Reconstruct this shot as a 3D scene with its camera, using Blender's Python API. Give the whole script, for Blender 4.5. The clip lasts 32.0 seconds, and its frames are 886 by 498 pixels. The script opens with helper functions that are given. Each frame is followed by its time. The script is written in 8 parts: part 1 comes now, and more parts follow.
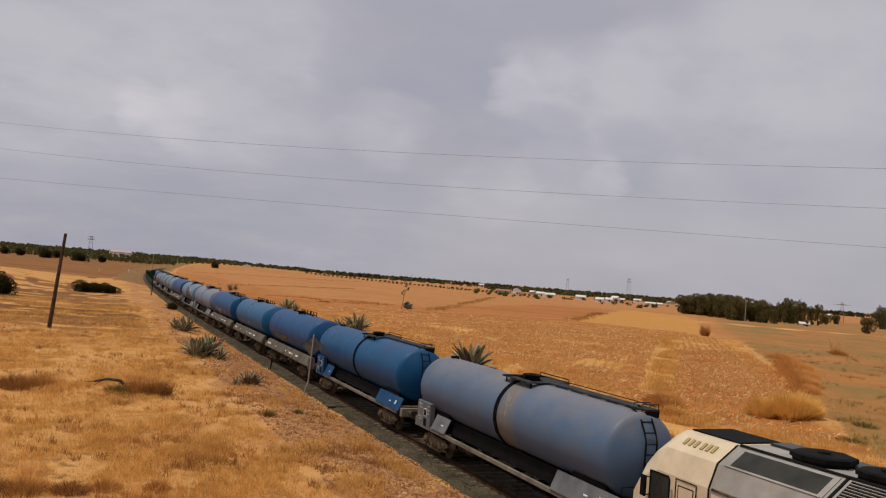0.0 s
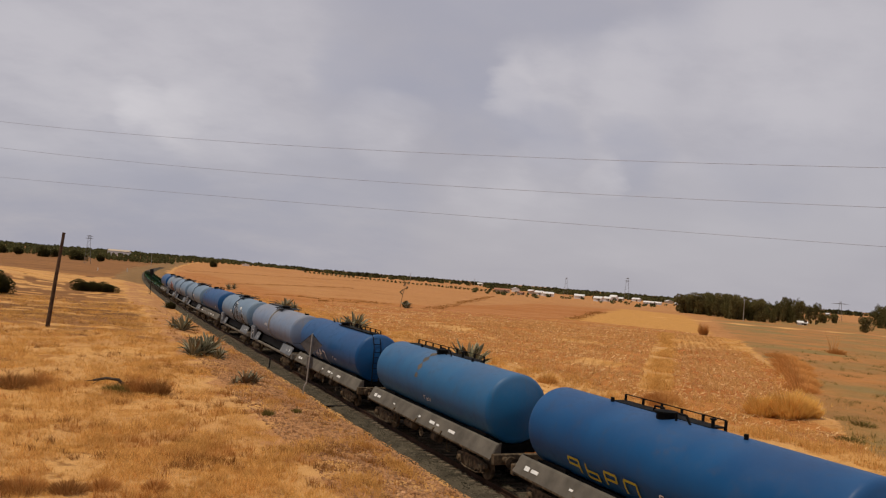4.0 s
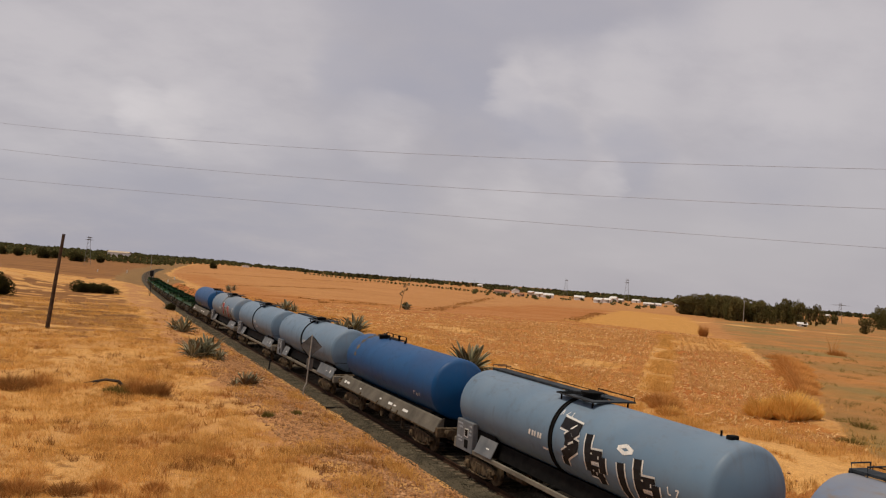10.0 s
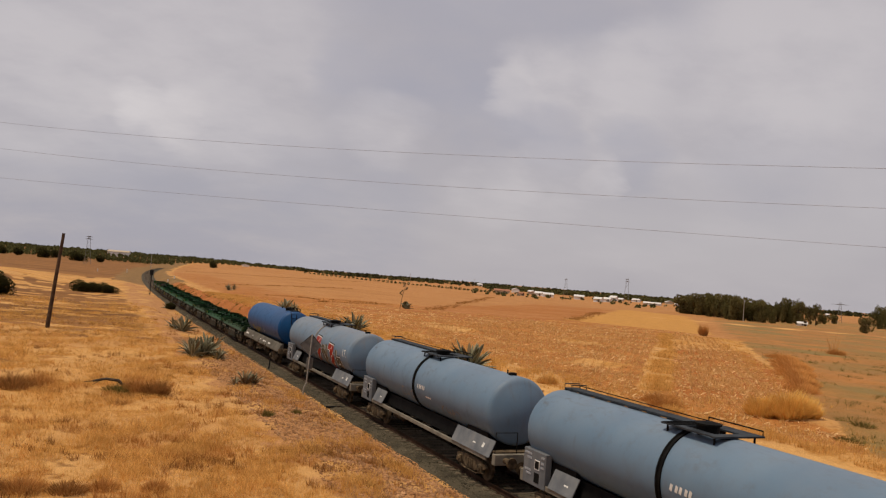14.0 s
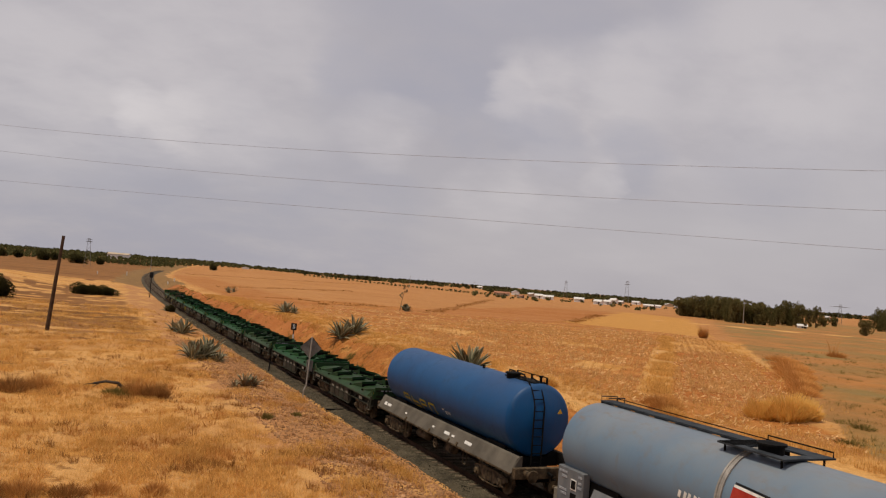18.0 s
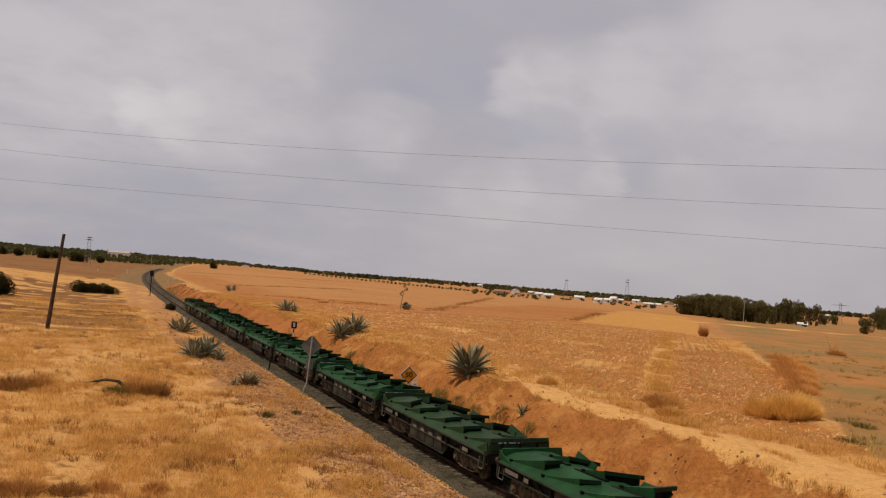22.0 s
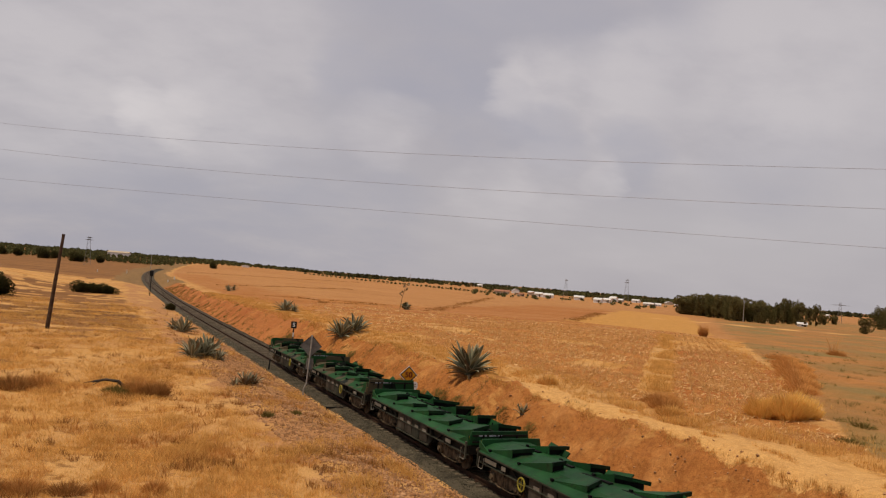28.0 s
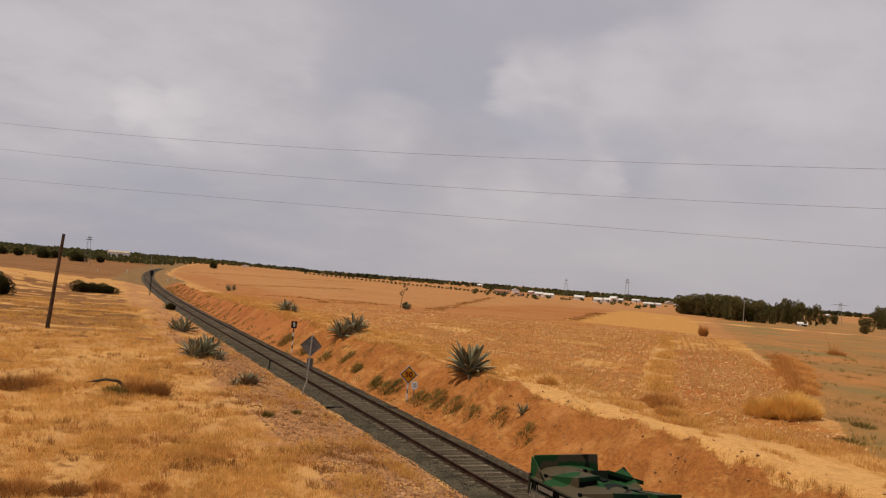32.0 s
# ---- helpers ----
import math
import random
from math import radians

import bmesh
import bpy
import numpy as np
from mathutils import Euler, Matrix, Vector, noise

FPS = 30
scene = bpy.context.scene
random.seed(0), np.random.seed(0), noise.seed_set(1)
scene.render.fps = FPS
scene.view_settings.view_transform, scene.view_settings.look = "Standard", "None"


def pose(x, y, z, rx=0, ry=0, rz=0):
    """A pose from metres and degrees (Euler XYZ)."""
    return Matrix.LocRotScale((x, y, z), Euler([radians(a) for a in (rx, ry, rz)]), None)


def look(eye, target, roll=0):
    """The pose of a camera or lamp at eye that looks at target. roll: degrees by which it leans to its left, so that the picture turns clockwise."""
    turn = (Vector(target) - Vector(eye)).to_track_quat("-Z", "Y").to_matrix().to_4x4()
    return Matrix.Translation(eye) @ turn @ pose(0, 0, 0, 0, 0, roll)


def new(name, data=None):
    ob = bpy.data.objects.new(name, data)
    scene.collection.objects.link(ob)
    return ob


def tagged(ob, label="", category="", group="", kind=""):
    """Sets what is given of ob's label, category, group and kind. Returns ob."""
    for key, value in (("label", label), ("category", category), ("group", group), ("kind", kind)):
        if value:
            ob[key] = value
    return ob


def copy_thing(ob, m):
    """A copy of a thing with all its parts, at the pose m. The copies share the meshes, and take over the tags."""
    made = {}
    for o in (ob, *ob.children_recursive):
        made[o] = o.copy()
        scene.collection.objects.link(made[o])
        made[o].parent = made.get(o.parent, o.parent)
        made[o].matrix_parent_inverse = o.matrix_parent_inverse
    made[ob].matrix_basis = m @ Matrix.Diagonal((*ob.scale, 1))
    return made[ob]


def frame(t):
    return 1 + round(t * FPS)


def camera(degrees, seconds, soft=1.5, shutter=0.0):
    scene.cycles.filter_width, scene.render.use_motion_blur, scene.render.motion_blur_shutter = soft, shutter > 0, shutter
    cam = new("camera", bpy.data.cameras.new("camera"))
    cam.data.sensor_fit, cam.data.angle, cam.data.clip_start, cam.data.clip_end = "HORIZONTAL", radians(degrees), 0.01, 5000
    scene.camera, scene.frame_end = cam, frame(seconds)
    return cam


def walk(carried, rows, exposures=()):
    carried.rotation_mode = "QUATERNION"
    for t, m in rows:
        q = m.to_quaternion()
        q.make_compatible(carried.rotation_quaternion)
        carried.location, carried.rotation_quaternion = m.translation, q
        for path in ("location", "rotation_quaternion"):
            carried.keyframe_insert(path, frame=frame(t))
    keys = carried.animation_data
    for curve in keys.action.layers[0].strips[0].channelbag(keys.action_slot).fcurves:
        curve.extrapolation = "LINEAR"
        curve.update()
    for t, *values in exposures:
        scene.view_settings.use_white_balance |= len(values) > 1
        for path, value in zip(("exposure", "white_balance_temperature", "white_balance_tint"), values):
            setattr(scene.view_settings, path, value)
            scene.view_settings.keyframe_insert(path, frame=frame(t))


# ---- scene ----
# ---------------------------------------------------------------- camera
LENS = 57.0
EYE = (-15.66, 0.0, 7.47)
YAW, TILT, LEAN = 23.9, 2.14, 4.5
PER = 0.0397
# seconds, sway to the side, nod: small shakes of the hand in steps of PER degrees
SHAKE = ((0, 2.6, -1.1), (0.5, -0.4, -3.3), (1, 0.2, 1.1), (1.5, -0.4, 1.3), (2, -0.4, -0.2), (2.5, 0, -1.5), (3, -0.2, 2.8),
         (3.5, -0.2, -5), (4.5, 0, 0), (5.5, -0.4, 0), (6, -0.2, 0.2), (6.5, -0.2, -0.2), (7, 0, -2), (7.5, -0.9, -1.8), (8, -0.4, -1.5),
         (8.5, -0.4, -1.3), (9, -0.2, -0.9), (9.5, 0, -1.5), (10, 0, 0), (10.5, 0, -0.2), (11, -0.2, 3.1), (11.5, 0, 0), (12, -0.2, 0),
         (12.5, 0, 0), (13, -0.2, -0.2), (13.5, -0.2, 1.3), (14, -0.2, -1.3), (14.5, 0.2, -0.5), (15.5, 0, 0), (16.5, 0.2, 0),
         (17, -0.2, -0.2), (17.5, 0, -1.5), (18, 0, 3.1), (18.5, -0.2, 2.4), (19, 0, 3.7), (19.5, 0.2, -1.3), (20, 0.2, 0), (20.5, 0, 0),
         (21, 0, 0), (21.5, -0.6, 1.5), (22, 0.2, 0), (22.5, 0, 2.4), (23, 0, 0.2), (23.5, 0.2, -1.3), (24, -0.2, -1.8), (24.5, 0, 3.7),
         (25, 0, 0), (25.5, 0, -1.5), (26.5, 0, 0), (27.5, 0, 0), (28, -0.2, 0), (28.5, 0.4, -1.3), (29, 0, 0.6), (29.5, 0, 0), (30, 0, 0),
         (30.5, 0, 0.9), (31, 0, 1.5), (31.5, 0, 3.5), (32, 0, -0.4))


def held(sway, nod):
    a, p = radians(YAW - sway * PER), radians(TILT + nod * PER)
    way = Vector((math.sin(a) * math.cos(p), math.cos(a) * math.cos(p), math.sin(p)))
    return look(EYE, Vector(EYE) + way * 10, LEAN)


cam = camera(LENS, 32.0, soft=1.2)
walk(cam, [(t, held(s, n)) for t, s, n in SHAKE], exposures=((0, -0.06, 6420, 10), (3.5, -0.04, 6450, 10), (6.5, 0.0, 6680, 10), (32, 0.0, 6780, 10)))

# ---------------------------------------------------------------- world and sun
SUN_AZ, SUN_EL = radians(-97), radians(70)      # from +y, clockwise seen from above
world = bpy.data.worlds.new("sky")
scene.world = world
world.use_nodes = True
wt = world.node_tree
wt.nodes.clear()


def wn(kind, **props):
    n = wt.nodes.new(kind)
    for k, v in props.items():
        if k == "sky_type":
            n.sky_type = v
        elif k == "operation":
            n.operation = v
        elif k == "blend_type":
            n.blend_type = v
        elif k == "data_type":
            n.data_type = v
    return n


def sky_world():
    lk = wt.links.new
    out, bg = wn("ShaderNodeOutputWorld"), wn("ShaderNodeBackground")
    bg.inputs["Strength"].default_value = 0.1
    sky = wn("ShaderNodeTexSky", sky_type="NISHITA")
    sky.sun_disc = False
    sky.sun_elevation, sky.sun_rotation = SUN_EL, SUN_AZ
    sky.air_density, sky.dust_density = 1.0, 2.5
    co = wn("ShaderNodeTexCoord")
    sep = wn("ShaderNodeSeparateXYZ")
    lk(co.outputs["Generated"], sep.inputs[0])
    # the layer of cloud lies flat overhead: spread the direction over a plane
    den = wn("ShaderNodeMath", operation="MAXIMUM")
    lk(sep.outputs["Z"], den.inputs[0])
    den.inputs[1].default_value = 0.0
    add = wn("ShaderNodeMath", operation="ADD")
    lk(den.outputs[0], add.inputs[0])
    add.inputs[1].default_value = 0.32
    ux, uy = wn("ShaderNodeMath", operation="DIVIDE"), wn("ShaderNodeMath", operation="DIVIDE")
    lk(sep.outputs["X"], ux.inputs[0]), lk(add.outputs[0], ux.inputs[1])
    lk(sep.outputs["Y"], uy.inputs[0]), lk(add.outputs[0], uy.inputs[1])
    comb = wn("ShaderNodeCombineXYZ")
    lk(ux.outputs[0], comb.inputs[0]), lk(uy.outputs[0], comb.inputs[1])
    turn = wn("ShaderNodeMapping")
    lk(comb.outputs[0], turn.inputs[0])
    turn.inputs["Rotation"].default_value = (0, 0, radians(38))
    turn.inputs["Scale"].default_value = (0.8, 1.0, 1.0)
    turn.inputs["Location"].default_value = (3.1, 1.7, 0)
    big = wn("ShaderNodeTexNoise")
    big.inputs["Scale"].default_value, big.inputs["Detail"].default_value, big.inputs["Roughness"].default_value = 1.1, 6, 0.5
    big.inputs["Distortion"].default_value = 0.5
    lk(turn.outputs[0], big.inputs["Vector"])
    ramp = wn("ShaderNodeValToRGB")
    ramp.color_ramp.elements[0].position, ramp.color_ramp.elements[1].position = 0.40, 0.63
    ramp.color_ramp.elements[0].color = (4.3, 4.12, 4.55, 1)
    ramp.color_ramp.elements[1].color = (4.75, 4.55, 4.92, 1)
    lk(big.outputs["Fac"], ramp.inputs["Fac"])
    fine = wn("ShaderNodeTexNoise")
    fine.inputs["Scale"].default_value, fine.inputs["Detail"].default_value = 3.2, 8
    lk(turn.outputs[0], fine.inputs["Vector"])
    r2 = wn("ShaderNodeValToRGB")
    r2.color_ramp.elements[0].position, r2.color_ramp.elements[1].position = 0.5, 0.75
    r2.color_ramp.elements[0].color, r2.color_ramp.elements[1].color = (0, 0, 0, 1), (0.20, 0.20, 0.20, 1)
    lk(fine.outputs["Fac"], r2.inputs["Fac"])
    puff = wn("ShaderNodeMix", data_type="RGBA")
    lk(r2.outputs[0], puff.inputs[0]), lk(ramp.outputs[0], puff.inputs[6])
    puff.inputs[7].default_value = (6.1, 5.8, 6.1, 1)
    # the broader banks of cloud and the thinner, bluer gaps between them
    rag = wn("ShaderNodeTexNoise")
    rag.inputs["Scale"].default_value, rag.inputs["Detail"].default_value, rag.inputs["Roughness"].default_value = 5.0, 8, 0.6
    lk(turn.outputs[0], rag.inputs["Vector"])
    cur = puff.outputs[2]
    # ragged edges: the direction is shaken by a noise before each bank is laid in
    shake = wn("ShaderNodeTexNoise")
    shake.inputs["Scale"].default_value, shake.inputs["Detail"].default_value, shake.inputs["Roughness"].default_value = 4.0, 6, 0.55
    lk(turn.outputs[0], shake.inputs["Vector"])
    mid_, far_, sum_ = (wt.nodes.new("ShaderNodeVectorMath") for _ in range(3))
    mid_.operation, far_.operation, sum_.operation = "SUBTRACT", "MULTIPLY", "ADD"
    lk(shake.outputs["Color"], mid_.inputs[0])
    mid_.inputs[1].default_value = (0.5, 0.5, 0.5)
    lk(mid_.outputs[0], far_.inputs[0])
    far_.inputs[1].default_value = (0.115, 0.115, 0.075)
    lk(far_.outputs[0], sum_.inputs[0]), lk(co.outputs["Generated"], sum_.inputs[1])
    unit = wt.nodes.new("ShaderNodeVectorMath")
    unit.operation = "NORMALIZE"
    lk(sum_.outputs[0], unit.inputs[0])
    thin, pale = (3.85, 3.82, 4.5, 1), (5.75, 5.48, 5.78, 1)
    for way, wide, much, tone in (((-0.029, 0.998, 0.063), 9, 0.8, thin), ((0.120, 0.990, 0.076), 9, 0.8, thin), ((0.284, 0.957, 0.059), 8, 0.6, thin), ((0.063, 0.998, 0.021), 9, 0.5, thin),
                                  ((0.435, 0.844, 0.314), 8, 0.6, thin), ((0.562, 0.766, 0.312), 6, 0.6, thin), ((0.306, 0.899, 0.312), 5, 0.5, thin), ((0.698, 0.699, 0.153), 5, 0.4, thin),
                                  ((-0.016, 0.971, 0.237), 11, 0.7, pale), ((0.164, 0.955, 0.248), 10, 0.6, pale), ((-0.061, 0.983, 0.175), 7, 0.5, pale), ((0.079, 0.982, 0.172), 5, 0.4, pale),
                                  ((0.639, 0.733, 0.234), 8, 0.5, pale), ((0.698, 0.654, 0.292), 9, 0.75, pale), ((0.743, 0.629, 0.227), 7, 0.25, pale), ((0.540, 0.812, 0.221), 6, 0.7, pale),
                                  ((0.475, 0.848, 0.234), 4.5, 0.9, pale), ((0.572, 0.774, 0.270), 4, 0.6, pale), ((0.288, 0.929, 0.231), 4, 0.6, thin), ((0.365, 0.902, 0.232), 4, 0.85, thin),
                                  ((0.433, 0.879, 0.198), 3.6, 0.85, thin), ((0.504, 0.844, 0.180), 3.4, 0.8, thin), ((0.588, 0.793, 0.163), 3.4, 0.6, thin), ((0.323, 0.931, 0.172), 3.6, 0.6, pale),
                                  ((0.452, 0.886, 0.108), 3.5, 0.5, pale), ((0.561, 0.817, 0.133), 1.8, 0.7, pale), ((0.504, 0.855, 0.119), 4, 0.4, pale), ((0.002, 0.986, 0.164), 1.5, 0.7, pale),
                                  ((0.042, 0.986, 0.164), 2.0, 0.9, (6.5, 6.2, 6.45, 1)), ((0.087, 0.983, 0.161), 2.2, 0.8, (6.4, 6.1, 6.35, 1)), ((0.144, 0.978, 0.152), 4, 0.5, pale), ((0.444, 0.864, 0.238), 2.2, 0.7, pale)):
        dot = wt.nodes.new("ShaderNodeVectorMath")
        dot.operation = "DOT_PRODUCT"
        lk(unit.outputs[0], dot.inputs[0])
        n_ = Vector(way).normalized()
        dot.inputs[1].default_value = n_
        rng = wt.nodes.new("ShaderNodeMapRange")
        rng.interpolation_type = "SMOOTHSTEP"
        rng.inputs["From Min"].default_value, rng.inputs["From Max"].default_value = math.cos(radians(wide)), math.cos(radians(wide * 0.25))
        lk(dot.outputs["Value"], rng.inputs["Value"])
        torn = wt.nodes.new("ShaderNodeMapRange")
        torn.inputs["From Min"].default_value, torn.inputs["From Max"].default_value, torn.inputs["To Max"].default_value = 0.33, 0.60, much
        torn.inputs["To Min"].default_value = 0.3 * much
        lk(rag.outputs["Fac"], torn.inputs["Value"])
        fac = wn("ShaderNodeMath", operation="MULTIPLY")
        lk(rng.outputs[0], fac.inputs[0]), lk(torn.outputs[0], fac.inputs[1])
        nxt = wn("ShaderNodeMix", data_type="RGBA")
        lk(fac.outputs[0], nxt.inputs[0]), lk(cur, nxt.inputs[6])
        nxt.inputs[7].default_value = tone
        cur = nxt.outputs[2]
    mix = wn("ShaderNodeMix", data_type="RGBA")
    mix.inputs[0].default_value = 0.93
    lk(sky.outputs[0], mix.inputs[6]), lk(cur, mix.inputs[7])
    lk(mix.outputs[2], bg.inputs["Color"])
    lk(bg.outputs[0], out.inputs[0])


sky_world()
sun = new("sun", bpy.data.lights.new("sun", "SUN"))
sun.data.energy, sun.data.angle, sun.data.color = 2.85, radians(5), (1.0, 0.88, 0.70)
sun.matrix_world = look((0, 0, 60), (-60 * math.sin(SUN_AZ) / math.tan(SUN_EL), -60 * math.cos(SUN_AZ) / math.tan(SUN_EL), 0))

# ---------------------------------------------------------------- materials


class Nodes:
    """A small helper to wire one material."""

    def __init__(self, name):
        self.m = bpy.data.materials.new(name)
        self.m.use_nodes = True
        self.t = self.m.node_tree
        self.b = self.t.nodes["Principled BSDF"]
        self.co = self.t.nodes.new("ShaderNodeTexCoord")

    def link(self, a, b):
        self.t.links.new(a, b)

    def noise(self, scale, detail=4.0, rough=0.55, stretch=None, space="Object", distort=0.0):
        n = self.t.nodes.new("ShaderNodeTexNoise")
        n.inputs["Scale"].default_value, n.inputs["Detail"].default_value = scale, detail
        n.inputs["Roughness"].default_value, n.inputs["Distortion"].default_value = rough, distort
        src = self.co.outputs[space]
        if stretch:
            mp = self.t.nodes.new("ShaderNodeMapping")
            mp.inputs["Scale"].default_value = stretch
            self.link(src, mp.inputs[0])
            src = mp.outputs[0]
        self.link(src, n.inputs["Vector"])
        return n.outputs["Fac"]

    def ramp(self, fac, lo, hi, a=(0, 0, 0), b=(1, 1, 1)):
        r = self.t.nodes.new("ShaderNodeValToRGB")
        e = r.color_ramp.elements
        e[0].position, e[1].position = lo, hi
        e[0].color, e[1].color = (*a, 1), (*b, 1)
        self.link(fac, r.inputs[0])
        return r.outputs[0]

    def mix(self, fac, a, b, mode="MIX"):
        n = self.t.nodes.new("ShaderNodeMix")
        n.data_type, n.blend_type = "RGBA", mode
        for sock, v in ((n.inputs[0], fac), (n.inputs[6], a), (n.inputs[7], b)):
            if isinstance(v, (int, float)):
                sock.default_value = v
            elif isinstance(v, tuple):
                sock.default_value = (*v, 1)
            else:
                self.link(v, sock)
        return n.outputs[2]

    def math(self, op, a, b=0.0):
        n = self.t.nodes.new("ShaderNodeMath")
        n.operation = op
        for sock, v in ((n.inputs[0], a), (n.inputs[1], b)):
            if isinstance(v, (int, float)):
                sock.default_value = v
            else:
                self.link(v, sock)
        return n.outputs[0]

    def attr(self, name):
        n = self.t.nodes.new("ShaderNodeAttribute")
        n.attribute_name = name
        return n.outputs["Fac"]

    def bump(self, fac, strength=0.3, dist=0.02):
        n = self.t.nodes.new("ShaderNodeBump")
        n.inputs["Strength"].default_value, n.inputs["Distance"].default_value = strength, dist
        self.link(fac, n.inputs["Height"])
        self.link(n.outputs[0], self.b.inputs["Normal"])

    def random(self):
        return self.t.nodes.new("ShaderNodeObjectInfo").outputs["Random"]

    def island(self):
        return self.t.nodes.new("ShaderNodeNewGeometry").outputs["Random Per Island"]

    def done(self, color, rough=0.8, metal=0.0, shine=0.12):
        if isinstance(color, tuple):
            self.b.inputs["Base Color"].default_value = (*color, 1)
        else:
            self.link(color, self.b.inputs["Base Color"])
        if isinstance(rough, (int, float)):
            self.b.inputs["Roughness"].default_value = rough
        else:
            self.link(rough, self.b.inputs["Roughness"])
        self.b.inputs["Metallic"].default_value = metal
        self.b.inputs["Specular IOR Level"].default_value = shine
        return self.m


def plain(name, a, b, scale=3.0, rough=0.8, metal=0.0, bump=0.2, fine=40.0, vary=0.0, island=0.0):
    """Two tones by a coarse noise, a fine grain over them, some relief."""
    n = Nodes(name)
    c = n.mix(n.ramp(n.noise(scale, 5), 0.35, 0.65), a, b)
    g = n.noise(fine, 3)
    c = n.mix(0.35, c, n.ramp(g, 0.25, 0.75, (0.5, 0.5, 0.5), (1, 1, 1)), "MULTIPLY")
    if vary:
        c = n.mix(vary, c, n.ramp(n.random(), 0, 1, (0.35, 0.35, 0.35), (1, 1, 1)), "MULTIPLY")
    if island:
        c = n.mix(island, c, n.ramp(n.island(), 0, 1, (0.3, 0.3, 0.3), (1.0, 1.0, 1.0)), "MULTIPLY")
    if bump:
        n.bump(g, bump, 0.01)
    return n.done(c, rough, metal)


def tank_paint(name, a, b, dirt=(0.10, 0.085, 0.075), amount=0.5, smear=None):
    """Faded wagon paint with streaks that run down the barrel and blotches of dust."""
    n = Nodes(name)
    c = n.mix(n.ramp(n.noise(0.55, 5), 0.3, 0.7), a, b)
    streak = n.noise(1.0, 6, 0.6, (6.0, 2.2, 0.5))
    blotch = n.noise(0.8, 6, 0.65)
    mask = n.math("MULTIPLY", n.ramp(streak, 0.48, 0.72), n.ramp(blotch, 0.42, 0.68))
    c = n.mix(n.math("MULTIPLY", mask, amount), c, dirt)
    speck = n.noise(9.0, 4)
    c = n.mix(n.math("MULTIPLY", n.ramp(speck, 0.6, 0.8), 0.12 * amount), c, dirt)
    # dust that lies on the upper side, thin and patchy
    geo = n.t.nodes.new("ShaderNodeSeparateXYZ")
    n.link(n.co.outputs["Object"], geo.inputs[0])
    top = n.ramp(n.math("ADD", n.math("MULTIPLY", geo.outputs["Z"], 0.2), n.math("MULTIPLY", n.noise(0.9, 6, 0.65), 0.35)), 0.80, 1.0)
    c = n.mix(n.math("MULTIPLY", top, 0.6 * amount * amount), c, (0.24, 0.20, 0.17))
    if smear:
        y0, y1, tone = smear
        at = n.math("ADD", geo.outputs["Y"], n.math("MULTIPLY", n.math("SUBTRACT", n.noise(0.9, 6, 0.7, (1.0, 1.0, 0.35)), 0.5), 2.2))
        band = n.math("MULTIPLY", n.ramp(n.math("SUBTRACT", at, y0 - 0.15), 0.0, 0.3), n.ramp(n.math("SUBTRACT", y1 + 0.15, at), 0.0, 0.3))
        c = n.mix(n.math("MULTIPLY", band, 0.8), c, tone)
    n.bump(n.noise(2.5, 2), 0.08, 0.02)
    return n.done(c, n.mix(mask, (0.48, 0.48, 0.48), (0.8, 0.8, 0.8)), 0.0, 0.22)


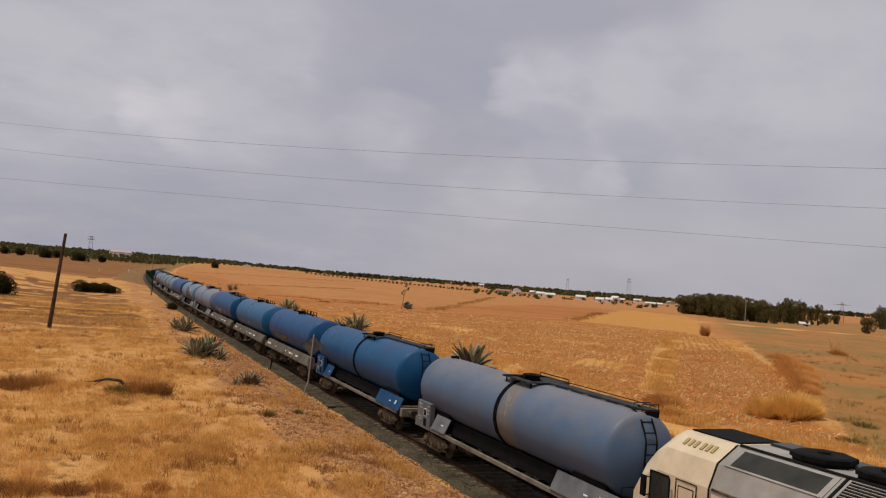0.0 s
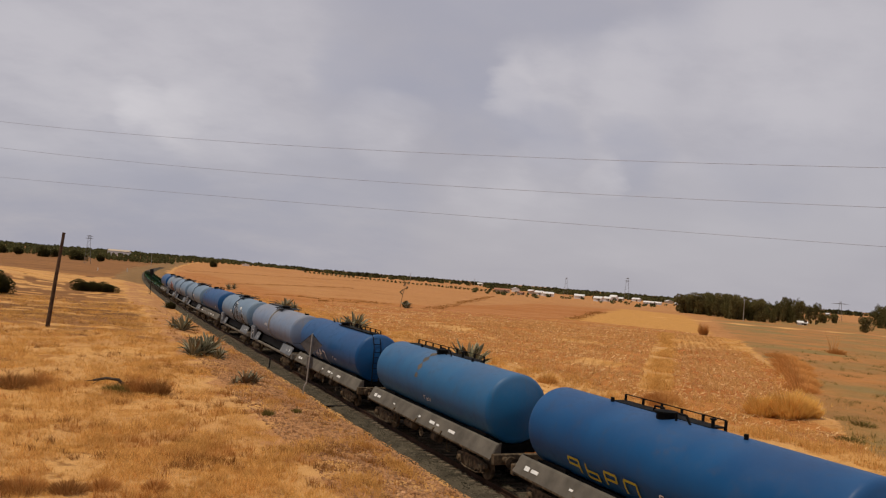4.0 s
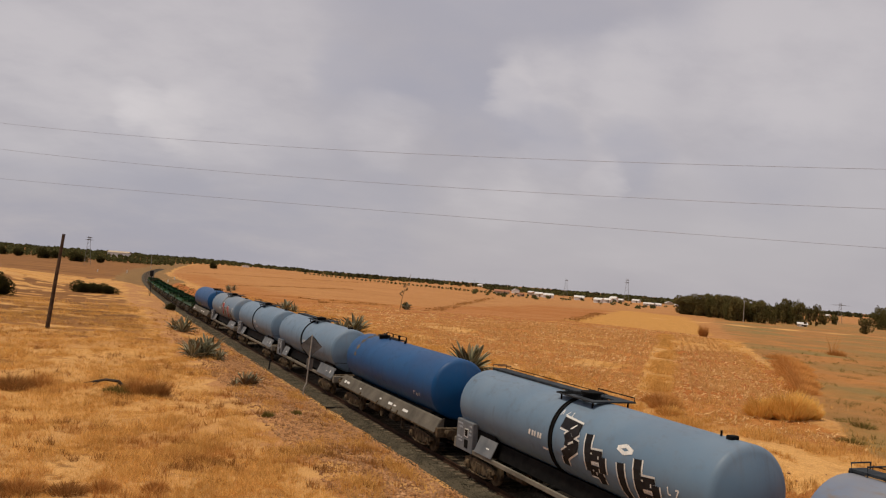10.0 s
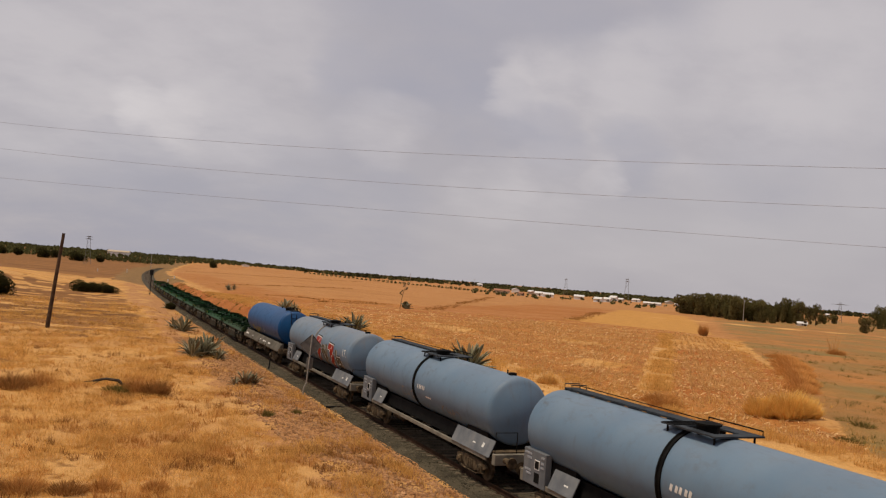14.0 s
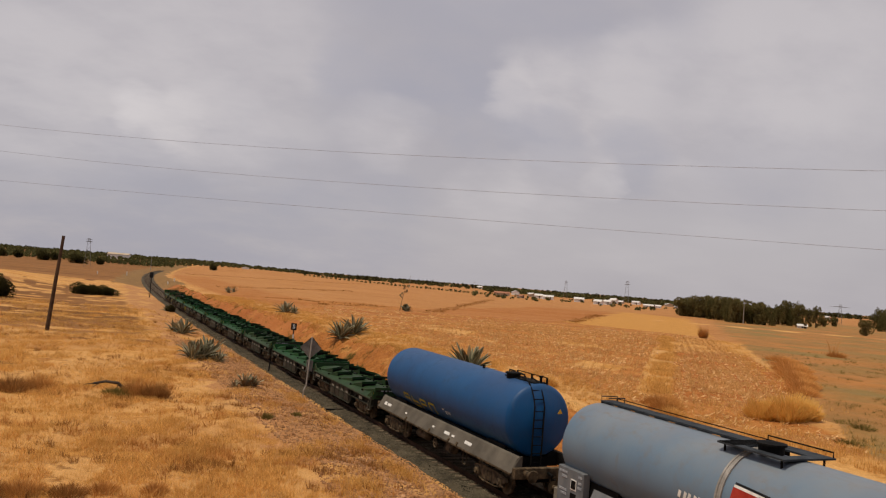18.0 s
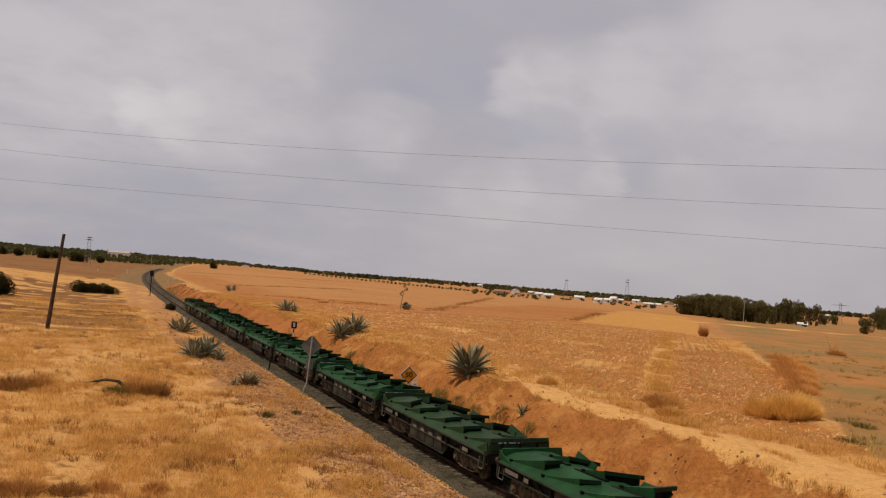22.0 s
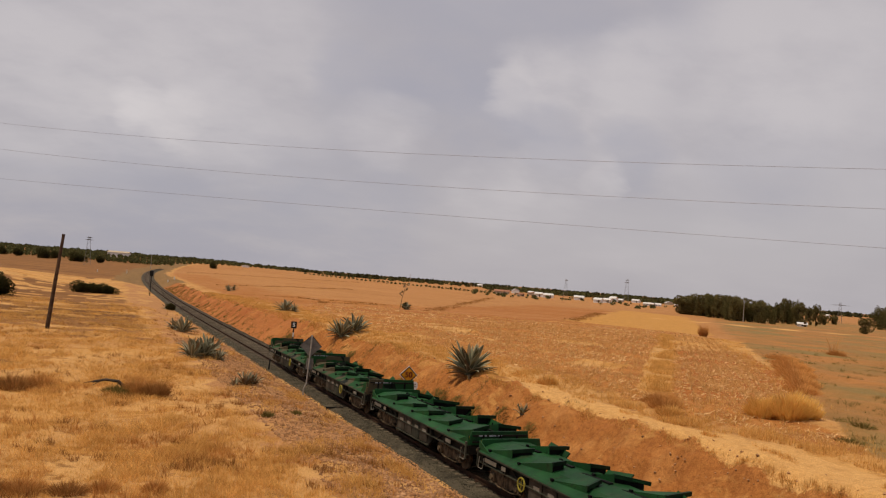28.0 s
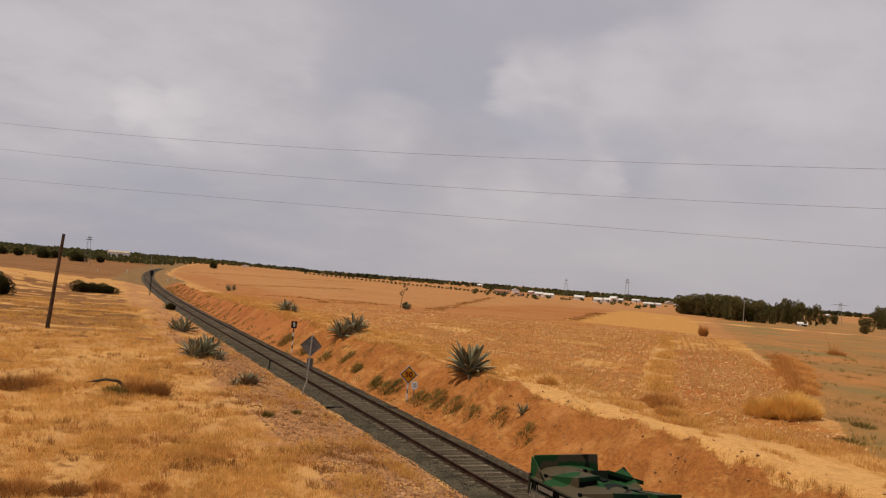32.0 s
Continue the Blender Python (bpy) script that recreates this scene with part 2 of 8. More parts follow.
def build_ground_material():
    n = Nodes("dry_land")
    big, mid, fine = n.noise(0.06, 4), n.noise(0.5, 6, 0.62), n.noise(5.0, 6, 0.65)
    tiny = n.noise(30.0, 4, 0.6)
    # dry straw grass, bare browner patches, pale dusty ones, and long streaks across the slope
    drift = n.noise(0.22, 6, 0.62, (0.55, 1.0, 1.0), distort=0.4)
    streak = n.noise(0.05, 5, 0.6, (0.35, 1.0, 1.0))
    straw = n.mix(n.ramp(mid, 0.34, 0.64), (0.33, 0.150, 0.043), (0.50, 0.262, 0.078))
    straw = n.mix(n.math("MULTIPLY", n.ramp(drift, 0.52, 0.60), 0.85), straw, (0.30, 0.130, 0.040))
    straw = n.mix(n.math("MULTIPLY", n.ramp(drift, 0.44, 0.36), 0.7), straw, (0.58, 0.35, 0.15))
    straw = n.mix(n.math("MULTIPLY", n.ramp(n.noise(0.9, 7, 0.72, distort=0.6), 0.56, 0.64), 0.7), straw, (0.19, 0.085, 0.030))
    straw = n.mix(n.math("MULTIPLY", n.ramp(streak, 0.50, 0.62), 0.55), straw, (0.34, 0.150, 0.046))
    straw = n.mix(n.math("MULTIPLY", n.ramp(big, 0.50, 0.62), 0.35), straw, (0.56, 0.30, 0.088))
    soil = n.mix(n.ramp(fine, 0.3, 0.7), (0.24, 0.086, 0.025), (0.42, 0.172, 0.051))
    soil = n.mix(n.math("MULTIPLY", n.ramp(mid, 0.5, 0.66), 0.6), soil, (0.52, 0.26, 0.095))
    soil = n.mix(n.math("MULTIPLY", n.ramp(n.noise(1.8, 7, 0.7, (1.0, 0.6, 1.0), distort=0.8), 0.54, 0.64), 0.40), soil, (0.22, 0.082, 0.025))
    soil = n.mix(n.math("MULTIPLY", n.ramp(n.noise(0.7, 6, 0.7, (1.0, 0.5, 1.0), distort=0.5), 0.54, 0.64), 0.75), soil, (0.50, 0.262, 0.090))
    soil = n.mix(n.math("MULTIPLY", n.ramp(n.noise(9.0, 5, 0.7), 0.60, 0.68), 0.8), soil, (0.12, 0.048, 0.018))
    bank = n.mix(n.ramp(n.noise(0.16, 5, 0.6), 0.36, 0.64), (0.30, 0.098, 0.030), (0.41, 0.165, 0.056))
    stub = n.mix(n.ramp(mid, 0.34, 0.66), (0.27, 0.108, 0.030), (0.44, 0.19, 0.057))
    stub = n.mix(n.math("MULTIPLY", n.ramp(n.noise(2.2, 6, 0.7), 0.55, 0.68), 0.7), stub, (0.64, 0.37, 0.15))
    plot = n.mix(n.ramp(n.noise(1.1, 6, 0.65), 0.36, 0.66), (0.28, 0.100, 0.027), (0.43, 0.170, 0.050))
    red = n.mix(n.ramp(mid, 0.35, 0.7), (0.295, 0.114, 0.034), (0.385, 0.160, 0.050))
    rake = n.noise(0.06, 6, 0.62, (0.18, 1.6, 1.0), distort=0.3)
    red = n.mix(n.math("MULTIPLY", n.ramp(rake, 0.46, 0.60), 0.55), red, (0.43, 0.215, 0.090))
    gold = n.mix(n.ramp(mid, 0.3, 0.7), (0.42, 0.215, 0.060), (0.51, 0.272, 0.082))
    past = n.mix(n.ramp(n.noise(0.12, 6, 0.65), 0.38, 0.62), (0.255, 0.145, 0.056), (0.39, 0.180, 0.063))
    past = n.mix(n.math("MULTIPLY", n.ramp(mid, 0.5, 0.7), 0.5), past, (0.32, 0.165, 0.060))
    past = n.mix(n.math("MULTIPLY", n.ramp(n.noise(0.07, 5, 0.6, (1.0, 0.5, 1.0)), 0.46, 0.60), 0.75), past, (0.195, 0.160, 0.066))
    path = n.mix(n.ramp(fine, 0.3, 0.7), (0.50, 0.272, 0.100), (0.63, 0.38, 0.155))
    verge = n.mix(n.ramp(fine, 0.3, 0.7), (0.27, 0.125, 0.052), (0.52, 0.285, 0.135))
    dull = n.mix(n.ramp(n.noise(0.08, 6, 0.65, (0.3, 1.0, 1.0)), 0.38, 0.6), (0.155, 0.074, 0.029), (0.265, 0.130, 0.050))
    yard = n.mix(n.ramp(n.noise(0.25, 6, 0.65), 0.35, 0.65), (0.155, 0.096, 0.044), (0.27, 0.165, 0.074))
    far = n.mix(n.ramp(n.noise(0.03, 5, 0.6, (1.0, 0.4, 1.0)), 0.36, 0.64), (0.29, 0.122, 0.040), (0.38, 0.186, 0.074))
    far = n.mix(n.math("MULTIPLY", n.ramp(rake, 0.50, 0.62), 0.65), far, (0.215, 0.092, 0.034))
    far = n.mix(n.math("MULTIPLY", n.ramp(rake, 0.42, 0.34), 0.55), far, (0.47, 0.250, 0.104))
    far = n.mix(n.math("MULTIPLY", n.ramp(mid, 0.45, 0.7), 0.35), far, (0.34, 0.13, 0.038))
    c = straw
    for name, col in (("land_verge", verge), ("land_far", far), ("land_soil", soil), ("land_redbank", bank), ("land_stubble", stub), ("land_plot", plot), ("land_red", red), ("land_gold", gold), ("land_pasture", past),
                      ("land_path", path), ("land_dull", dull), ("land_yard", yard)):
        w = n.math("ADD", n.attr(name), n.math("MULTIPLY", n.math("SUBTRACT", fine, 0.5), 0.9))
        c = n.mix(n.ramp(w, 0.4, 0.6), c, col)
    c = n.mix(n.math("MULTIPLY", n.ramp(n.noise(1.4, 7, 0.7), 0.5, 0.72), 0.4), c, (0.20, 0.085, 0.024))
    c = n.mix(1.0, c, (1.07, 1.02, 0.92), "MULTIPLY")
    c = n.mix(0.5, c, n.ramp(tiny, 0.32, 0.68, (0.30, 0.28, 0.25), (1.35, 1.35, 1.35)), "MULTIPLY")
    n.bump(n.math("ADD", fine, n.math("MULTIPLY", tiny, 0.4)), 0.5, 0.12)
    return n.done(c, 0.95)


M_GROUND = build_ground_material()
M_BALLAST = plain("grey_ballast", (0.040, 0.033, 0.022), (0.092, 0.075, 0.050), 0.6, 0.95, 0, 0.8, 22.0)
M_STONE = plain("ballast_stone", (0.055, 0.048, 0.034), (0.19, 0.160, 0.110), 2.0, 0.95, 0, 0.3, 30.0, island=0.6)
M_RUST = plain("rusty_rail_steel", (0.028, 0.015, 0.009), (0.065, 0.034, 0.020), 1.5, 0.75, 0.3, 0.2, 30.0)
M_SLEEPER = plain("weathered_sleeper_wood", (0.095, 0.070, 0.047), (0.24, 0.185, 0.13), 1.2, 0.95, 0, 0.5, 30.0, vary=0.75)
M_BLUE = tank_paint("blue_tank_paint", (0.001, 0.046, 0.150), (0.002, 0.064, 0.190), amount=0.35)
M_MIDBLUE = tank_paint("mid_blue_tank_paint", (0.008, 0.080, 0.200), (0.012, 0.102, 0.235), amount=0.5)
M_LIGHT = tank_paint("pale_blue_tank_paint", (0.100, 0.166, 0.246), (0.130, 0.200, 0.280), amount=0.55)
M_LIGHT2 = tank_paint("faded_pale_blue_tank_paint", (0.096, 0.158, 0.236), (0.136, 0.194, 0.256), (0.16, 0.13, 0.11), amount=0.8)
# near-black for sooty steel, and for shade painted under the green wagon plates
M_DARK = plain("sooty_steel_and_shade_black", (0.003, 0.003, 0.0032), (0.010, 0.0095, 0.009), 3.0, 0.8, 0.2, 0.2)
M_GREASE = plain("brake_dust_brown_steel", (0.035, 0.026, 0.018), (0.150, 0.108, 0.066), 4.0, 0.9, 0.1, 0.3)
M_GREY = plain("dusty_grey_paint", (0.150, 0.136, 0.110), (0.255, 0.230, 0.188), 1.5, 0.8, 0, 0.15, vary=0.2)
M_PANEL = plain("pale_blue_grey_panel", (0.115, 0.127, 0.145), (0.185, 0.195, 0.208), 1.6, 0.7, 0, 0.15, vary=0.3)
M_WHITE = plain("white_marking_paint", (0.62, 0.62, 0.6), (0.78, 0.78, 0.76), 6.0, 0.7, 0, 0.0)
M_PALEMARK = plain("worn_pale_marking", (0.22, 0.24, 0.27), (0.38, 0.40, 0.43), 9.0, 0.8, 0, 0.0)
M_YELLOW = plain("yellow_paint", (0.55, 0.30, 0.02), (0.65, 0.38, 0.04), 4.0, 0.6)

# ---------------------------------------------------------------- mesh helpers


class Mesh:
    """Collects plain solids into one mesh."""

    def __init__(self):
        self.v, self.f, self.mi = [], [], []

    def add(self, verts, faces, m=None, mat=0):
        k = len(self.v)
        self.v += [tuple(m @ Vector(p)) for p in verts] if m else [tuple(p) for p in verts]
        self.f += [tuple(k + i for i in f) for f in faces]
        self.mi += [mat] * len(faces)
        return self

    def box(self, x0, x1, y0, y1, z0, z1, c=0.0, m=None, mat=0):
        """A box; c: the width of its chamfered edges along the longest run."""
        if c <= 0:
            v = [(x, y, z) for x in (x0, x1) for y in (y0, y1) for z in (z0, z1)]
            f = [(0, 1, 3, 2), (4, 6, 7, 5), (0, 4, 5, 1), (2, 3, 7, 6), (0, 2, 6, 4), (1, 5, 7, 3)]
            return self.add(v, f, m, mat)
        bm = bmesh.new()
        bmesh.ops.create_cube(bm, size=1)
        for p in bm.verts:
            p.co = ((x0 + x1) / 2 + p.co.x * (x1 - x0), (y0 + y1) / 2 + p.co.y * (y1 - y0), (z0 + z1) / 2 + p.co.z * (z1 - z0))
        bmesh.ops.bevel(bm, geom=bm.edges[:], offset=c, segments=1, affect="EDGES")
        bm.verts.index_update()
        self.add([p.co[:] for p in bm.verts], [[q.index for q in f.verts] for f in bm.faces], m, mat)
        bm.free()
        return self

    def prism(self, outline, axis, a, b, m=None, mat=0):
        """An outline of two coordinates drawn out along an axis from a to b."""
        n = len(outline)
        put = {"x": lambda p, t: (t, p[0], p[1]), "y": lambda p, t: (p[0], t, p[1]), "z": lambda p, t: (p[0], p[1], t)}[axis]
        v = [put(p, a) for p in outline] + [put(p, b) for p in outline]
        f = [tuple(range(n))[::-1], tuple(range(n, 2 * n))] + [(i, (i + 1) % n, n + (i + 1) % n, n + i) for i in range(n)]
        return self.add(v, f, m, mat)

    def tube(self, pts, r, sides=8, mat=0, r1=None):
        """A round bar along points."""
        pts = [Vector(p) for p in pts]
        k, n = len(self.v), len(pts)
        for i, p in enumerate(pts):
            d = (pts[min(i + 1, n - 1)] - pts[max(i - 1, 0)]).normalized()
            up = Vector((0, 0, 1)) if abs(d.z) < 0.9 else Vector((1, 0, 0))
            a = d.cross(up).normalized()
            b = d.cross(a)
            rr = r if r1 is None else r + (r1 - r) * i / max(n - 1, 1)
            self.v += [tuple(p + (a * math.cos(q) + b * math.sin(q)) * rr) for q in (2 * math.pi * j / sides for j in range(sides))]
        fs = [(k + i * sides + j, k + i * sides + (j + 1) % sides, k + (i + 1) * sides + (j + 1) % sides, k + (i + 1) * sides + j)
              for i in range(n - 1) for j in range(sides)]
        fs += [tuple(k + j for j in range(sides))[::-1], tuple(k + (n - 1) * sides + j for j in range(sides))]
        self.f += fs
        self.mi += [mat] * len(fs)
        return self

    def lathe(self, profile, axis="y", sides=40, m=None, mat=0, sx=1.0):
        """Rows of (along, radius) turned round an axis through the origin."""
        v, f, n = [], [], len(profile)
        for a, r in profile:
            for j in range(sides):
                q = 2 * math.pi * j / sides
                c, s = r * math.cos(q) * sx, r * math.sin(q)
                v.append((c, a, s) if axis == "y" else (a, c, s) if axis == "x" else (c, s, a))
        for i in range(n - 1):
            for j in range(sides):
                f.append((i * sides + j, i * sides + (j + 1) % sides, (i + 1) * sides + (j + 1) % sides, (i + 1) * sides + j))
        f += [((n - 1) * sides + j, (n - 1) * sides + (j + 1) % sides, (j + 1) % sides, j) for j in range(sides)] if profile[0][1] == profile[-1][1] and len(profile) > 3 and profile[0][1] > 0.12 else \
            [tuple(range(sides))[::-1], tuple((n - 1) * sides + j for j in range(sides))]
        return self.add(v, f, m, mat)

    def data(self, name, smooth=False):
        me = bpy.data.meshes.new(name)
        me.from_pydata(self.v, [], self.f)
        bm = bmesh.new()
        bm.from_mesh(me)
        bmesh.ops.recalc_face_normals(bm, faces=bm.faces[:])
        if smooth:
            for f in bm.faces:
                f.smooth = True
            for e in bm.edges:
                e.smooth = len(e.link_faces) == 2 and e.calc_face_angle(0.0) < 0.6
        bm.to_mesh(me)
        bm.free()
        return me


def part(name, geo, material, parent=None, label="", smooth=False, at=None):
    """One mesh object from a Mesh (or shared mesh data) under a thing or a part."""
    me = geo if isinstance(geo, bpy.types.Mesh) else geo.data(name, smooth)
    if not me.materials:
        me.materials.append(material)
    ob = new(name, me)
    ob.parent = parent
    if at is not None:
        ob.matrix_basis = at
    if label:
        ob["label"] = label
    return ob


def thing(name, label, category, at=None, group="", kind=""):
    ob = new(name)
    ob.empty_display_size = 0.2
    if at is not None:
        ob.matrix_basis = at
    return tagged(ob, label, category, group, kind)


def sheet(name, verts, faces, material, smooth=True, attrs=None):
    """A large mesh from arrays of vertices and of equal faces."""
    me = bpy.data.meshes.new(name)
    verts, faces = np.asarray(verts, np.float32), np.asarray(faces, np.int32)
    k = faces.shape[1]
    me.vertices.add(len(verts))
    me.vertices.foreach_set("co", verts.ravel())
    me.loops.add(faces.size)
    me.loops.foreach_set("vertex_index", faces.ravel())
    me.polygons.add(len(faces))
    me.polygons.foreach_set("loop_start", np.arange(len(faces), dtype=np.int32) * k)
    me.polygons.foreach_set("loop_total", np.full(len(faces), k, np.int32))
    me.polygons.foreach_set("use_smooth", np.full(len(faces), smooth))
    me.update(calc_edges=True)
    for key, val in (attrs or {}).items():
        me.attributes.new(key, "FLOAT", "POINT").data.foreach_set("value", np.asarray(val, np.float32))
    me.materials.append(material)
    return new(name, me)


# ---------------------------------------------------------------- the lie of the land
def track_x(y):
    return 1.5e-4 * np.maximum(0.0, np.asarray(y, float) - 90.0) ** 2


def step(a, b, t):
    s = np.clip((np.asarray(t, float) - a) / (b - a), 0, 1)
    return s * s * (3 - 2 * s)


def waves(x, y, size, seed):
    """Soft unevenness out of a few sines."""
    r = np.random.RandomState(seed)
    z = 0.0
    for _ in range(7):
        a, f, p = r.uniform(0, 6.28), r.uniform(0.6, 1.9) / size, r.uniform(0, 6.28)
        z = z + np.sin((x * np.cos(a) + y * np.sin(a)) * f * 6.28 + p) / 7
    return z


def bank_height(y):
    return 2.15 - 1.0 * step(70, 190, y) - 0.75 * step(190, 420, y)


def inside(t, a, b, soft):
    return step(a - soft, a + soft, t) * (1 - step(b - soft, b + soft, t))


def land(x, y):
    """The height of the ground; rail tops are at 0."""
    x, y = np.asarray(x, float), np.asarray(y, float)
    u = x - track_x(y)
    h = bank_height(y) + 0.25 * waves(x, y, 9, 3)
    left = -0.31 + 0.51 * step(-2.1, -6.8, u) + 0.5 * step(-10, -60, u) * step(30, 120, y)
    left = left + step(-3, -7, u) * (0.16 * waves(x, y, 7, 5) + 0.10 * waves(x, y, 2.4, 9) * step(110, 75, y)) + step(-12, -40, u) * 1.9 * np.exp(-((y - 205) / 55.0) ** 2)
    s = np.clip((u - 2.7) / 3.6, 0, 1)
    flat = 1 - 0.8 * step(6.0, 7.2, u)
    right = -0.45 + (h + 0.45) * (0.35 * s + 0.65 * step(0, 1, s)) + step(0.1, 0.5, s) * flat * step(95, 72, y) * (0.30 * waves(x, y, 3.0, 11) + 0.20 * waves(x, y, 1.3, 12))
    # gullies that rain has cut down the bank, and the broken lip above them
    gully = np.abs(waves(0.35 * x, y, 2.6, 14)) + 0.6 * np.abs(waves(0.5 * x, y, 1.1, 15))
    right = right + inside(u, 3.0, 6.2, 0.7) * inside(u, 3.0, 5.3, 0.6) * (0.10 - 1.3 * np.clip(0.32 - gully, 0, 1)) * step(92, 70, y)
    right = right + inside(u + 0.5 * waves(x, y, 2, 16), 5.2, 6.3, 0.4) * 0.22 * np.clip(waves(x, y, 1.5, 17) + 0.1, 0, 1) * step(92, 70, y)
    right = right - step(12, 160, u) * 0.9 * step(-20, 60, u + 0 * y)
    z = np.where(u < 0, left, right) + 5.5 * step(520, 1000, y) * step(260, 0, x - 0.12 * y)
    return z + 0.5 * waves(x, y, 160, 21) * step(60, 250, np.abs(u))


def spread(lo, fine_lo, fine_hi, hi, d, grow=1.16):
    """Grid lines: even between fine_lo and fine_hi, ever wider outside."""
    mid = list(np.arange(fine_lo, fine_hi + d / 2, d))
    out, s = [mid[0]], d
    while out[-1] > lo:
        s *= grow
        out.append(max(lo, out[-1] - s))
    up, s = [mid[-1]], d
    while up[-1] < hi:
        s *= grow
        up.append(min(hi, up[-1] + s))
    return np.array(out[:0:-1] + mid + up[1:])


def land_cover(x, y):
    """Which kind of land lies where: weights from 0 to 1."""
    u = x - track_x(y)
    a, b = 0.64 * x + 0.77 * y, 0.77 * x - 0.64 * y
    wob = 0.8 * waves(x, y, 6, 31)
    soil = inside(u + wob * 0.3, 2.4, 6.3, 0.5) * (y > -200)
    streaks = 0.8 * waves(0.35 * x, y, 9, 41) + 0.6 * waves(0.5 * x, y, 3.6, 43) + 0.5 * waves(x, y, 5, 47)
    dull = step(-6, -11, u + wob) * np.maximum(step(245, 290, y), 0.95 * step(64, 96, y + 5 * waves(x, y, 12, 44)) * step(-0.30, -0.02, streaks) * (1 - 0.75 * inside(y, 188, 240, 10)))
    dull = np.maximum(dull, 0.7 * step(-7, -10, u) * step(40, 60, y) * step(0.40, 0.55, streaks))
    yard = inside(u + wob * 4.0, -10 + 6 * step(260, 200, y), 8, 1.5) * step(205, 250, y) * (1 - step(700, 900, y))
    mid = 6.95 + 2.3 * step(32, 47, y) + 0.35 * waves(x, y, 14, 32)
    path = inside(u - mid + wob * 0.25, -1.15, 1.1 - 0.5 * step(34, 46, y) + 0.9 * step(29, 20, y), 0.45) * (1 - step(43, 52, y))
    stub = step(9.5, 12.5, u + wob) * (1 - step(150, 175, a + wob * 5)) * step(-0.55, -0.2, waves(x, y, 18, 33) + 0.4 * waves(x, y, 5, 34))
    bend = -12.6 + 6.0 * step(76, 143, a)
    strip = inside(b - bend + wob * 0.35, -1.0, 1.0, 0.5) * step(34, 40, a) * (1 - step(140, 150, a))
    end = 84 + 1.5 * (b + 7.6)
    plot = inside(b + wob * 0.3, -11.5, -3.7, 0.4) * step(36, 40, a) * (1 - step(-2, 2, a - end + wob * 0.6))
    fallow = inside(b - bend, 1.0, 9.0, 0.6) * step(0, 3, a - end)
    stub = stub * (1 - strip) * (1 - step(-5.5, -3.5, b + wob)) * (1 - fallow)
    cross = inside(a - end + wob * 0.5, 0, 2.5, 0.8) * inside(b, -12, -3, 1.0)
    stub = stub * (1 - cross)
    past = step(-4.2, -2.6, b + wob - 0.03 * (a - 60)) * step(9, 12, u + wob) * (1 - step(500, 700, a)) * (1 - inside(a + 0.15 * b, 268, 278, 3))
    gold = step(-2, 2, a - 132 + 0.7 * b) * (1 - step(-5, 5, a - 314 + 1.75 * b)) * inside(b, -33, -4.5, 1.0)
    red = inside(a + wob * 3, 104, 330, 4) * inside(b + wob, -64, -34, 1.5)
    red = np.maximum(red, 0.9 * inside(y, 120, 420, 10) * inside(u, 7, 30, 5) * 0.6)
    verge = inside(u + wob * 1.5, -8.2, -1.5, 1.2) * (0.35 + 0.65 * step(-0.3, 0.25, waves(x, y, 4, 35)))
    path = np.maximum(path, inside(a + 0.15 * b, 266, 272, 1.5) * step(150, 165, x))
    far = step(9, 13, u) * np.maximum(step(95, 150, a), step(80, 120, y)) * step(-0.9, -0.2, waves(x, y, 90, 36) + 0.5)
    return {"land_verge": verge, "land_far": far, "land_soil": soil, "land_redbank": soil * step(66, 92, y), "land_stubble": stub, "land_plot": plot, "land_red": red, "land_gold": gold, "land_pasture": past, "land_path": path, "land_dull": dull, "land_yard": yard}


def build_ground():
    xs = spread(-4820, -26, 34, 4800, 0.3, 1.065)
    xs = np.union1d(xs, np.arange(2.35, 7.2, 0.3))
    ys = spread(-1500, 12, 84, 4900, 0.28, 1.045)
    X, Y = np.meshgrid(xs, ys)
    X = X + track_x(np.minimum(Y, 450))      # the grid follows the curve of the line
    x, y = X.ravel(), Y.ravel()
    n, m = len(xs), len(ys)
    i = (np.arange(m - 1)[:, None] * n + np.arange(n - 1)[None]).ravel()
    ob = sheet("ground", np.stack([x, y, land(x, y)], 1), np.stack([i, i + 1, i + n + 1, i + n], 1), M_GROUND, True, land_cover(x, y))
    tagged(ob, "dry straw-coloured fields and grass beside the railway", "ground", kind="structure")


build_ground()


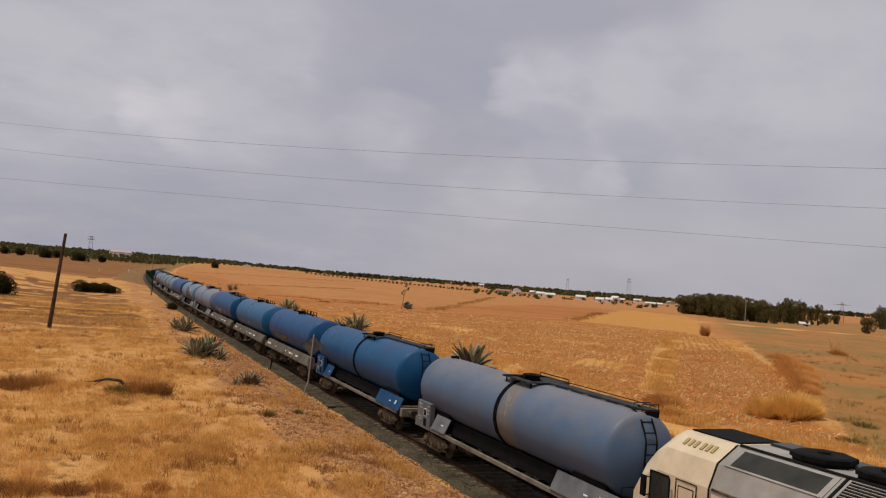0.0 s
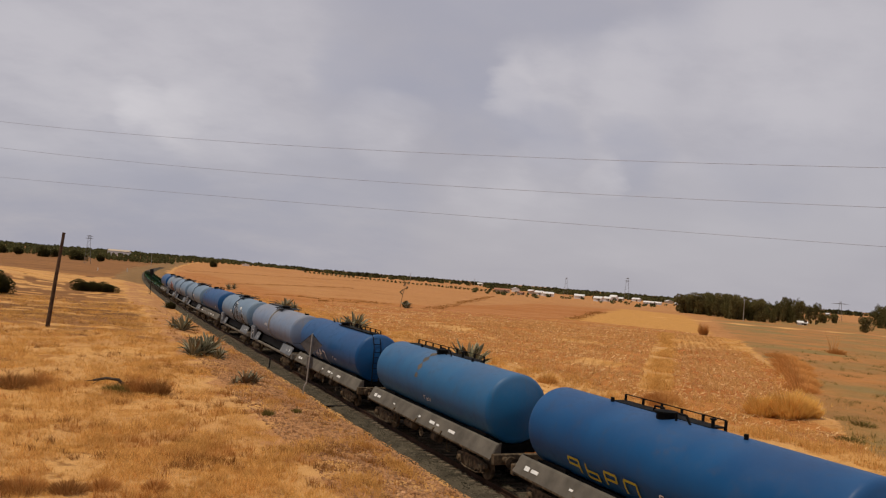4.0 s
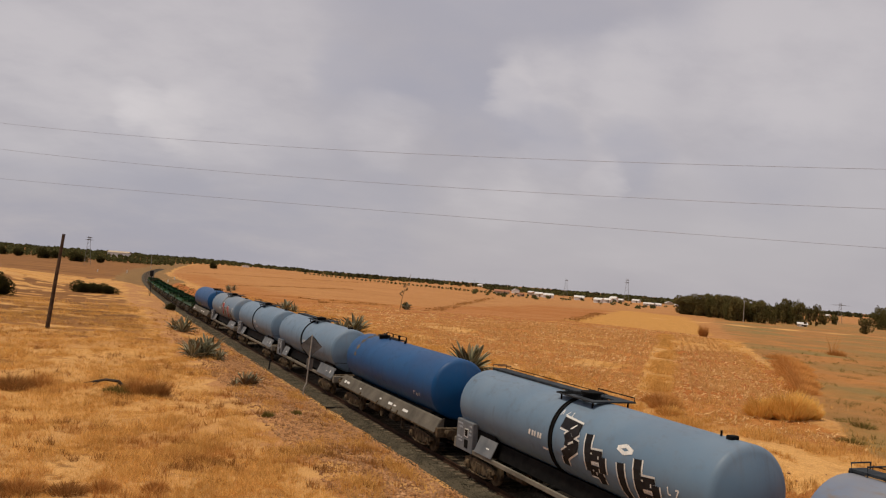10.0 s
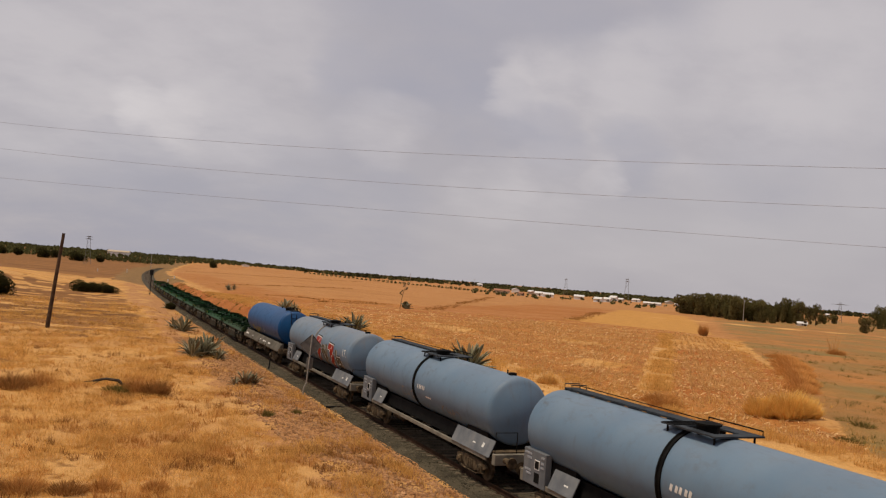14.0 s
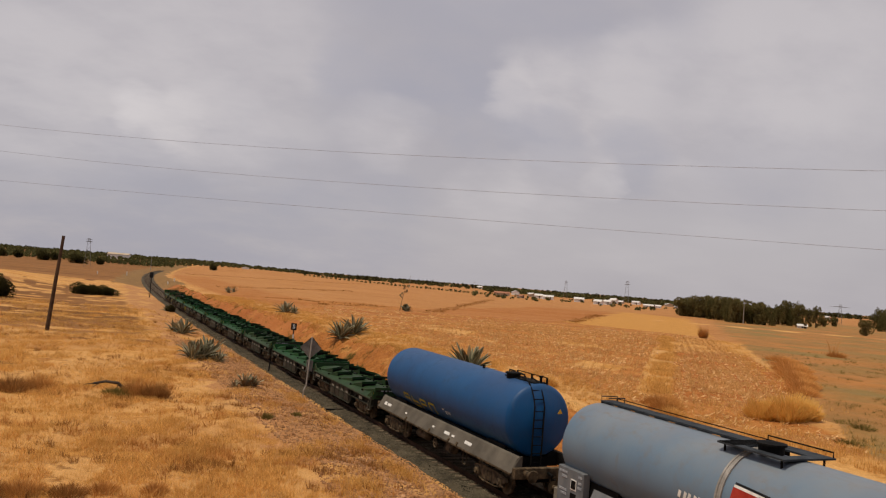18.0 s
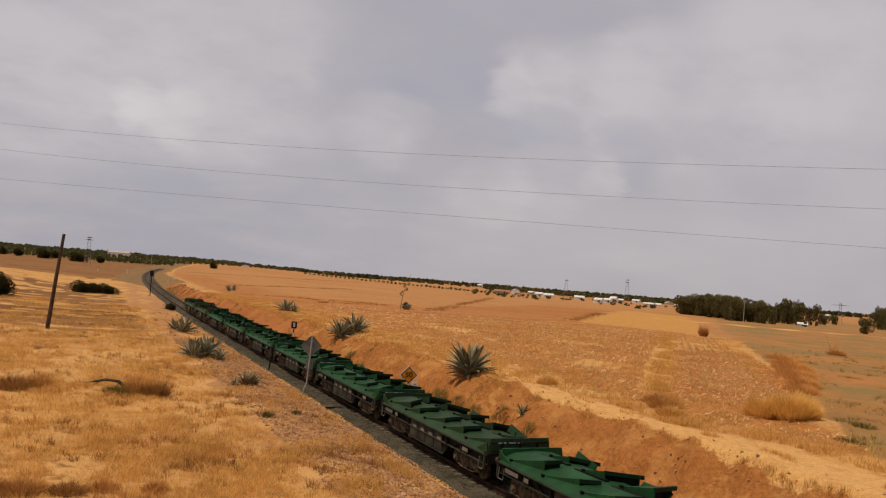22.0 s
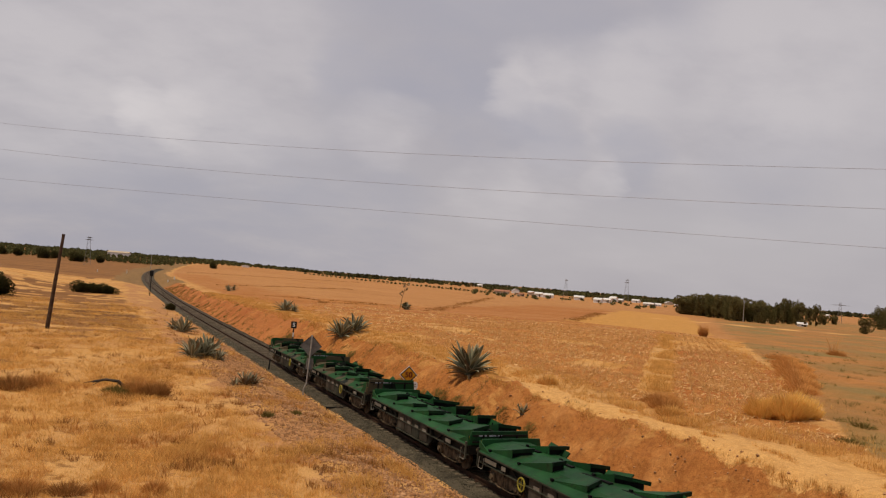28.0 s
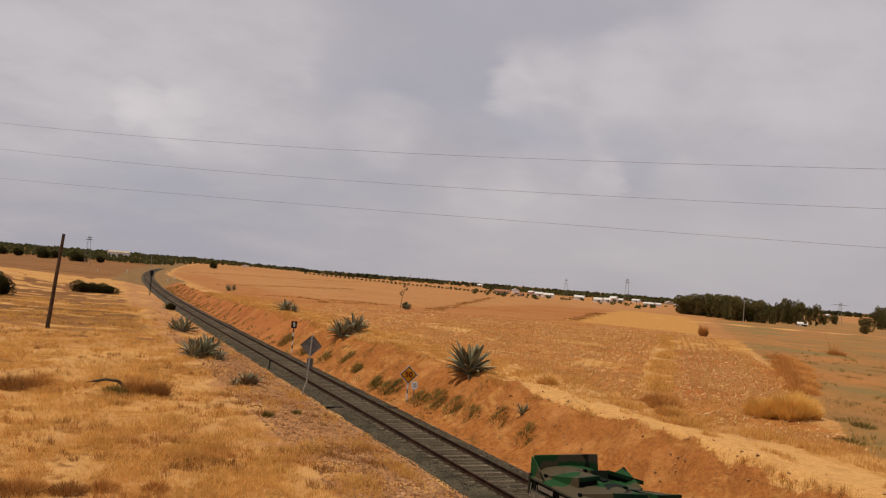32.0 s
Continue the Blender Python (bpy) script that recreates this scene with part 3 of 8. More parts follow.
def build_track():
    """Ballast, rails and sleepers of the single line."""
    track = thing("railway_track", "single railway line on grey ballast with rusty rails", "railway track", kind="structure")
    ys = np.concatenate([np.arange(-120, 150, 1.5), np.arange(150, 760, 6.0)])
    prof = ((-2.9, -0.70), (-2.4, -0.46), (-2.0, -0.25), (-1.7, -0.20), (1.7, -0.20), (2.0, -0.25), (2.4, -0.46), (2.9, -0.70))
    rng = np.random.RandomState(4)
    v = []
    for y in ys:
        c = float(track_x(y))
        for px, pz in prof:
            w = abs(px) > 2.0
            v.append((c + px + (rng.uniform(-0.30, 0.30) if w else 0), y, pz + (rng.uniform(-0.03, 0.03) if w else 0)))
    n = len(prof)
    f = [(i * n + j, i * n + j + 1, (i + 1) * n + j + 1, (i + 1) * n + j) for i in range(len(ys) - 1) for j in range(n - 1)]
    sheet("ballast", v, f, M_BALLAST).parent = track
    rail = ((-0.065, -0.17), (0.065, -0.17), (0.065, -0.158), (0.012, -0.14), (0.012, -0.045), (0.036, -0.035), (0.036, -0.004), (0.028, 0.0),
            (-0.028, 0.0), (-0.036, -0.004), (-0.036, -0.035), (-0.012, -0.045), (-0.012, -0.14), (-0.065, -0.158))
    for side in (-0.885, 0.885):
        g = Mesh()
        yy = np.concatenate([np.arange(-120, 100, 20.0), np.arange(100, 760, 12.0)])
        k = len(rail)
        g.v = [(float(track_x(y)) + side + p, float(y), q) for y in yy for p, q in rail]
        g.f = [(i * k + j, i * k + (j + 1) % k, (i + 1) * k + (j + 1) % k, (i + 1) * k + j) for i in range(len(yy) - 1) for j in range(k)]
        part("rail", g, M_RUST, track, "rusty steel rail with a worn head")
    return track


TRACK = build_track()

# ---------------------------------------------------------------- the train
# how fast it runs, and how far it has come since the start
PACE = ((0, 10.6), (2, 10.5), (5, 10.2), (7, 10.0), (9.5, 9.7), (12, 9.45), (15, 9.2), (18, 9.05), (20, 9.3), (22, 9.7), (25, 10.0), (32, 10.2))
TICK = np.arange(0, 32.001, 0.01)
SPEED = np.interp(TICK, [p[0] for p in PACE], [p[1] for p in PACE])
RUN = np.concatenate([[0], np.cumsum((SPEED[1:] + SPEED[:-1]) * 0.005)])
MOVING = []


def on_track(s, half):
    """The pose of a wagon whose middle is s metres up the line, with bogies half a length before and behind."""
    a, b = Vector((float(track_x(s - half)), s - half, 0)), Vector((float(track_x(s + half)), s + half, 0))
    d = b - a
    return Matrix.Translation((a + b) / 2) @ Matrix.Rotation(-math.atan2(d.x, d.y), 4, "Z")


def ride(ob, s, half):
    ob.matrix_basis = on_track(s, half)
    MOVING.append((ob, s, half))
    return ob


def wheel_data():
    g = Mesh()
    g.lathe([(-0.07, 0.05), (-0.07, 0.40), (-0.06, 0.46), (0.0, 0.47), (0.06, 0.45), (0.065, 0.38), (0.03, 0.34), (0.02, 0.16), (0.09, 0.13), (0.09, 0.04)], "x", 22)
    return g.data("wheel", True)


def bogie_frame_data():
    """A cast side frame with its axle boxes and spring nest, for one side."""
    g = Mesh()
    g.prism([(-1.25, 0.52), (-1.18, 0.66), (-0.5, 0.74), (0.5, 0.74), (1.18, 0.66), (1.25, 0.52), (1.1, 0.44), (0.72, 0.46), (0.42, 0.26), (-0.42, 0.26), (-0.72, 0.46),
             (-1.1, 0.44)], "x", -0.06, 0.06)
    for y in (-0.9, 0.9):
        g.box(-0.15, 0.07, y - 0.15, y + 0.15, 0.30, 0.60, 0.03)
        g.lathe([(-0.20, 0.04), (-0.20, 0.10), (-0.12, 0.12)], "x", 10, Matrix.Translation((0, y, 0.46)))
    for y in (-0.16, 0, 0.16):
        g.lathe([(0.30, 0.07), (0.62, 0.07)], "z", 8, Matrix.Translation((-0.05, y, 0)))
    g.tube([(-0.08, -1.2, 0.34), (-0.08, -0.5, 0.2), (-0.08, 0.5, 0.2), (-0.08, 1.2, 0.34)], 0.025, 6)
    return g.data("bogie_frame")


WHEEL, BOGIE = wheel_data(), bogie_frame_data()


def add_bogie(wagon, y):
    b = part("bogie", Mesh().box(-0.95, 0.95, -0.22, 0.22, 0.42, 0.68, 0.03).box(-0.30, 0.30, -0.30, 0.30, 0.66, 0.86, 0.02), M_GREASE, wagon,
             at=Matrix.Translation((0, y, 0)))
    for x, turn in ((-1.12, 0), (1.12, 180)):
        part("side_frame", BOGIE, M_GREASE, b, "dusty brown cast bogie frame", at=pose(x, 0, 0, 0, 0, turn))
    for dy in (-0.9, 0.9):
        for x, turn in ((-0.885, 0), (0.885, 180)):
            part("wheel", WHEEL, M_GREASE, b, at=pose(x, dy, 0.47, 0, 0, turn))
        part("axle", Mesh().tube([(-0.85, dy, 0.47), (0.85, dy, 0.47)], 0.075, 10), M_DARK, b)


def add_buffers(wagon, half, z=1.05):
    for e in (-1, 1):
        for x in (-0.9, 0.9):
            g = Mesh()
            g.lathe([(0, 0.11), (0.30, 0.11), (0.30, 0.08), (0.48, 0.08), (0.48, 0.22), (0.52, 0.20)], "y", 14, Matrix.Translation((x, e * (half - 0.52), z)) @ Matrix.Rotation(0 if e > 0 else math.pi, 4, "Z"))
            part("buffer", g, M_GREASE, wagon, "dusty brown sprung buffer")
        g = Mesh().tube([(0, e * (half - 0.55), z), (0, e * (half - 0.2), z - 0.05)], 0.05, 8)
        g.tube([(0, e * (half - 0.3), z - 0.05), (0.05, e * (half - 0.22), z - 0.35), (0, e * (half - 0.05), z - 0.12)], 0.03, 6)
        part("coupling", g, M_DARK, wagon)


def barrel_profile(half, r):
    """A cylinder with shallow dished heads that turn into the barrel by a tight knuckle."""
    k, dish = 0.24, 0.24
    rows = [(-half + dish * q * q, max(0.02, (r - k) * q)) for q in (0, 0.2, 0.4, 0.6, 0.8, 0.92)]
    lean = math.atan2(2 * dish, r - k)
    for i in range(9):
        a = lean + (math.pi / 2 - lean) * i / 8
        rows.append((-half + dish + k * (math.cos(lean) - math.cos(a)), r - k + k * (math.sin(a) - math.sin(lean)) / (1 - math.sin(lean))))
    rows += [(rows[-1][0] + 0.12, r)]
    return rows + [(-a, b) for a, b in rows[::-1]]


R, ZC = 1.30, 2.67
M_SILL = plain("dusty_tan_grey_sill", (0.082, 0.074, 0.062), (0.145, 0.130, 0.108), 0.9, 0.85, 0, 0.12)
M_SLATE = plain("slate_grey_walkway_paint", (0.020, 0.024, 0.030), (0.048, 0.056, 0.066), 2.5, 0.7, 0.1, 0.15)


def ladder(wagon, y, x=0.45, top=3.75, low=1.15, mat=None):
    """A ladder up a tank end, and its hoops over the shoulder."""
    e = 1 if y > 0 else -1
    mat = mat or M_DARK
    way = [(0.0, low), (0.0, top - 0.6), (0.12, top - 0.28), (0.30, top), (0.55, top + 0.22), (1.0, top + 0.33)]
    ld = part("ladder", Mesh().tube([(x - 0.2, y - e * q, z) for q, z in way], 0.028, 6).tube([(x + 0.2, y - e * q, z) for q, z in way], 0.028, 6), mat, wagon, "dark steel ladder up the tank end")
    for q, z in ((0.10, top - 0.33), (0.28, top - 0.04), (0.52, top + 0.20)):
        part("rung", Mesh().tube([(x - 0.2, y - e * q, z), (x + 0.2, y - e * q, z)], 0.02, 6), mat, ld)
    z = low + 0.15
    while z < top - 0.55:
        part("rung", Mesh().tube([(x - 0.2, y, z), (x + 0.2, y, z)], 0.017, 6), mat, ld)
        z += 0.3


def solid_letters(wagon, y0, z0, cells, size, material, label, gap=0.15, x=None):
    """Plain strokes on the barrel's side that stand for lettering: each cell is a list of strokes (y0, z0, y1, z1, width) in its unit square."""
    g = Mesh()

    def skin(y, z):
        a = min(max((z - ZC) / (R + 0.012), -0.99), 0.99)
        return (-(R + 0.012) * math.sqrt(1 - a * a), y, z)

    for i, cell in enumerate(cells):
        for (a, b, c, d, w) in cell:
            n = 4
            p0, p1 = Vector((a, b)), Vector((c, d))
            nrm = Vector((-(p1 - p0).y, (p1 - p0).x))
            nrm = nrm.normalized() * w / 2 if nrm.length else Vector((0, w / 2))
            v = []
            for k in range(n + 1):
                p = p0.lerp(p1, k / n)
                for s in (1, -1):
                    q = p + nrm * s
                    # reading direction runs towards the front of the train
                    v.append(skin(y0 - (i * (1 + gap) + q.x) * size, z0 + q.y * size))
            g.add(v, [(2 * k, 2 * k + 1, 2 * k + 3, 2 * k + 2) for k in range(n)])
    return part("marking", g, material, wagon, label)


def tank_wagon_a(paint, label, walk_to, ladder_end=None, panel=None, band=None, half=7.45, ys=0.5):
    """A long pale tank wagon with a strap, end panels and a top walkway that runs to one end (+1 far, -1 near)."""
    L = 16.6
    panel, band = panel or M_PANEL, band or M_DARK
    w = thing("tank_wagon", label, "tank wagon", group="tank wagons of the train")
    T = Matrix.Translation((0, 0, ZC))
    off = 7.75 - half
    part("tank", Mesh().lathe(barrel_profile(half, R), "y", 56, Matrix.Translation((0, off, ZC))), paint, w, smooth=True)
    part("strap", Mesh().lathe([(ys - 0.10, R + 0.004), (ys - 0.10, R + 0.045), (ys - 0.05, R + 0.045), (ys - 0.04, R + 0.02), (ys + 0.04, R + 0.02), (ys + 0.05, R + 0.045),
                                     (ys + 0.10, R + 0.045), (ys + 0.10, R + 0.004)], "y", 56, T), band, w, "dark steel strap round the tank", True)
    # underframe
    part("solebar", Mesh().box(-1.26, -1.16, -6.9, 6.9, 0.86, 1.02, 0.015), M_GREY, w, "dusty pale side rail")
    part("solebar", Mesh().box(1.16, 1.26, -6.9, 6.9, 0.86, 1.02, 0.015), M_GREY, w, "dusty pale side rail")
    fr = Mesh().box(-0.42, 0.42, -7.3, 7.3, 0.78, 1.06, 0.02)
    for y in (-5.9, -3.4, -1.0, 1.0, 3.4, 5.9):
        fr.box(-1.16, 1.16, y - 0.08, y + 0.08, 0.82, 0.98)
    part("underframe", fr, M_DARK, w)
    part("cradle", Mesh().prism([(-0.95, 1.03), (0.95, 1.03), (0.82, 1.56), (0.4, 1.36), (-0.4, 1.36), (-0.82, 1.56)], "y", -6.7, 6.7), M_DARK, w)
    for y in (-5.6, 5.6):
        part("saddle", Mesh().prism([(-1.05, 1.0), (1.05, 1.0), (1.00, 1.80), (0.75, 1.58), (0.3, 1.40), (-0.3, 1.40), (-0.75, 1.58), (-1.00, 1.80)], "y", y - 0.9, y + 0.9), M_DARK, w)
    for e in (-1, 1):
        part("headstock", Mesh().box(-1.28, 1.28, e * 7.55 - 0.12, e * 7.55 + 0.12, 0.84, 1.24, 0.02), M_GREY, w, "dusty grey buffer beam")
        part("end_platform", Mesh().box(-1.15, 1.15, min(e * 7.1, e * 7.5), max(e * 7.1, e * 7.5), 1.24, 1.29), M_GREASE, w)
    # side panels: an upright locker at the far end, sloping skirts further on
    for sx in (-1, 1):
        lk = part("locker", Mesh().box(min(sx * 1.30, sx * 1.05), max(sx * 1.30, sx * 1.05), 6.05, 7.45, 0.86, 2.02, 0.02), panel, w, "pale locker panel with plates")
        part("locker_window", Mesh().box(min(sx * 1.315, sx * 1.295), max(sx * 1.315, sx * 1.295), 6.40, 6.70, 1.42, 1.74), M_WHITE, lk, "white rimmed opening")
        part("opening", Mesh().box(min(sx * 1.322, sx * 1.31), max(sx * 1.322, sx * 1.31), 6.43, 6.67, 1.45, 1.71), M_DARK, lk)
        part("locker_window", Mesh().box(min(sx * 1.315, sx * 1.295), max(sx * 1.315, sx * 1.295), 6.40, 6.70, 1.0, 1.32), M_DARK, lk)
        for a, b, z in ((6.92, 7.36, 1.84), (6.92, 7.20, 1.70), (6.92, 7.32, 1.30), (6.92, 7.22, 1.18), (6.12, 6.32, 1.84), (6.14, 6.30, 1.66), (6.12, 6.34, 1.52)):
            part("plate", Mesh().box(min(sx * 1.314, sx * 1.295), max(sx * 1.314, sx * 1.295), a, b, z, z + 0.07), M_PALEMARK, lk, "pale bar of worn stencil writing")
        for a, b in ((4.45, 5.85), (-7.2, -3.9)):
            g = Mesh().prism([(sx * 1.30, 1.03), (sx * 1.27, 1.03), (sx * 1.00, 1.62), (sx * 1.03, 1.63)], "y", a, b)
            sk = part("skirt", g, panel, w, "sloping pale skirt plate")
            m = Matrix.Translation((sx * 1.285, 0, 1.06)) @ Matrix.Rotation(sx * -0.43, 4, "Y")
            yy = (a + b) / 2
            part("plate", Mesh().box(-0.012, 0.012, yy - 0.30, yy - 0.08, 0.24, 0.29, m=m), M_WHITE, sk, "small white plate")
            if b < 0:
                part("plate", Mesh().box(-0.012, 0.012, yy - 1.0, yy - 0.84, 0.22, 0.40, m=m), M_WHITE, sk, "small white plate")
    # gear hung below the strap
    part("outlet_valve", Mesh().lathe([(0, 0.16), (0.5, 0.16), (0.5, 0.24), (0.56, 0.24)], "z", 14, Matrix.Translation((0, 0.6, 0.9))).tube([(-1.1, 0.6, 1.0), (1.1, 0.6, 1.0)], 0.09, 10), M_DARK, w)
    part("brake_cylinder", Mesh().lathe([(-2.8, 0.05), (-2.8, 0.2), (-2.2, 0.2), (-2.2, 0.05)], "y", 14, Matrix.Translation((-0.6, 0, 0.66))), M_DARK, w)
    part("air_tank", Mesh().lathe([(3.0, 0.05), (3.05, 0.2), (4.2, 0.2), (4.25, 0.05)], "y", 14, Matrix.Translation((-0.55, 0, 0.62))), M_GREASE, w)
    # walkway, platform, manhole
    zt = ZC + R
    e = walk_to
    y0, y1 = (ys - 0.3, 7.4) if e > 0 else (off - half + 0.35, ys + 0.3)
    wk = part("walkway", Mesh().box(0.10, 0.62, y0, y1, zt + 0.02, zt + 0.08), M_SLATE, w, "slate grey grating walkway along the tank top")
    for yh in ((y1 - 0.1, y1 - 0.5) if e > 0 else (y0 + 0.1, y0 + 0.5)):
        part("hoop", Mesh().tube([(0.05, yh, zt), (0.05, yh, zt + 0.22), (0.65, yh, zt + 0.22), (0.65, yh, zt)], 0.02, 6), M_SLATE, wk)
    n = int((y1 - y0) / 0.9)
    for i in range(n + 1):
        y = y0 + (y1 - y0) * i / n
        part("bracket", Mesh().box(0.12, 0.60, y - 0.025, y + 0.025, zt - 0.16, zt + 0.03), M_DARK, wk)
    pf = part("platform", Mesh().box(-0.72, 0.95, ys + 0.15, ys + 0.75, zt + 0.03, zt + 0.075).box(-0.72, -0.42, ys - 1.35, ys + 0.15, zt + 0.03, zt + 0.075).box(0.42, 0.95, ys - 1.35, ys + 0.15, zt + 0.03, zt + 0.075)
              .box(-0.42, 0.42, ys - 1.35, ys - 1.0, zt + 0.03, zt + 0.075), M_SLATE, w, "slate grey steel platform round the manhole")
    for k in range(6):
        part("grating_bar", Mesh().box(-0.72, 0.95, ys + 0.2 + 0.09 * k, ys + 0.23 + 0.09 * k, zt + 0.075, zt + 0.095), M_DARK, pf)
    for x in (-0.6, 0.75):
        for y in (ys - 1.2, ys + 0.6):
            part("stay", Mesh().tube([(x, y, zt - 0.3), (x, y, zt + 0.05)], 0.03, 6), M_DARK, pf)
    part("manhole", Mesh().lathe([(zt - 0.1, 0.30), (zt + 0.2, 0.30), (zt + 0.2, 0.36), (zt + 0.25, 0.36), (zt + 0.29, 0.1)], "z", 18, Matrix.Translation((-0.1, ys - 0.4, 0))), M_DARK, w)
    part("platform_rail", Mesh().tube([(0.92, ys - 1.3, zt + 0.06), (0.92, ys - 1.3, zt + 0.2), (0.92, ys + 0.7, zt + 0.2), (0.92, ys + 0.7, zt + 0.06)], 0.02, 6)
         .tube([(0.6, y0 + 0.2, zt + 0.06), (0.6, y0 + 0.2, zt + 0.16), (0.6, y1 - 0.2, zt + 0.16), (0.6, y1 - 0.2, zt + 0.06)], 0.015, 6), M_DARK, w)
    yv = off - e * (half - 1.0)
    part("vent", Mesh().box(-0.14, 0.14, yv - 0.10, yv + 0.10, zt - 0.05, zt + 0.10, 0.02), M_DARK, w, "small dark vent block")
    part("vent_pipe", Mesh().tube([(0, yv + e * 0.4, zt - 0.02), (0, yv + e * 0.4, zt + 0.15)], 0.03, 6), M_DARK, w)
    if ladder_end:
        ladder(w, ladder_end * (half + 0.05) + off, 0.08)
    part("hand_rail", Mesh().tube([(-1.2, -7.5, 1.24), (-1.2, -7.5, 2.0), (-0.3, -7.5, 2.0), (-0.3, -7.5, 1.24)], 0.02, 6), M_DARK, w)
    part("hand_rail", Mesh().tube([(-1.2, 7.5, 1.24), (-1.2, 7.5, 2.0), (-0.3, 7.5, 2.0), (-0.3, 7.5, 1.24)], 0.02, 6), M_DARK, w)
    add_bogie(w, -5.55)
    add_bogie(w, 5.55)
    add_buffers(w, L / 2)
    return w


M_SPILL = plain("dried_grey_spill", (0.20, 0.19, 0.18), (0.36, 0.34, 0.32), 2.5, 0.9, 0, 0.1)
M_RUSTPAINT = plain("rusty_brown_stain", (0.085, 0.075, 0.066), (0.150, 0.125, 0.100), 1.8, 0.9, 0, 0.1)


def tank_wagon_b(paint, label, rail_from, rail_to, man=1.2, ladder_end=None, stain=None, rail_side=0.55):
    """A blue tank wagon with a full-length grey sill board and a railed strip on top."""
    L, half, r = 15.2, 6.52, 1.33
    w = thing("tank_wagon", label, "tank wagon", group="tank wagons of the train")
    zc = 2.72
    T = Matrix.Translation((0, 0, zc))
    part("tank", Mesh().lathe(barrel_profile(half, r), "y", 56, T), paint, w, smooth=True)
    for sx in (-1, 1):
        sb = part("sill_board", Mesh().prism([(sx * 1.39, 1.02), (sx * 1.35, 1.00), (sx * 1.04, 1.50), (sx * 0.99, 1.54), (sx * 1.04, 1.58), (sx * 1.12, 1.52)], "y", -6.85, 6.85), M_SILL, w, "dusty grey sill board along the wagon side")
        m = Matrix.Translation((sx * 1.383, 0, 1.06)) @ Matrix.Rotation(sx * -0.53, 4, "Y")
        for y, l, h in ((6.1, 0.3, 0.16), (5.6, 0.45, 0.12), (3.4, 0.2, 0.07), (0.2, 0.2, 0.08), (-1.2, 0.5, 0.12), (-1.8, 0.25, 0.08), (-3.2, 0.6, 0.12)):
            part("plate", Mesh().box(-0.012, 0.012, y - l / 2, y + l / 2, 0.24 - h / 2, 0.24 + h / 2, m=m), M_WHITE, sb, "small white stencil plate")
        for y in (-6.87, 6.87):
            part("gusset", Mesh().prism([(sx * 1.39, 1.02), (sx * 0.95, 1.02), (sx * 0.95, 1.60), (sx * 1.05, 1.57)], "y", y - 0.02, y + 0.02), M_SILL, sb)
        for y in (-2.4, -1.6, 0.4, 3.1):
            part("bracket", Mesh().box(-0.03, 0.05, y - 0.06, y + 0.06, -0.06, 0.10, m=m), M_GREASE, sb, "small rusty bracket")
        part("sill_lip", Mesh().box(min(sx * 1.33, sx * 1.40), max(sx * 1.33, sx * 1.40), -6.85, 6.85, 0.955, 1.015), M_GREASE, sb, "rusty lower lip")
    fr = Mesh().box(-0.45, 0.45, -6.9, 6.9, 0.78, 1.08, 0.02)
    for y in (-4.6, -2.3, 0, 2.3, 4.6):
        fr.box(-1.25, 1.25, y - 0.08, y + 0.08, 0.84, 1.0)
    part("underframe", fr, M_DARK, w)
    part("cradle", Mesh().prism([(-0.98, 1.05), (0.98, 1.05), (0.86, 1.60), (0.4, 1.38), (-0.4, 1.38), (-0.86, 1.60)], "y", -6.1, 6.1), M_DARK, w)
    for y in (-4.9, 4.9):
        part("saddle", Mesh().prism([(-1.0, 1.0), (1.0, 1.0), (0.95, 1.70), (0.7, 1.58), (0.3, 1.43), (-0.3, 1.43), (-0.7, 1.58), (-0.95, 1.70)], "y", y - 0.7, y + 0.7), M_DARK, w)
    for e in (-1, 1):
        part("headstock", Mesh().box(-1.34, 1.34, e * 6.98 - 0.11, e * 6.98 + 0.11, 0.84, 1.22, 0.02), M_GREASE, w, "dusty brown buffer beam")
    part("brake_cylinder", Mesh().lathe([(-1.4, 0.05), (-1.4, 0.19), (-0.8, 0.19), (-0.8, 0.05)], "y", 14, Matrix.Translation((-0.95, 0, 0.62))), M_GREASE, w)
    part("brake_wheel", Mesh().lathe([(-0.02, 0.16), (-0.02, 0.2), (0.02, 0.2), (0.02, 0.16)], "x", 18, Matrix.Translation((-1.3, -0.2, 0.66))).box(-1.31, -1.29, -0.22, -0.18, 0.48, 0.84).box(-1.31, -1.29, -0.38, -0.02, 0.64, 0.68), M_GREASE, w)
    part("air_tank", Mesh().lathe([(1.4, 0.05), (1.45, 0.2), (2.4, 0.2), (2.45, 0.05)], "y", 14, Matrix.Translation((-0.9, 0, 0.6))), M_GREASE, w)
    for y in (-3.2, 2.9, 3.3):
        part("step_iron", Mesh().tube([(-1.28, y, 0.95), (-1.3, y, 0.45), (-1.3, y + 0.3, 0.45), (-1.28, y + 0.3, 0.95)], 0.018, 6), M_GREASE, w)
    zt = zc + r
    wk = part("walkway", Mesh().box(rail_side - 0.55, rail_side, rail_from, rail_to, zt - 0.02, zt + 0.02), M_DARK, w, "narrow dark walkway on the tank top")
    n = max(2, int((rail_to - rail_from) / 0.85))
    for i in range(n + 1):
        y = rail_from + (rail_to - rail_from) * i / n
        part("rail_post", Mesh().box(rail_side - 0.03, rail_side + 0.03, y - 0.03, y + 0.03, zt - 0.15, zt + 0.20), M_DARK, wk)
    part("hand_rail", Mesh().tube([(rail_side, rail_from, zt + 0.20), (rail_side, rail_to, zt + 0.20)], 0.018, 6), M_DARK, wk)
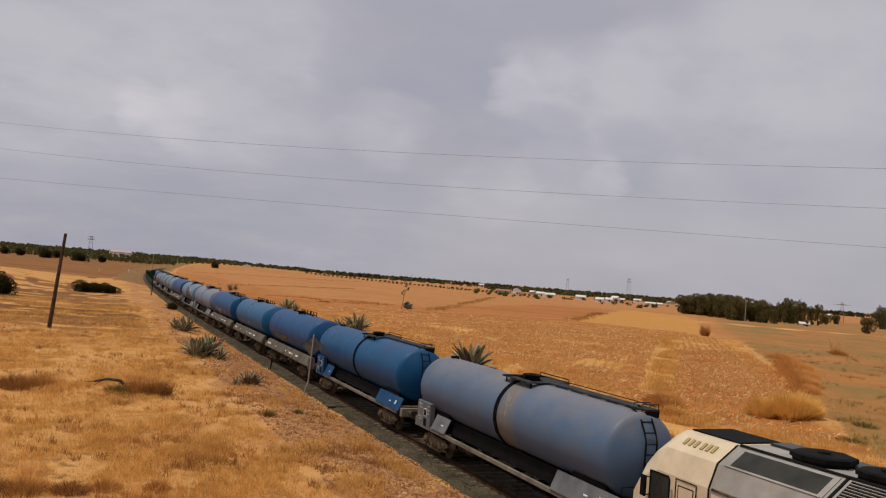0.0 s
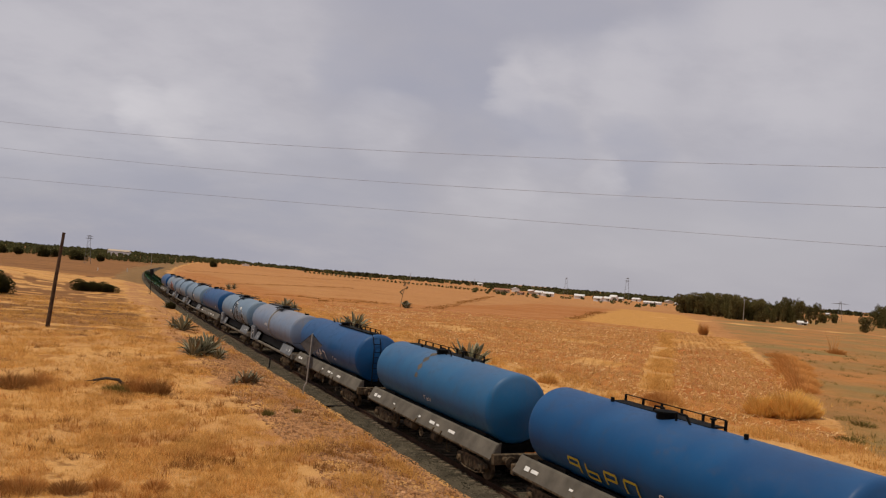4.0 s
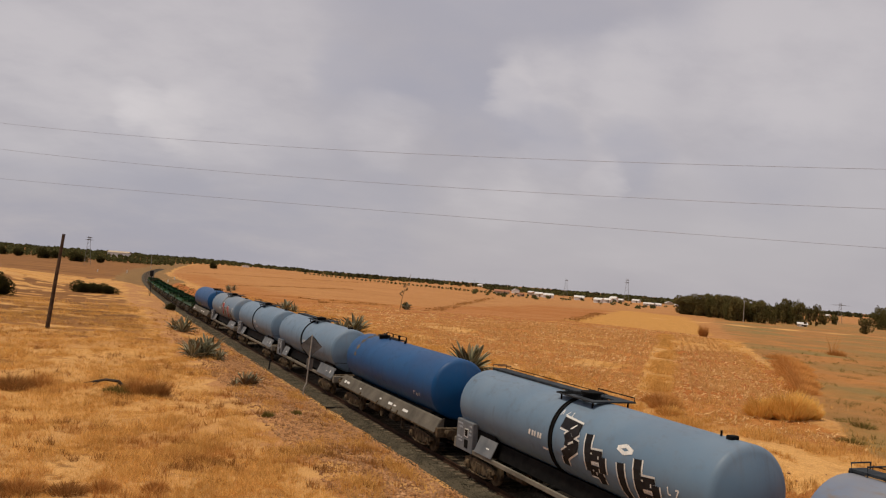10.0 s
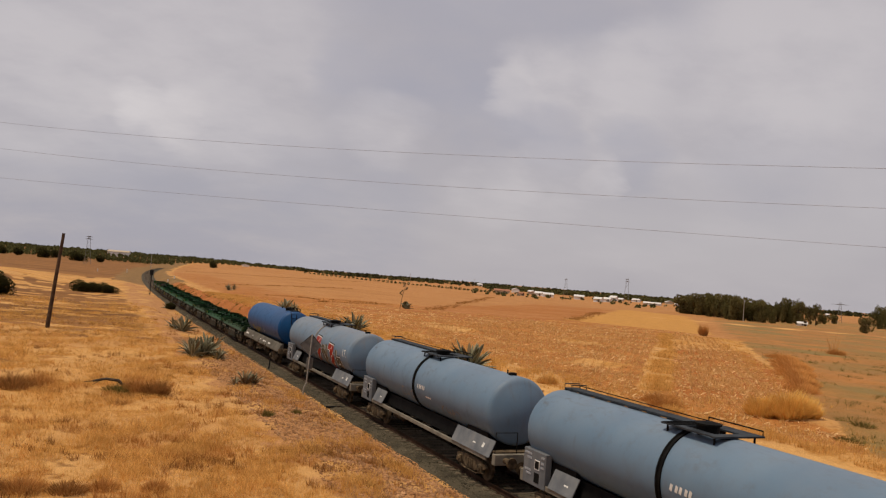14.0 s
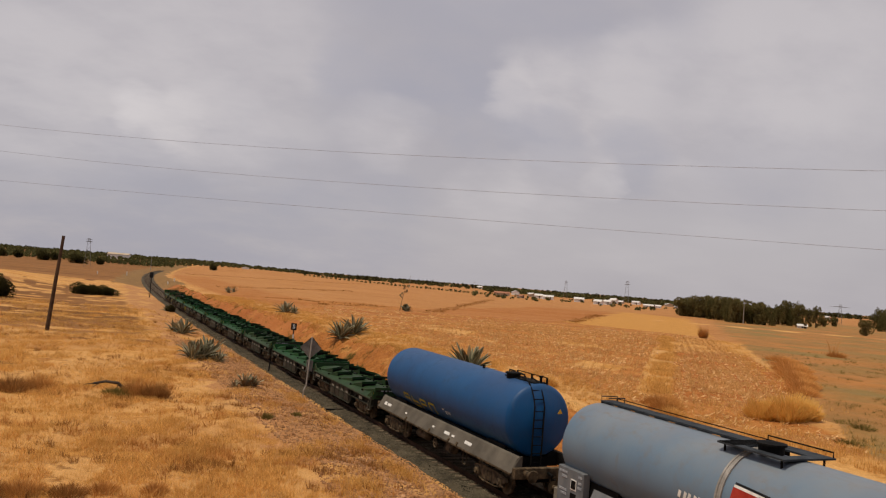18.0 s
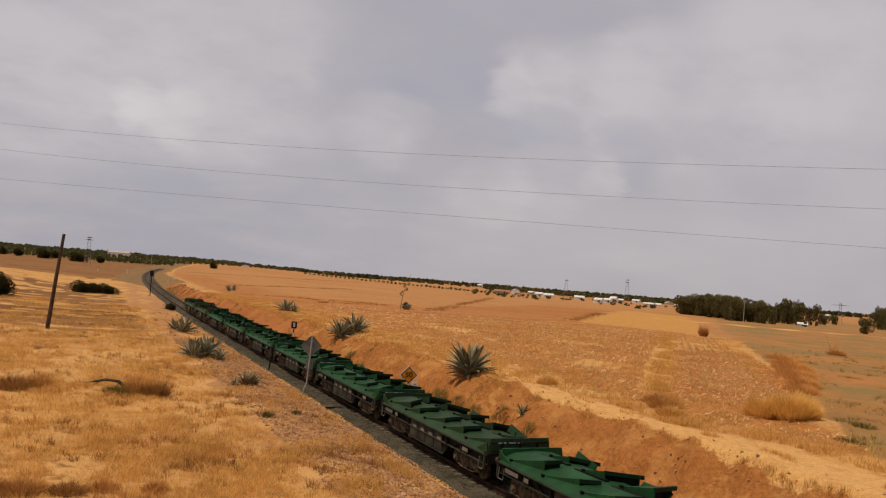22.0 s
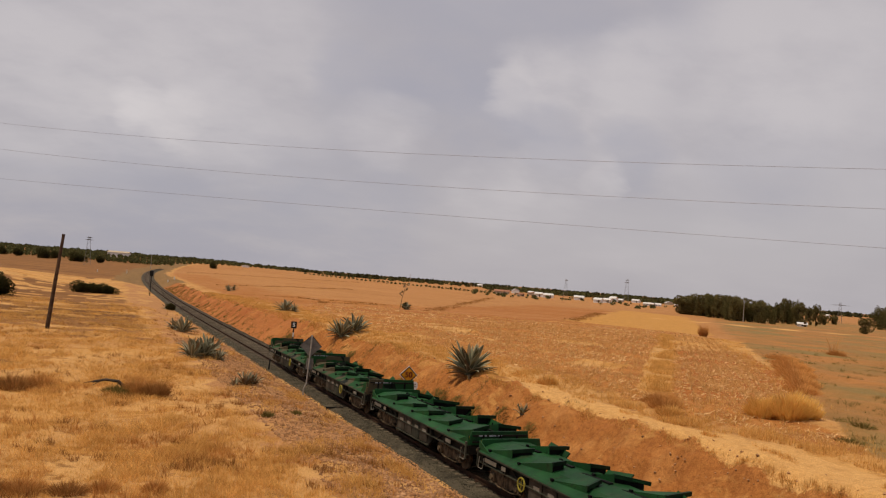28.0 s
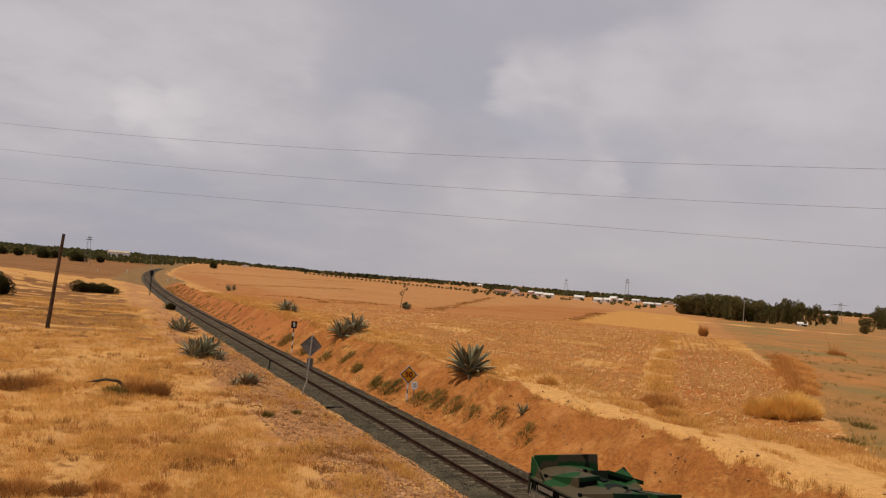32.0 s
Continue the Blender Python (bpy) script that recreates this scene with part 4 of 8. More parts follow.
    part("manhole", Mesh().lathe([(zt - 0.1, 0.27), (zt + 0.12, 0.27), (zt + 0.12, 0.33), (zt + 0.17, 0.33), (zt + 0.2, 0.1)], "z", 16, Matrix.Translation((-0.15, man, 0))), M_DARK, w)
    part("valve_pipe", Mesh().tube([(-0.2, man - 0.5, zt - 0.05), (-0.2, man - 0.5, zt + 0.2), (-0.2, man - 0.9, zt + 0.2), (-0.2, man - 1.1, zt - 0.05)], 0.035, 8), M_DARK, w, "bent dark pipe")
    part("valve_pipe", Mesh().tube([(0.15, man + 0.45, zt - 0.05), (0.15, man + 0.45, zt + 0.17), (0.15, man + 0.85, zt + 0.17), (0.15, man + 0.95, zt - 0.05)], 0.035, 8), M_DARK, w, "bent dark pipe")
    part("valve", Mesh().lathe([(zt - 0.05, 0.05), (zt + 0.2, 0.05), (zt + 0.22, 0.09), (zt + 0.26, 0.09)], "z", 10, Matrix.Translation((0.1, man - 1.6, 0))), M_DARK, w)
    for y in [q for q in (man + 2.6, man - 3.0) if abs(q) < 5.6]:
        part("vent", Mesh().lathe([(zt - 0.05, 0.06), (zt + 0.13, 0.06)], "z", 8, Matrix.Translation((-0.1, y, 0))), M_DARK, w)
    if stain is not None:
        g = Mesh()
        rng, k = random.Random(8), 40
        for s in (-1, 1):
            v = []
            for i in range(k + 1):
                q = math.radians(88 + (i / k) * 84)
                a = q if s < 0 else math.pi - q
                wd = 0.20 + 0.10 * math.sin(i * 0.7) + 0.07 * rng.random() + (0.35 if i < 5 else 0) - 0.16 * i / k
                for yy in (stain - wd, stain + wd):
                    v.append(((r + 0.005) * math.cos(a), yy, zc + (r + 0.005) * math.sin(a)))
            g.add(v, [(2 * i, 2 * i + 1, 2 * i + 3, 2 * i + 2) for i in range(k)])
        part("rust_stain", g, M_RUSTPAINT, w, "rusty brown spill stain down the barrel", True)
    if ladder_end:
        ladder(w, ladder_end * (half + 0.02), -0.2, 3.85)
        part("warning_plate", Mesh().prism([(-0.1, 0), (0.1, 0), (0, 0.17)], "y", -0.008, 0.008, Matrix.Translation((0.75, ladder_end * (half - 0.10), 3.0))), M_YELLOW, w, "small yellow warning triangle")
    add_bogie(w, -4.95)
    add_bogie(w, 4.95)
    add_buffers(w, L / 2)
    return w


def green_wagon(paint, cover, label, board=1.60, wheel=None, seed=1):
    """A low bogie wagon with sawtooth cover plates and end boards."""
    L, half = 12.2, 5.65
    w = thing("low_wagon", label, "freight wagon", group="low green wagons of the train")
    part("deck", Mesh().box(-1.30, 1.30, -half + 0.05, half - 0.05, 1.08, 1.18), M_DARK, w)
    for sx in (-1, 1):
        def slab(a, b, *rest):
            return Mesh().box(min(sx * a, sx * b), max(sx * a, sx * b), *rest)

        sb = part("side_beam", slab(1.20, 1.25, -half, half, 0.80, 1.12), M_GREYGREEN, w, "dark recessed side beam")
        part("top_flange", slab(1.20, 1.43, -half, half, 1.115, 1.18, 0.012), M_DUSTY, sb, "dusty grey-green top flange")
        part("bottom_flange", slab(1.24, 1.38, -half, half, 0.77, 0.815, 0.01), M_DUSTY, sb, "dusty bottom flange")
        for y in (-5.3, -3.5, -2.1, 2.1, 3.5, 5.3):
            part("rib", slab(1.25, 1.385, y - 0.045, y + 0.045, 0.815, 1.115), M_GREYGREEN, sb)
        for y in (-4.05, -2.95, 2.95, 4.05):
            m = Matrix.Translation((sx * 1.31, y, 0.965)) @ Matrix.Rotation(radians(28 if y > 0 else -28), 4, "X")
            part("strut", Mesh().box(-0.03, 0.03, -0.5, 0.5, -0.025, 0.025, m=m), M_GREYGREEN, sb)
        # deeper trough with framed hatches between the bogies
        tr = part("trough", Mesh().prism([(-2.3, 0.78), (-1.75, 0.34), (1.95, 0.34), (2.5, 0.78)], "x", min(sx * 1.30, sx * 1.20), max(sx * 1.30, sx * 1.20)), M_GREYGREEN, w, "dark deep side plate")
        part("trough_lip", slab(1.29, 1.37, -1.8, 2.0, 0.31, 0.365), M_DUSTY, tr)
        for k, y in enumerate((-1.62, -0.72, 0.18, 1.08)):
            hatch = part("hatch", slab(1.295, 1.345, y, y + 0.82, 0.39, 1.08, 0.012), (M_BROWNGREY, M_DUSTY, M_BROWNGREY, M_BROWNGREY)[k], tr, "dusty brown-grey hatch door")
            part("hatch_plate", slab(1.34, 1.352, y + 0.12, y + 0.5, 0.80, 0.93), M_GREY, hatch, "grey data plate")
        for y, l in ((4.6, 0.9), (3.6, 0.3), (-3.9, 0.5)):
            part("plate", slab(1.385, 1.40, y - l / 2, y + l / 2, 0.90, 1.05), M_GREY, sb, "grey data plate")
    if wheel is not None:
        part("brake_wheel", Mesh().lathe([(-0.02, 0.205), (-0.02, 0.245), (0.02, 0.245), (0.02, 0.205)], "x", 20, Matrix.Translation((-1.46, wheel, 0.80)))
             .box(-1.47, -1.45, wheel - 0.01, wheel + 0.01, 0.58, 1.02).box(-1.47, -1.45, wheel - 0.22, wheel + 0.22, 0.79, 0.81), M_OLDYELLOW, w, "yellow hand brake wheel")
    # a green cover over the deck, stepped like roof tiles: each plate rises towards the front of the train
    part("cover", Mesh().prism([(-1.42, 1.185), (1.42, 1.185), (1.38, 1.22), (0.78, 1.46), (0.0, 1.52), (-0.78, 1.46), (-1.38, 1.22)], "y", -half + 0.06, half - 0.06), paint, w)
    rnd = random.Random(seed)

    def roof(x):
        return float(np.interp(abs(x), [0, 0.78, 1.38], [1.52, 1.46, 1.22]))

    for row, (xc, wide, n, off) in enumerate(((-0.62, 1.22, 5, 0.25), (0.66, 1.26, 5, 0.75))):
        pitch = (2 * half - 0.7) / n
        for i in range(n):
            yb = half - 0.25 - i * pitch - off * rnd.uniform(0.6, 1.0)
            ya = max(yb - pitch * rnd.uniform(0.78, 1.02) * (0.74 if row else 1.0), -half + 0.14)
            up, cx, wd = rnd.uniform(0.16, 0.34), xc + rnd.uniform(-0.06, 0.06), wide * rnd.uniform(0.88, 1.06) / 2
            hi, skew = 0.012, rnd.uniform(-0.27, 0.27)
            x0, x1 = cx - wd, cx + wd
            # the plate narrows towards its raised edge
            f0, f1 = x0 + wd * rnd.uniform(0.30, 0.62), x1 - wd * rnd.uniform(0.30, 0.62) * (1 - 0.8 * row)
            back, front = [(x0 + 0.05, yb, roof(x0) + hi), (x1 - 0.05, yb, roof(x1) + hi)], [(f1, ya + skew, roof(f1) + up * rnd.uniform(0.8, 1.1) + row * rnd.uniform(-0.06, 0.30)), (f0, ya - skew, roof(f0) + up + 0.03)]
            top = back + front
            low = [(p, q, z - 0.05) for p, q, z in top]
            box6 = [(0, 1, 2, 3), (7, 6, 5, 4), (0, 4, 5, 1), (1, 5, 6, 2), (2, 6, 7, 3), (3, 7, 4, 0)]
            lid = part("lid", Mesh().add(top + low, box6), cover if (i + row) % 3 else paint, w, "green plate raised at one edge")
            # a near-black block paints the shade under the raised edge; cheeks close both sides
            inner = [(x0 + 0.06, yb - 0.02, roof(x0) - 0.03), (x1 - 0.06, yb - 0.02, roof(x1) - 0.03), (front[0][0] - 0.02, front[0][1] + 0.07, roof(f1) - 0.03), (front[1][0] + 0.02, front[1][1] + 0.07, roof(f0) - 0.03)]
            part("hollow", Mesh().add([(p, q, z - 0.045) for p, q, z in (back[0], back[1], (front[0][0] - 0.02, front[0][1] + 0.07, front[0][2]), (front[1][0] + 0.02, front[1][1] + 0.07, front[1][2]))] + inner, box6), M_DARK, lid, "black block painted as shade under the plate")
            for (bp, fp) in ((back[0], front[1]), (back[1], front[0])):
                part("cheek", Mesh().add([(bp[0] - 0.012, bp[1], bp[2] - 0.04), (fp[0] - 0.012, fp[1] + 0.04, fp[2] - 0.05), (fp[0] - 0.012, fp[1] + 0.04, roof(fp[0]) - 0.02),
                                          (bp[0] + 0.012, bp[1], bp[2] - 0.04), (fp[0] + 0.012, fp[1] + 0.04, fp[2] - 0.05), (fp[0] + 0.012, fp[1] + 0.04, roof(fp[0]) - 0.02)],
                                         [(0, 1, 2), (5, 4, 3), (0, 3, 4, 1), (1, 4, 5, 2), (2, 5, 3, 0)]), paint, lid)
            za, zb, far = front[1][2], front[0][2], 0.04 + 0.2 * row * rnd.random()
            (ax, ay, _), (bx, by, _) = front[1], front[0]
            g = Mesh().add([(ax - 0.04, ay - 0.05, za - 0.11), (bx + far, by - 0.05, zb - 0.11), (bx + far, by + 0.03, zb - 0.05), (ax - 0.04, ay + 0.03, za - 0.05),
                            (ax - 0.04, ay - 0.05, za + 0.02), (bx + far, by - 0.05, zb + 0.02), (bx + far, by + 0.06, zb + 0.012), (ax - 0.04, ay + 0.06, za + 0.012)],
                           [(3, 2, 1, 0), (4, 5, 6, 7), (0, 1, 5, 4), (1, 2, 6, 5), (2, 3, 7, 6), (3, 0, 4, 7)])
            part("lip", g, M_DEEPGREEN, lid, "dark green folded lip")
            part("hinge", Mesh().box(x0 - 0.02, x0 + 0.06, yb - 0.30, yb - 0.18, roof(x0) + 0.02, roof(x0) + 0.10), M_DARK, lid)
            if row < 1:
                # a black slab laid on the cover as the slanting shadow beside the plate
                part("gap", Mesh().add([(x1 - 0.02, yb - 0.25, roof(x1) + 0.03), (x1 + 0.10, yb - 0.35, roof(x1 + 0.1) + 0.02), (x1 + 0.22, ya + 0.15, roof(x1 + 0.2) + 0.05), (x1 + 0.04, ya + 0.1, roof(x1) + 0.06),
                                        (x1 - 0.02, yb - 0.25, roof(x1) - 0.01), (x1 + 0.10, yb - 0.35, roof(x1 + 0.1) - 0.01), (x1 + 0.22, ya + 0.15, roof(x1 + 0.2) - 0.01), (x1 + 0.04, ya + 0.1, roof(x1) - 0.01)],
                                       [(0, 1, 2, 3), (7, 6, 5, 4), (0, 4, 5, 1), (1, 5, 6, 2), (2, 6, 7, 3), (3, 7, 4, 0)]), M_DARK, lid, "dark strip painted as shade between plates")
    # boards that stand up along the far side
    for i in range(3):
        y = half - 2.0 - i * 3.5 + rnd.uniform(-0.3, 0.3)
        m = Matrix.Translation((1.02, y, 1.50)) @ Matrix.Rotation(radians(rnd.uniform(-4, 14)), 4, "X") @ Matrix.Rotation(radians(rnd.uniform(-70, -38)), 4, "Y") @ Matrix.Rotation(radians(rnd.uniform(-12, 12)), 4, "Z")
        part("flap", Mesh().box(-0.17, 0.17, -0.62, 0.62, -0.03, 0.03, 0.0, m), paint, w, "green board tilted upward")
        part("flap_post", Mesh().tube([(0.98, y, 1.3), (0.98, y, 1.56)], 0.03, 6), M_DARK, w)
    for e in (-1, 1):
        eb = part("end_board", Mesh().prism([(-1.34, 1.18), (1.34, 1.18), (1.24, board if e > 0 else board + 0.10), (-1.24, board if e > 0 else board + 0.10)], "y", e * half - 0.04, e * half + 0.04), paint, w, "upright green end board")
        for x in (-0.75, 0, 0.75):
            part("end_rib", Mesh().box(x - 0.04, x + 0.04, min(e * (half + 0.04), e * (half + 0.09)), max(e * (half + 0.04), e * (half + 0.09)), 1.2, board - 0.04), M_DARK, eb)
        for x, l in ((-0.95, 0.34), (-0.50, 0.30), (-0.12, 0.18)):
            part("data_bar", Mesh().box(x, x + l, min(e * (half + 0.081), e * (half + 0.086)), max(e * (half + 0.081), e * (half + 0.086)), board - 0.085, board - 0.04), M_PALEMARK, eb, "worn pale lettering bar")
        part("corner_flash", Mesh().prism([(-1.35, 1.2), (-1.15, 1.2), (-1.30, 1.55)], "y", e * (half - 0.04) - 0.006, e * (half - 0.04) + 0.006), M_OLDYELLOW, eb, "faded yellow corner mark")
        part("side_wing", Mesh().prism([(e * half, 1.19), (e * (half - 0.9), 1.22), (e * (half - 0.25), board - 0.14), (e * half, board - 0.04)], "x", -1.36, -1.32), paint, w)
        for z in (1.30, board - 0.06):
            part("end_rail", Mesh().box(-1.2, 1.2, min(e * (half + 0.04), e * (half + 0.08)), max(e * (half + 0.04), e * (half + 0.08)), z - 0.03, z + 0.03), M_GREYGREEN, eb)
        part("corner_post", Mesh().box(-1.44, -1.36, e * 5.58 - 0.05, e * 5.58 + 0.05, 0.62, 1.30, 0.012), M_DUSTY, w, "dusty pale corner post")
        part("headstock", Mesh().box(-1.3, 1.3, e * 5.62 - 0.05, e * 5.62 + 0.05, 0.8, 1.15, 0.02), M_GREYGREEN, w)
    part("underframe", Mesh().box(-0.4, 0.4, -5.4, 5.4, 0.76, 1.0, 0.02), M_DARK, w)
    part("grab_iron", Mesh().tube([(-1.38, -5.5, 1.0), (-1.42, -5.5, 0.6), (-1.42, -5.15, 0.6), (-1.38, -5.15, 1.0)], 0.02, 6), M_GREY, w)
    part("grab_iron", Mesh().tube([(-1.38, 5.5, 1.0), (-1.42, 5.5, 0.6), (-1.42, 5.15, 0.6), (-1.38, 5.15, 1.0)], 0.02, 6), M_GREY, w)
    add_bogie(w, -3.75)
    add_bogie(w, 3.75)
    add_buffers(w, L / 2, 0.98)
    return w


M_DUSTY = plain("dusty_grey_green_flange", (0.030, 0.033, 0.023), (0.072, 0.068, 0.049), 1.8, 0.85, 0, 0.15, vary=0.5)
M_BROWNGREY = plain("brown_grey_hatch_paint", (0.036, 0.030, 0.022), (0.095, 0.080, 0.060), 1.6, 0.85, 0, 0.15, vary=0.5)
M_DEEPGREEN = plain("deep_green_lip_paint", (0.003, 0.016, 0.006), (0.007, 0.032, 0.011), 2.0, 0.6, 0, 0.1, vary=0.4)
M_GREYGREEN = plain("dusty_grey_green_steel", (0.008, 0.008, 0.006), (0.024, 0.021, 0.015), 2.0, 0.85, 0, 0.2)


def worn_green(name="worn_green_wagon_paint", a=(0.004, 0.042, 0.011), b=(0.011, 0.076, 0.019), dust=0.5):
    """Green paint, each plate a little different, under brown dust and black scuffs."""
    n = Nodes(name)
    c = n.mix(n.ramp(n.noise(0.9, 5), 0.35, 0.65), a, b)
    c = n.mix(0.5, c, n.ramp(n.random(), 0, 1, (0.45, 0.45, 0.45), (1, 1, 1)), "MULTIPLY")
    c = n.mix(n.math("MULTIPLY", n.ramp(n.noise(2.2, 6, 0.65), 0.52, 0.70), dust), c, (0.035, 0.030, 0.017))
    c = n.mix(n.math("MULTIPLY", n.ramp(n.noise(5.0, 5, 0.6), 0.58, 0.70), 0.7), c, (0.005, 0.007, 0.005))
    n.bump(n.noise(6, 3), 0.2, 0.01)
    return n.done(c, 0.65, 0.0, 0.2)


M_GREEN = worn_green()
M_OLIVE = worn_green("dusty_olive_wagon_paint", (0.010, 0.032, 0.010), (0.020, 0.052, 0.016), 0.85)
M_OLDYELLOW = plain("faded_yellow_mark", (0.25, 0.22, 0.03), (0.34, 0.28, 0.05), 5.0, 0.8)


def camouflage():
    n = Nodes("camouflage_wagon_paint")
    a = n.noise(0.55, 1.5, 0.4, distort=0.6, space="Generated")
    b = n.noise(0.75, 1.5, 0.4)
    c = n.mix(n.ramp(b, 0.50, 0.52), (0.012, 0.056, 0.017), (0.072, 0.058, 0.034))
    c = n.mix(n.ramp(n.noise(1.1, 1.5, 0.4, distort=0.4), 0.60, 0.62), c, (0.008, 0.012, 0.008))
    c = n.mix(0.3, c, n.ramp(n.noise(14, 4), 0.3, 0.7, (0.6, 0.6, 0.6), (1, 1, 1)), "MULTIPLY")
    return n.done(c, 0.75)


M_CAMO = camouflage()
# lettering strokes in a unit square, that stand for writing which is not spelled out
BARS = [[(0.1, 0.0, 0.1, 0.6, 0.16), (0.1, 0.6, 0.8, 0.6, 0.16)], [(0, 0.3, 0.8, 0.3, 0.16), (0.1, 0.0, 0.8, 0.0, 0.16)], [(0.1, 0, 0.1, 0.6, 0.16), (0.7, 0, 0.7, 0.6, 0.16)],
        [(0.4, 0, 0.4, 0.9, 0.16), (0.1, 0.6, 0.7, 0.6, 0.16)], [(0, 0.3, 0.8, 0.3, 0.16), (0, 0.6, 0.8, 0.6, 0.16)]]
TAG = [[(0, 0.5, 0.8, 0.95, 0.13), (0.1, 0.0, 0.3, 0.9, 0.13)], [(0.1, 0, 0.3, 0.9, 0.13), (0.2, 0.5, 0.9, 0.4, 0.13), (0.7, 0, 0.95, 0.8, 0.13)],
       [(0.1, 0.1, 0.5, 0.9, 0.13), (0.5, 0.9, 0.9, 0.6, 0.13), (0.3, 0.5, 0.9, 0.6, 0.13)], [(0.1, 0.9, 0.8, 0.75, 0.13), (0.8, 0.75, 0.6, -0.3, 0.13)]]
BLOCKS = [[(0.1, 0.45, 0.1, 0.62, 0.1), (0.1, 0.62, 0.85, 0.62, 0.1), (0.1, 0.38, 0.85, 0.38, 0.1), (0.85, 0.62, 0.85, 0.1, 0.1)], [(0.1, 0.62, 0.1, 0.1, 0.1), (0.1, 0.36, 0.85, 0.36, 0.1), (0.85, 0.36, 0.85, 0.1, 0.1), (0.1, 0.1, 0.85, 0.1, 0.1)],
          [(0.1, 0.62, 0.1, 0.1, 0.1), (0.1, 0.36, 0.85, 0.36, 0.1), (0.1, 0.62, 0.85, 0.62, 0.1), (0.85, 0.62, 0.85, 0.36, 0.1)], [(0.1, 0.1, 0.1, 0.62, 0.1), (0.1, 0.62, 0.85, 0.62, 0.1), (0.85, 0.62, 0.85, 0.1, 0.1)]]


def piece(wagon, y, z, size, label, fills=None, edge=None):
    """A painted graffiti piece: four crooked shapes with white outlines and spikes that run down."""
    crook = [(0.02, 0.98, 0.78, 0.92), (0.74, 0.92, 0.30, 0.52), (0.30, 0.52, 0.84, 0.44), (0.78, 0.44, 0.22, 0.02), (0.30, 0.02, 0.30, -0.22)]
    bowl = [(0.16, 1.0, 0.24, 0.0), (0.24, 0.04, 0.78, 0.08), (0.76, 0.08, 0.74, 0.52), (0.74, 0.52, 0.28, 0.46), (0.62, 0.06, 0.66, -0.24)]
    stem = [(0.36, 0.66, 0.44, -0.08), (0.44, -0.05, 0.52, -0.30)]
    fork = [(0.12, 0.86, 0.26, -0.10), (0.26, 0.80, 0.66, 0.12), (0.66, 0.12, 0.78, 0.92), (0.30, -0.08, 0.34, -0.28)]
    dot = [(0.16, 1.02, 0.42, 1.12), (0.42, 1.12, 0.66, 1.02), (0.16, 1.02, 0.40, 0.92), (0.40, 0.92, 0.66, 1.02)]
    crook, bowl, stem, fork, dot = ([(1.3 * a, b, 1.3 * c, d) for a, b, c, d in q] for q in (crook, bowl, stem, fork, dot))
    fills = fills or (M_BLACKPAINT,) * 4
    at = y
    for k, (strokes, wide) in enumerate(((crook, 1.32), (fork, 1.3), (crook, 1.3), (bowl, 1.3)) if edge else ((crook, 1.32), (bowl, 1.32), (stem, 0.95), (bowl, 1.3))):
        zz = z - 0.09 * k * size
        for j, (paint, w, lab) in enumerate(((edge, 0.52, "black edge of a graffiti piece"), (M_WHITE, 0.42, "white outline of a graffiti piece"), (fills[k], 0.31, label))):
            if paint:
                lift(solid_letters(wagon, at, zz, [[(*q, w) for q in strokes]], size, paint, lab), 0.006 * j)
        if strokes is stem:
            solid_letters(wagon, at, zz, [[(*q, 0.10) for q in dot]], size, M_WHITE, "white outline of a graffiti piece")
        at -= wide * size
    if not edge:
        solid_letters(wagon, y + 0.3 * size, z + 1.12 * size, [[(0.1, 0.1, 0.3, 0.8, 0.14), (0.3, 0.8, 0.6, 0.2, 0.14)], [(0.1, 0.2, 0.7, 0.7, 0.14)], [(0.1, 0.1, 0.6, 0.1, 0.14), (0.4, 0.1, 0.4, 0.8, 0.14)]], 0.22 * size, M_WHITE, "small white tag strokes")
        solid_letters(wagon, at - 0.1, z + 0.15 * size, [[(0.1, 0.8, 0.2, 0.1, 0.16), (0.2, 0.1, 0.6, 0.1, 0.16)], [(0.1, 0.7, 0.6, 0.8, 0.16), (0.6, 0.8, 0.2, 0.0, 0.16)]], 0.25 * size, M_WHITE, "small white tag strokes")


def lift(ob, k):
    """Raise strokes a little further off the barrel."""
    for v in ob.data.vertices:
        q = math.hypot(v.co.x, v.co.z - ZC)
        v.co.x *= (q + k) / q
        v.co.z = ZC + (v.co.z - ZC) * (q + k) / q


M_BLACKPAINT = plain("black_spray_paint", (0.01, 0.01, 0.012), (0.02, 0.02, 0.022), 4.0, 0.6)
M_REDPAINT = plain("red_spray_paint", (0.28, 0.025, 0.015), (0.36, 0.04, 0.025), 4.0, 0.6)
M_BROWNPAINT = plain("dull_brown_spray_paint", (0.09, 0.075, 0.05), (0.13, 0.105, 0.07), 3.0, 0.7)


def shift(ob, k):
    """Lift strokes off a barrel of a slightly larger radius."""
    for v in ob.data.vertices:
        v.co.x -= k
    return ob


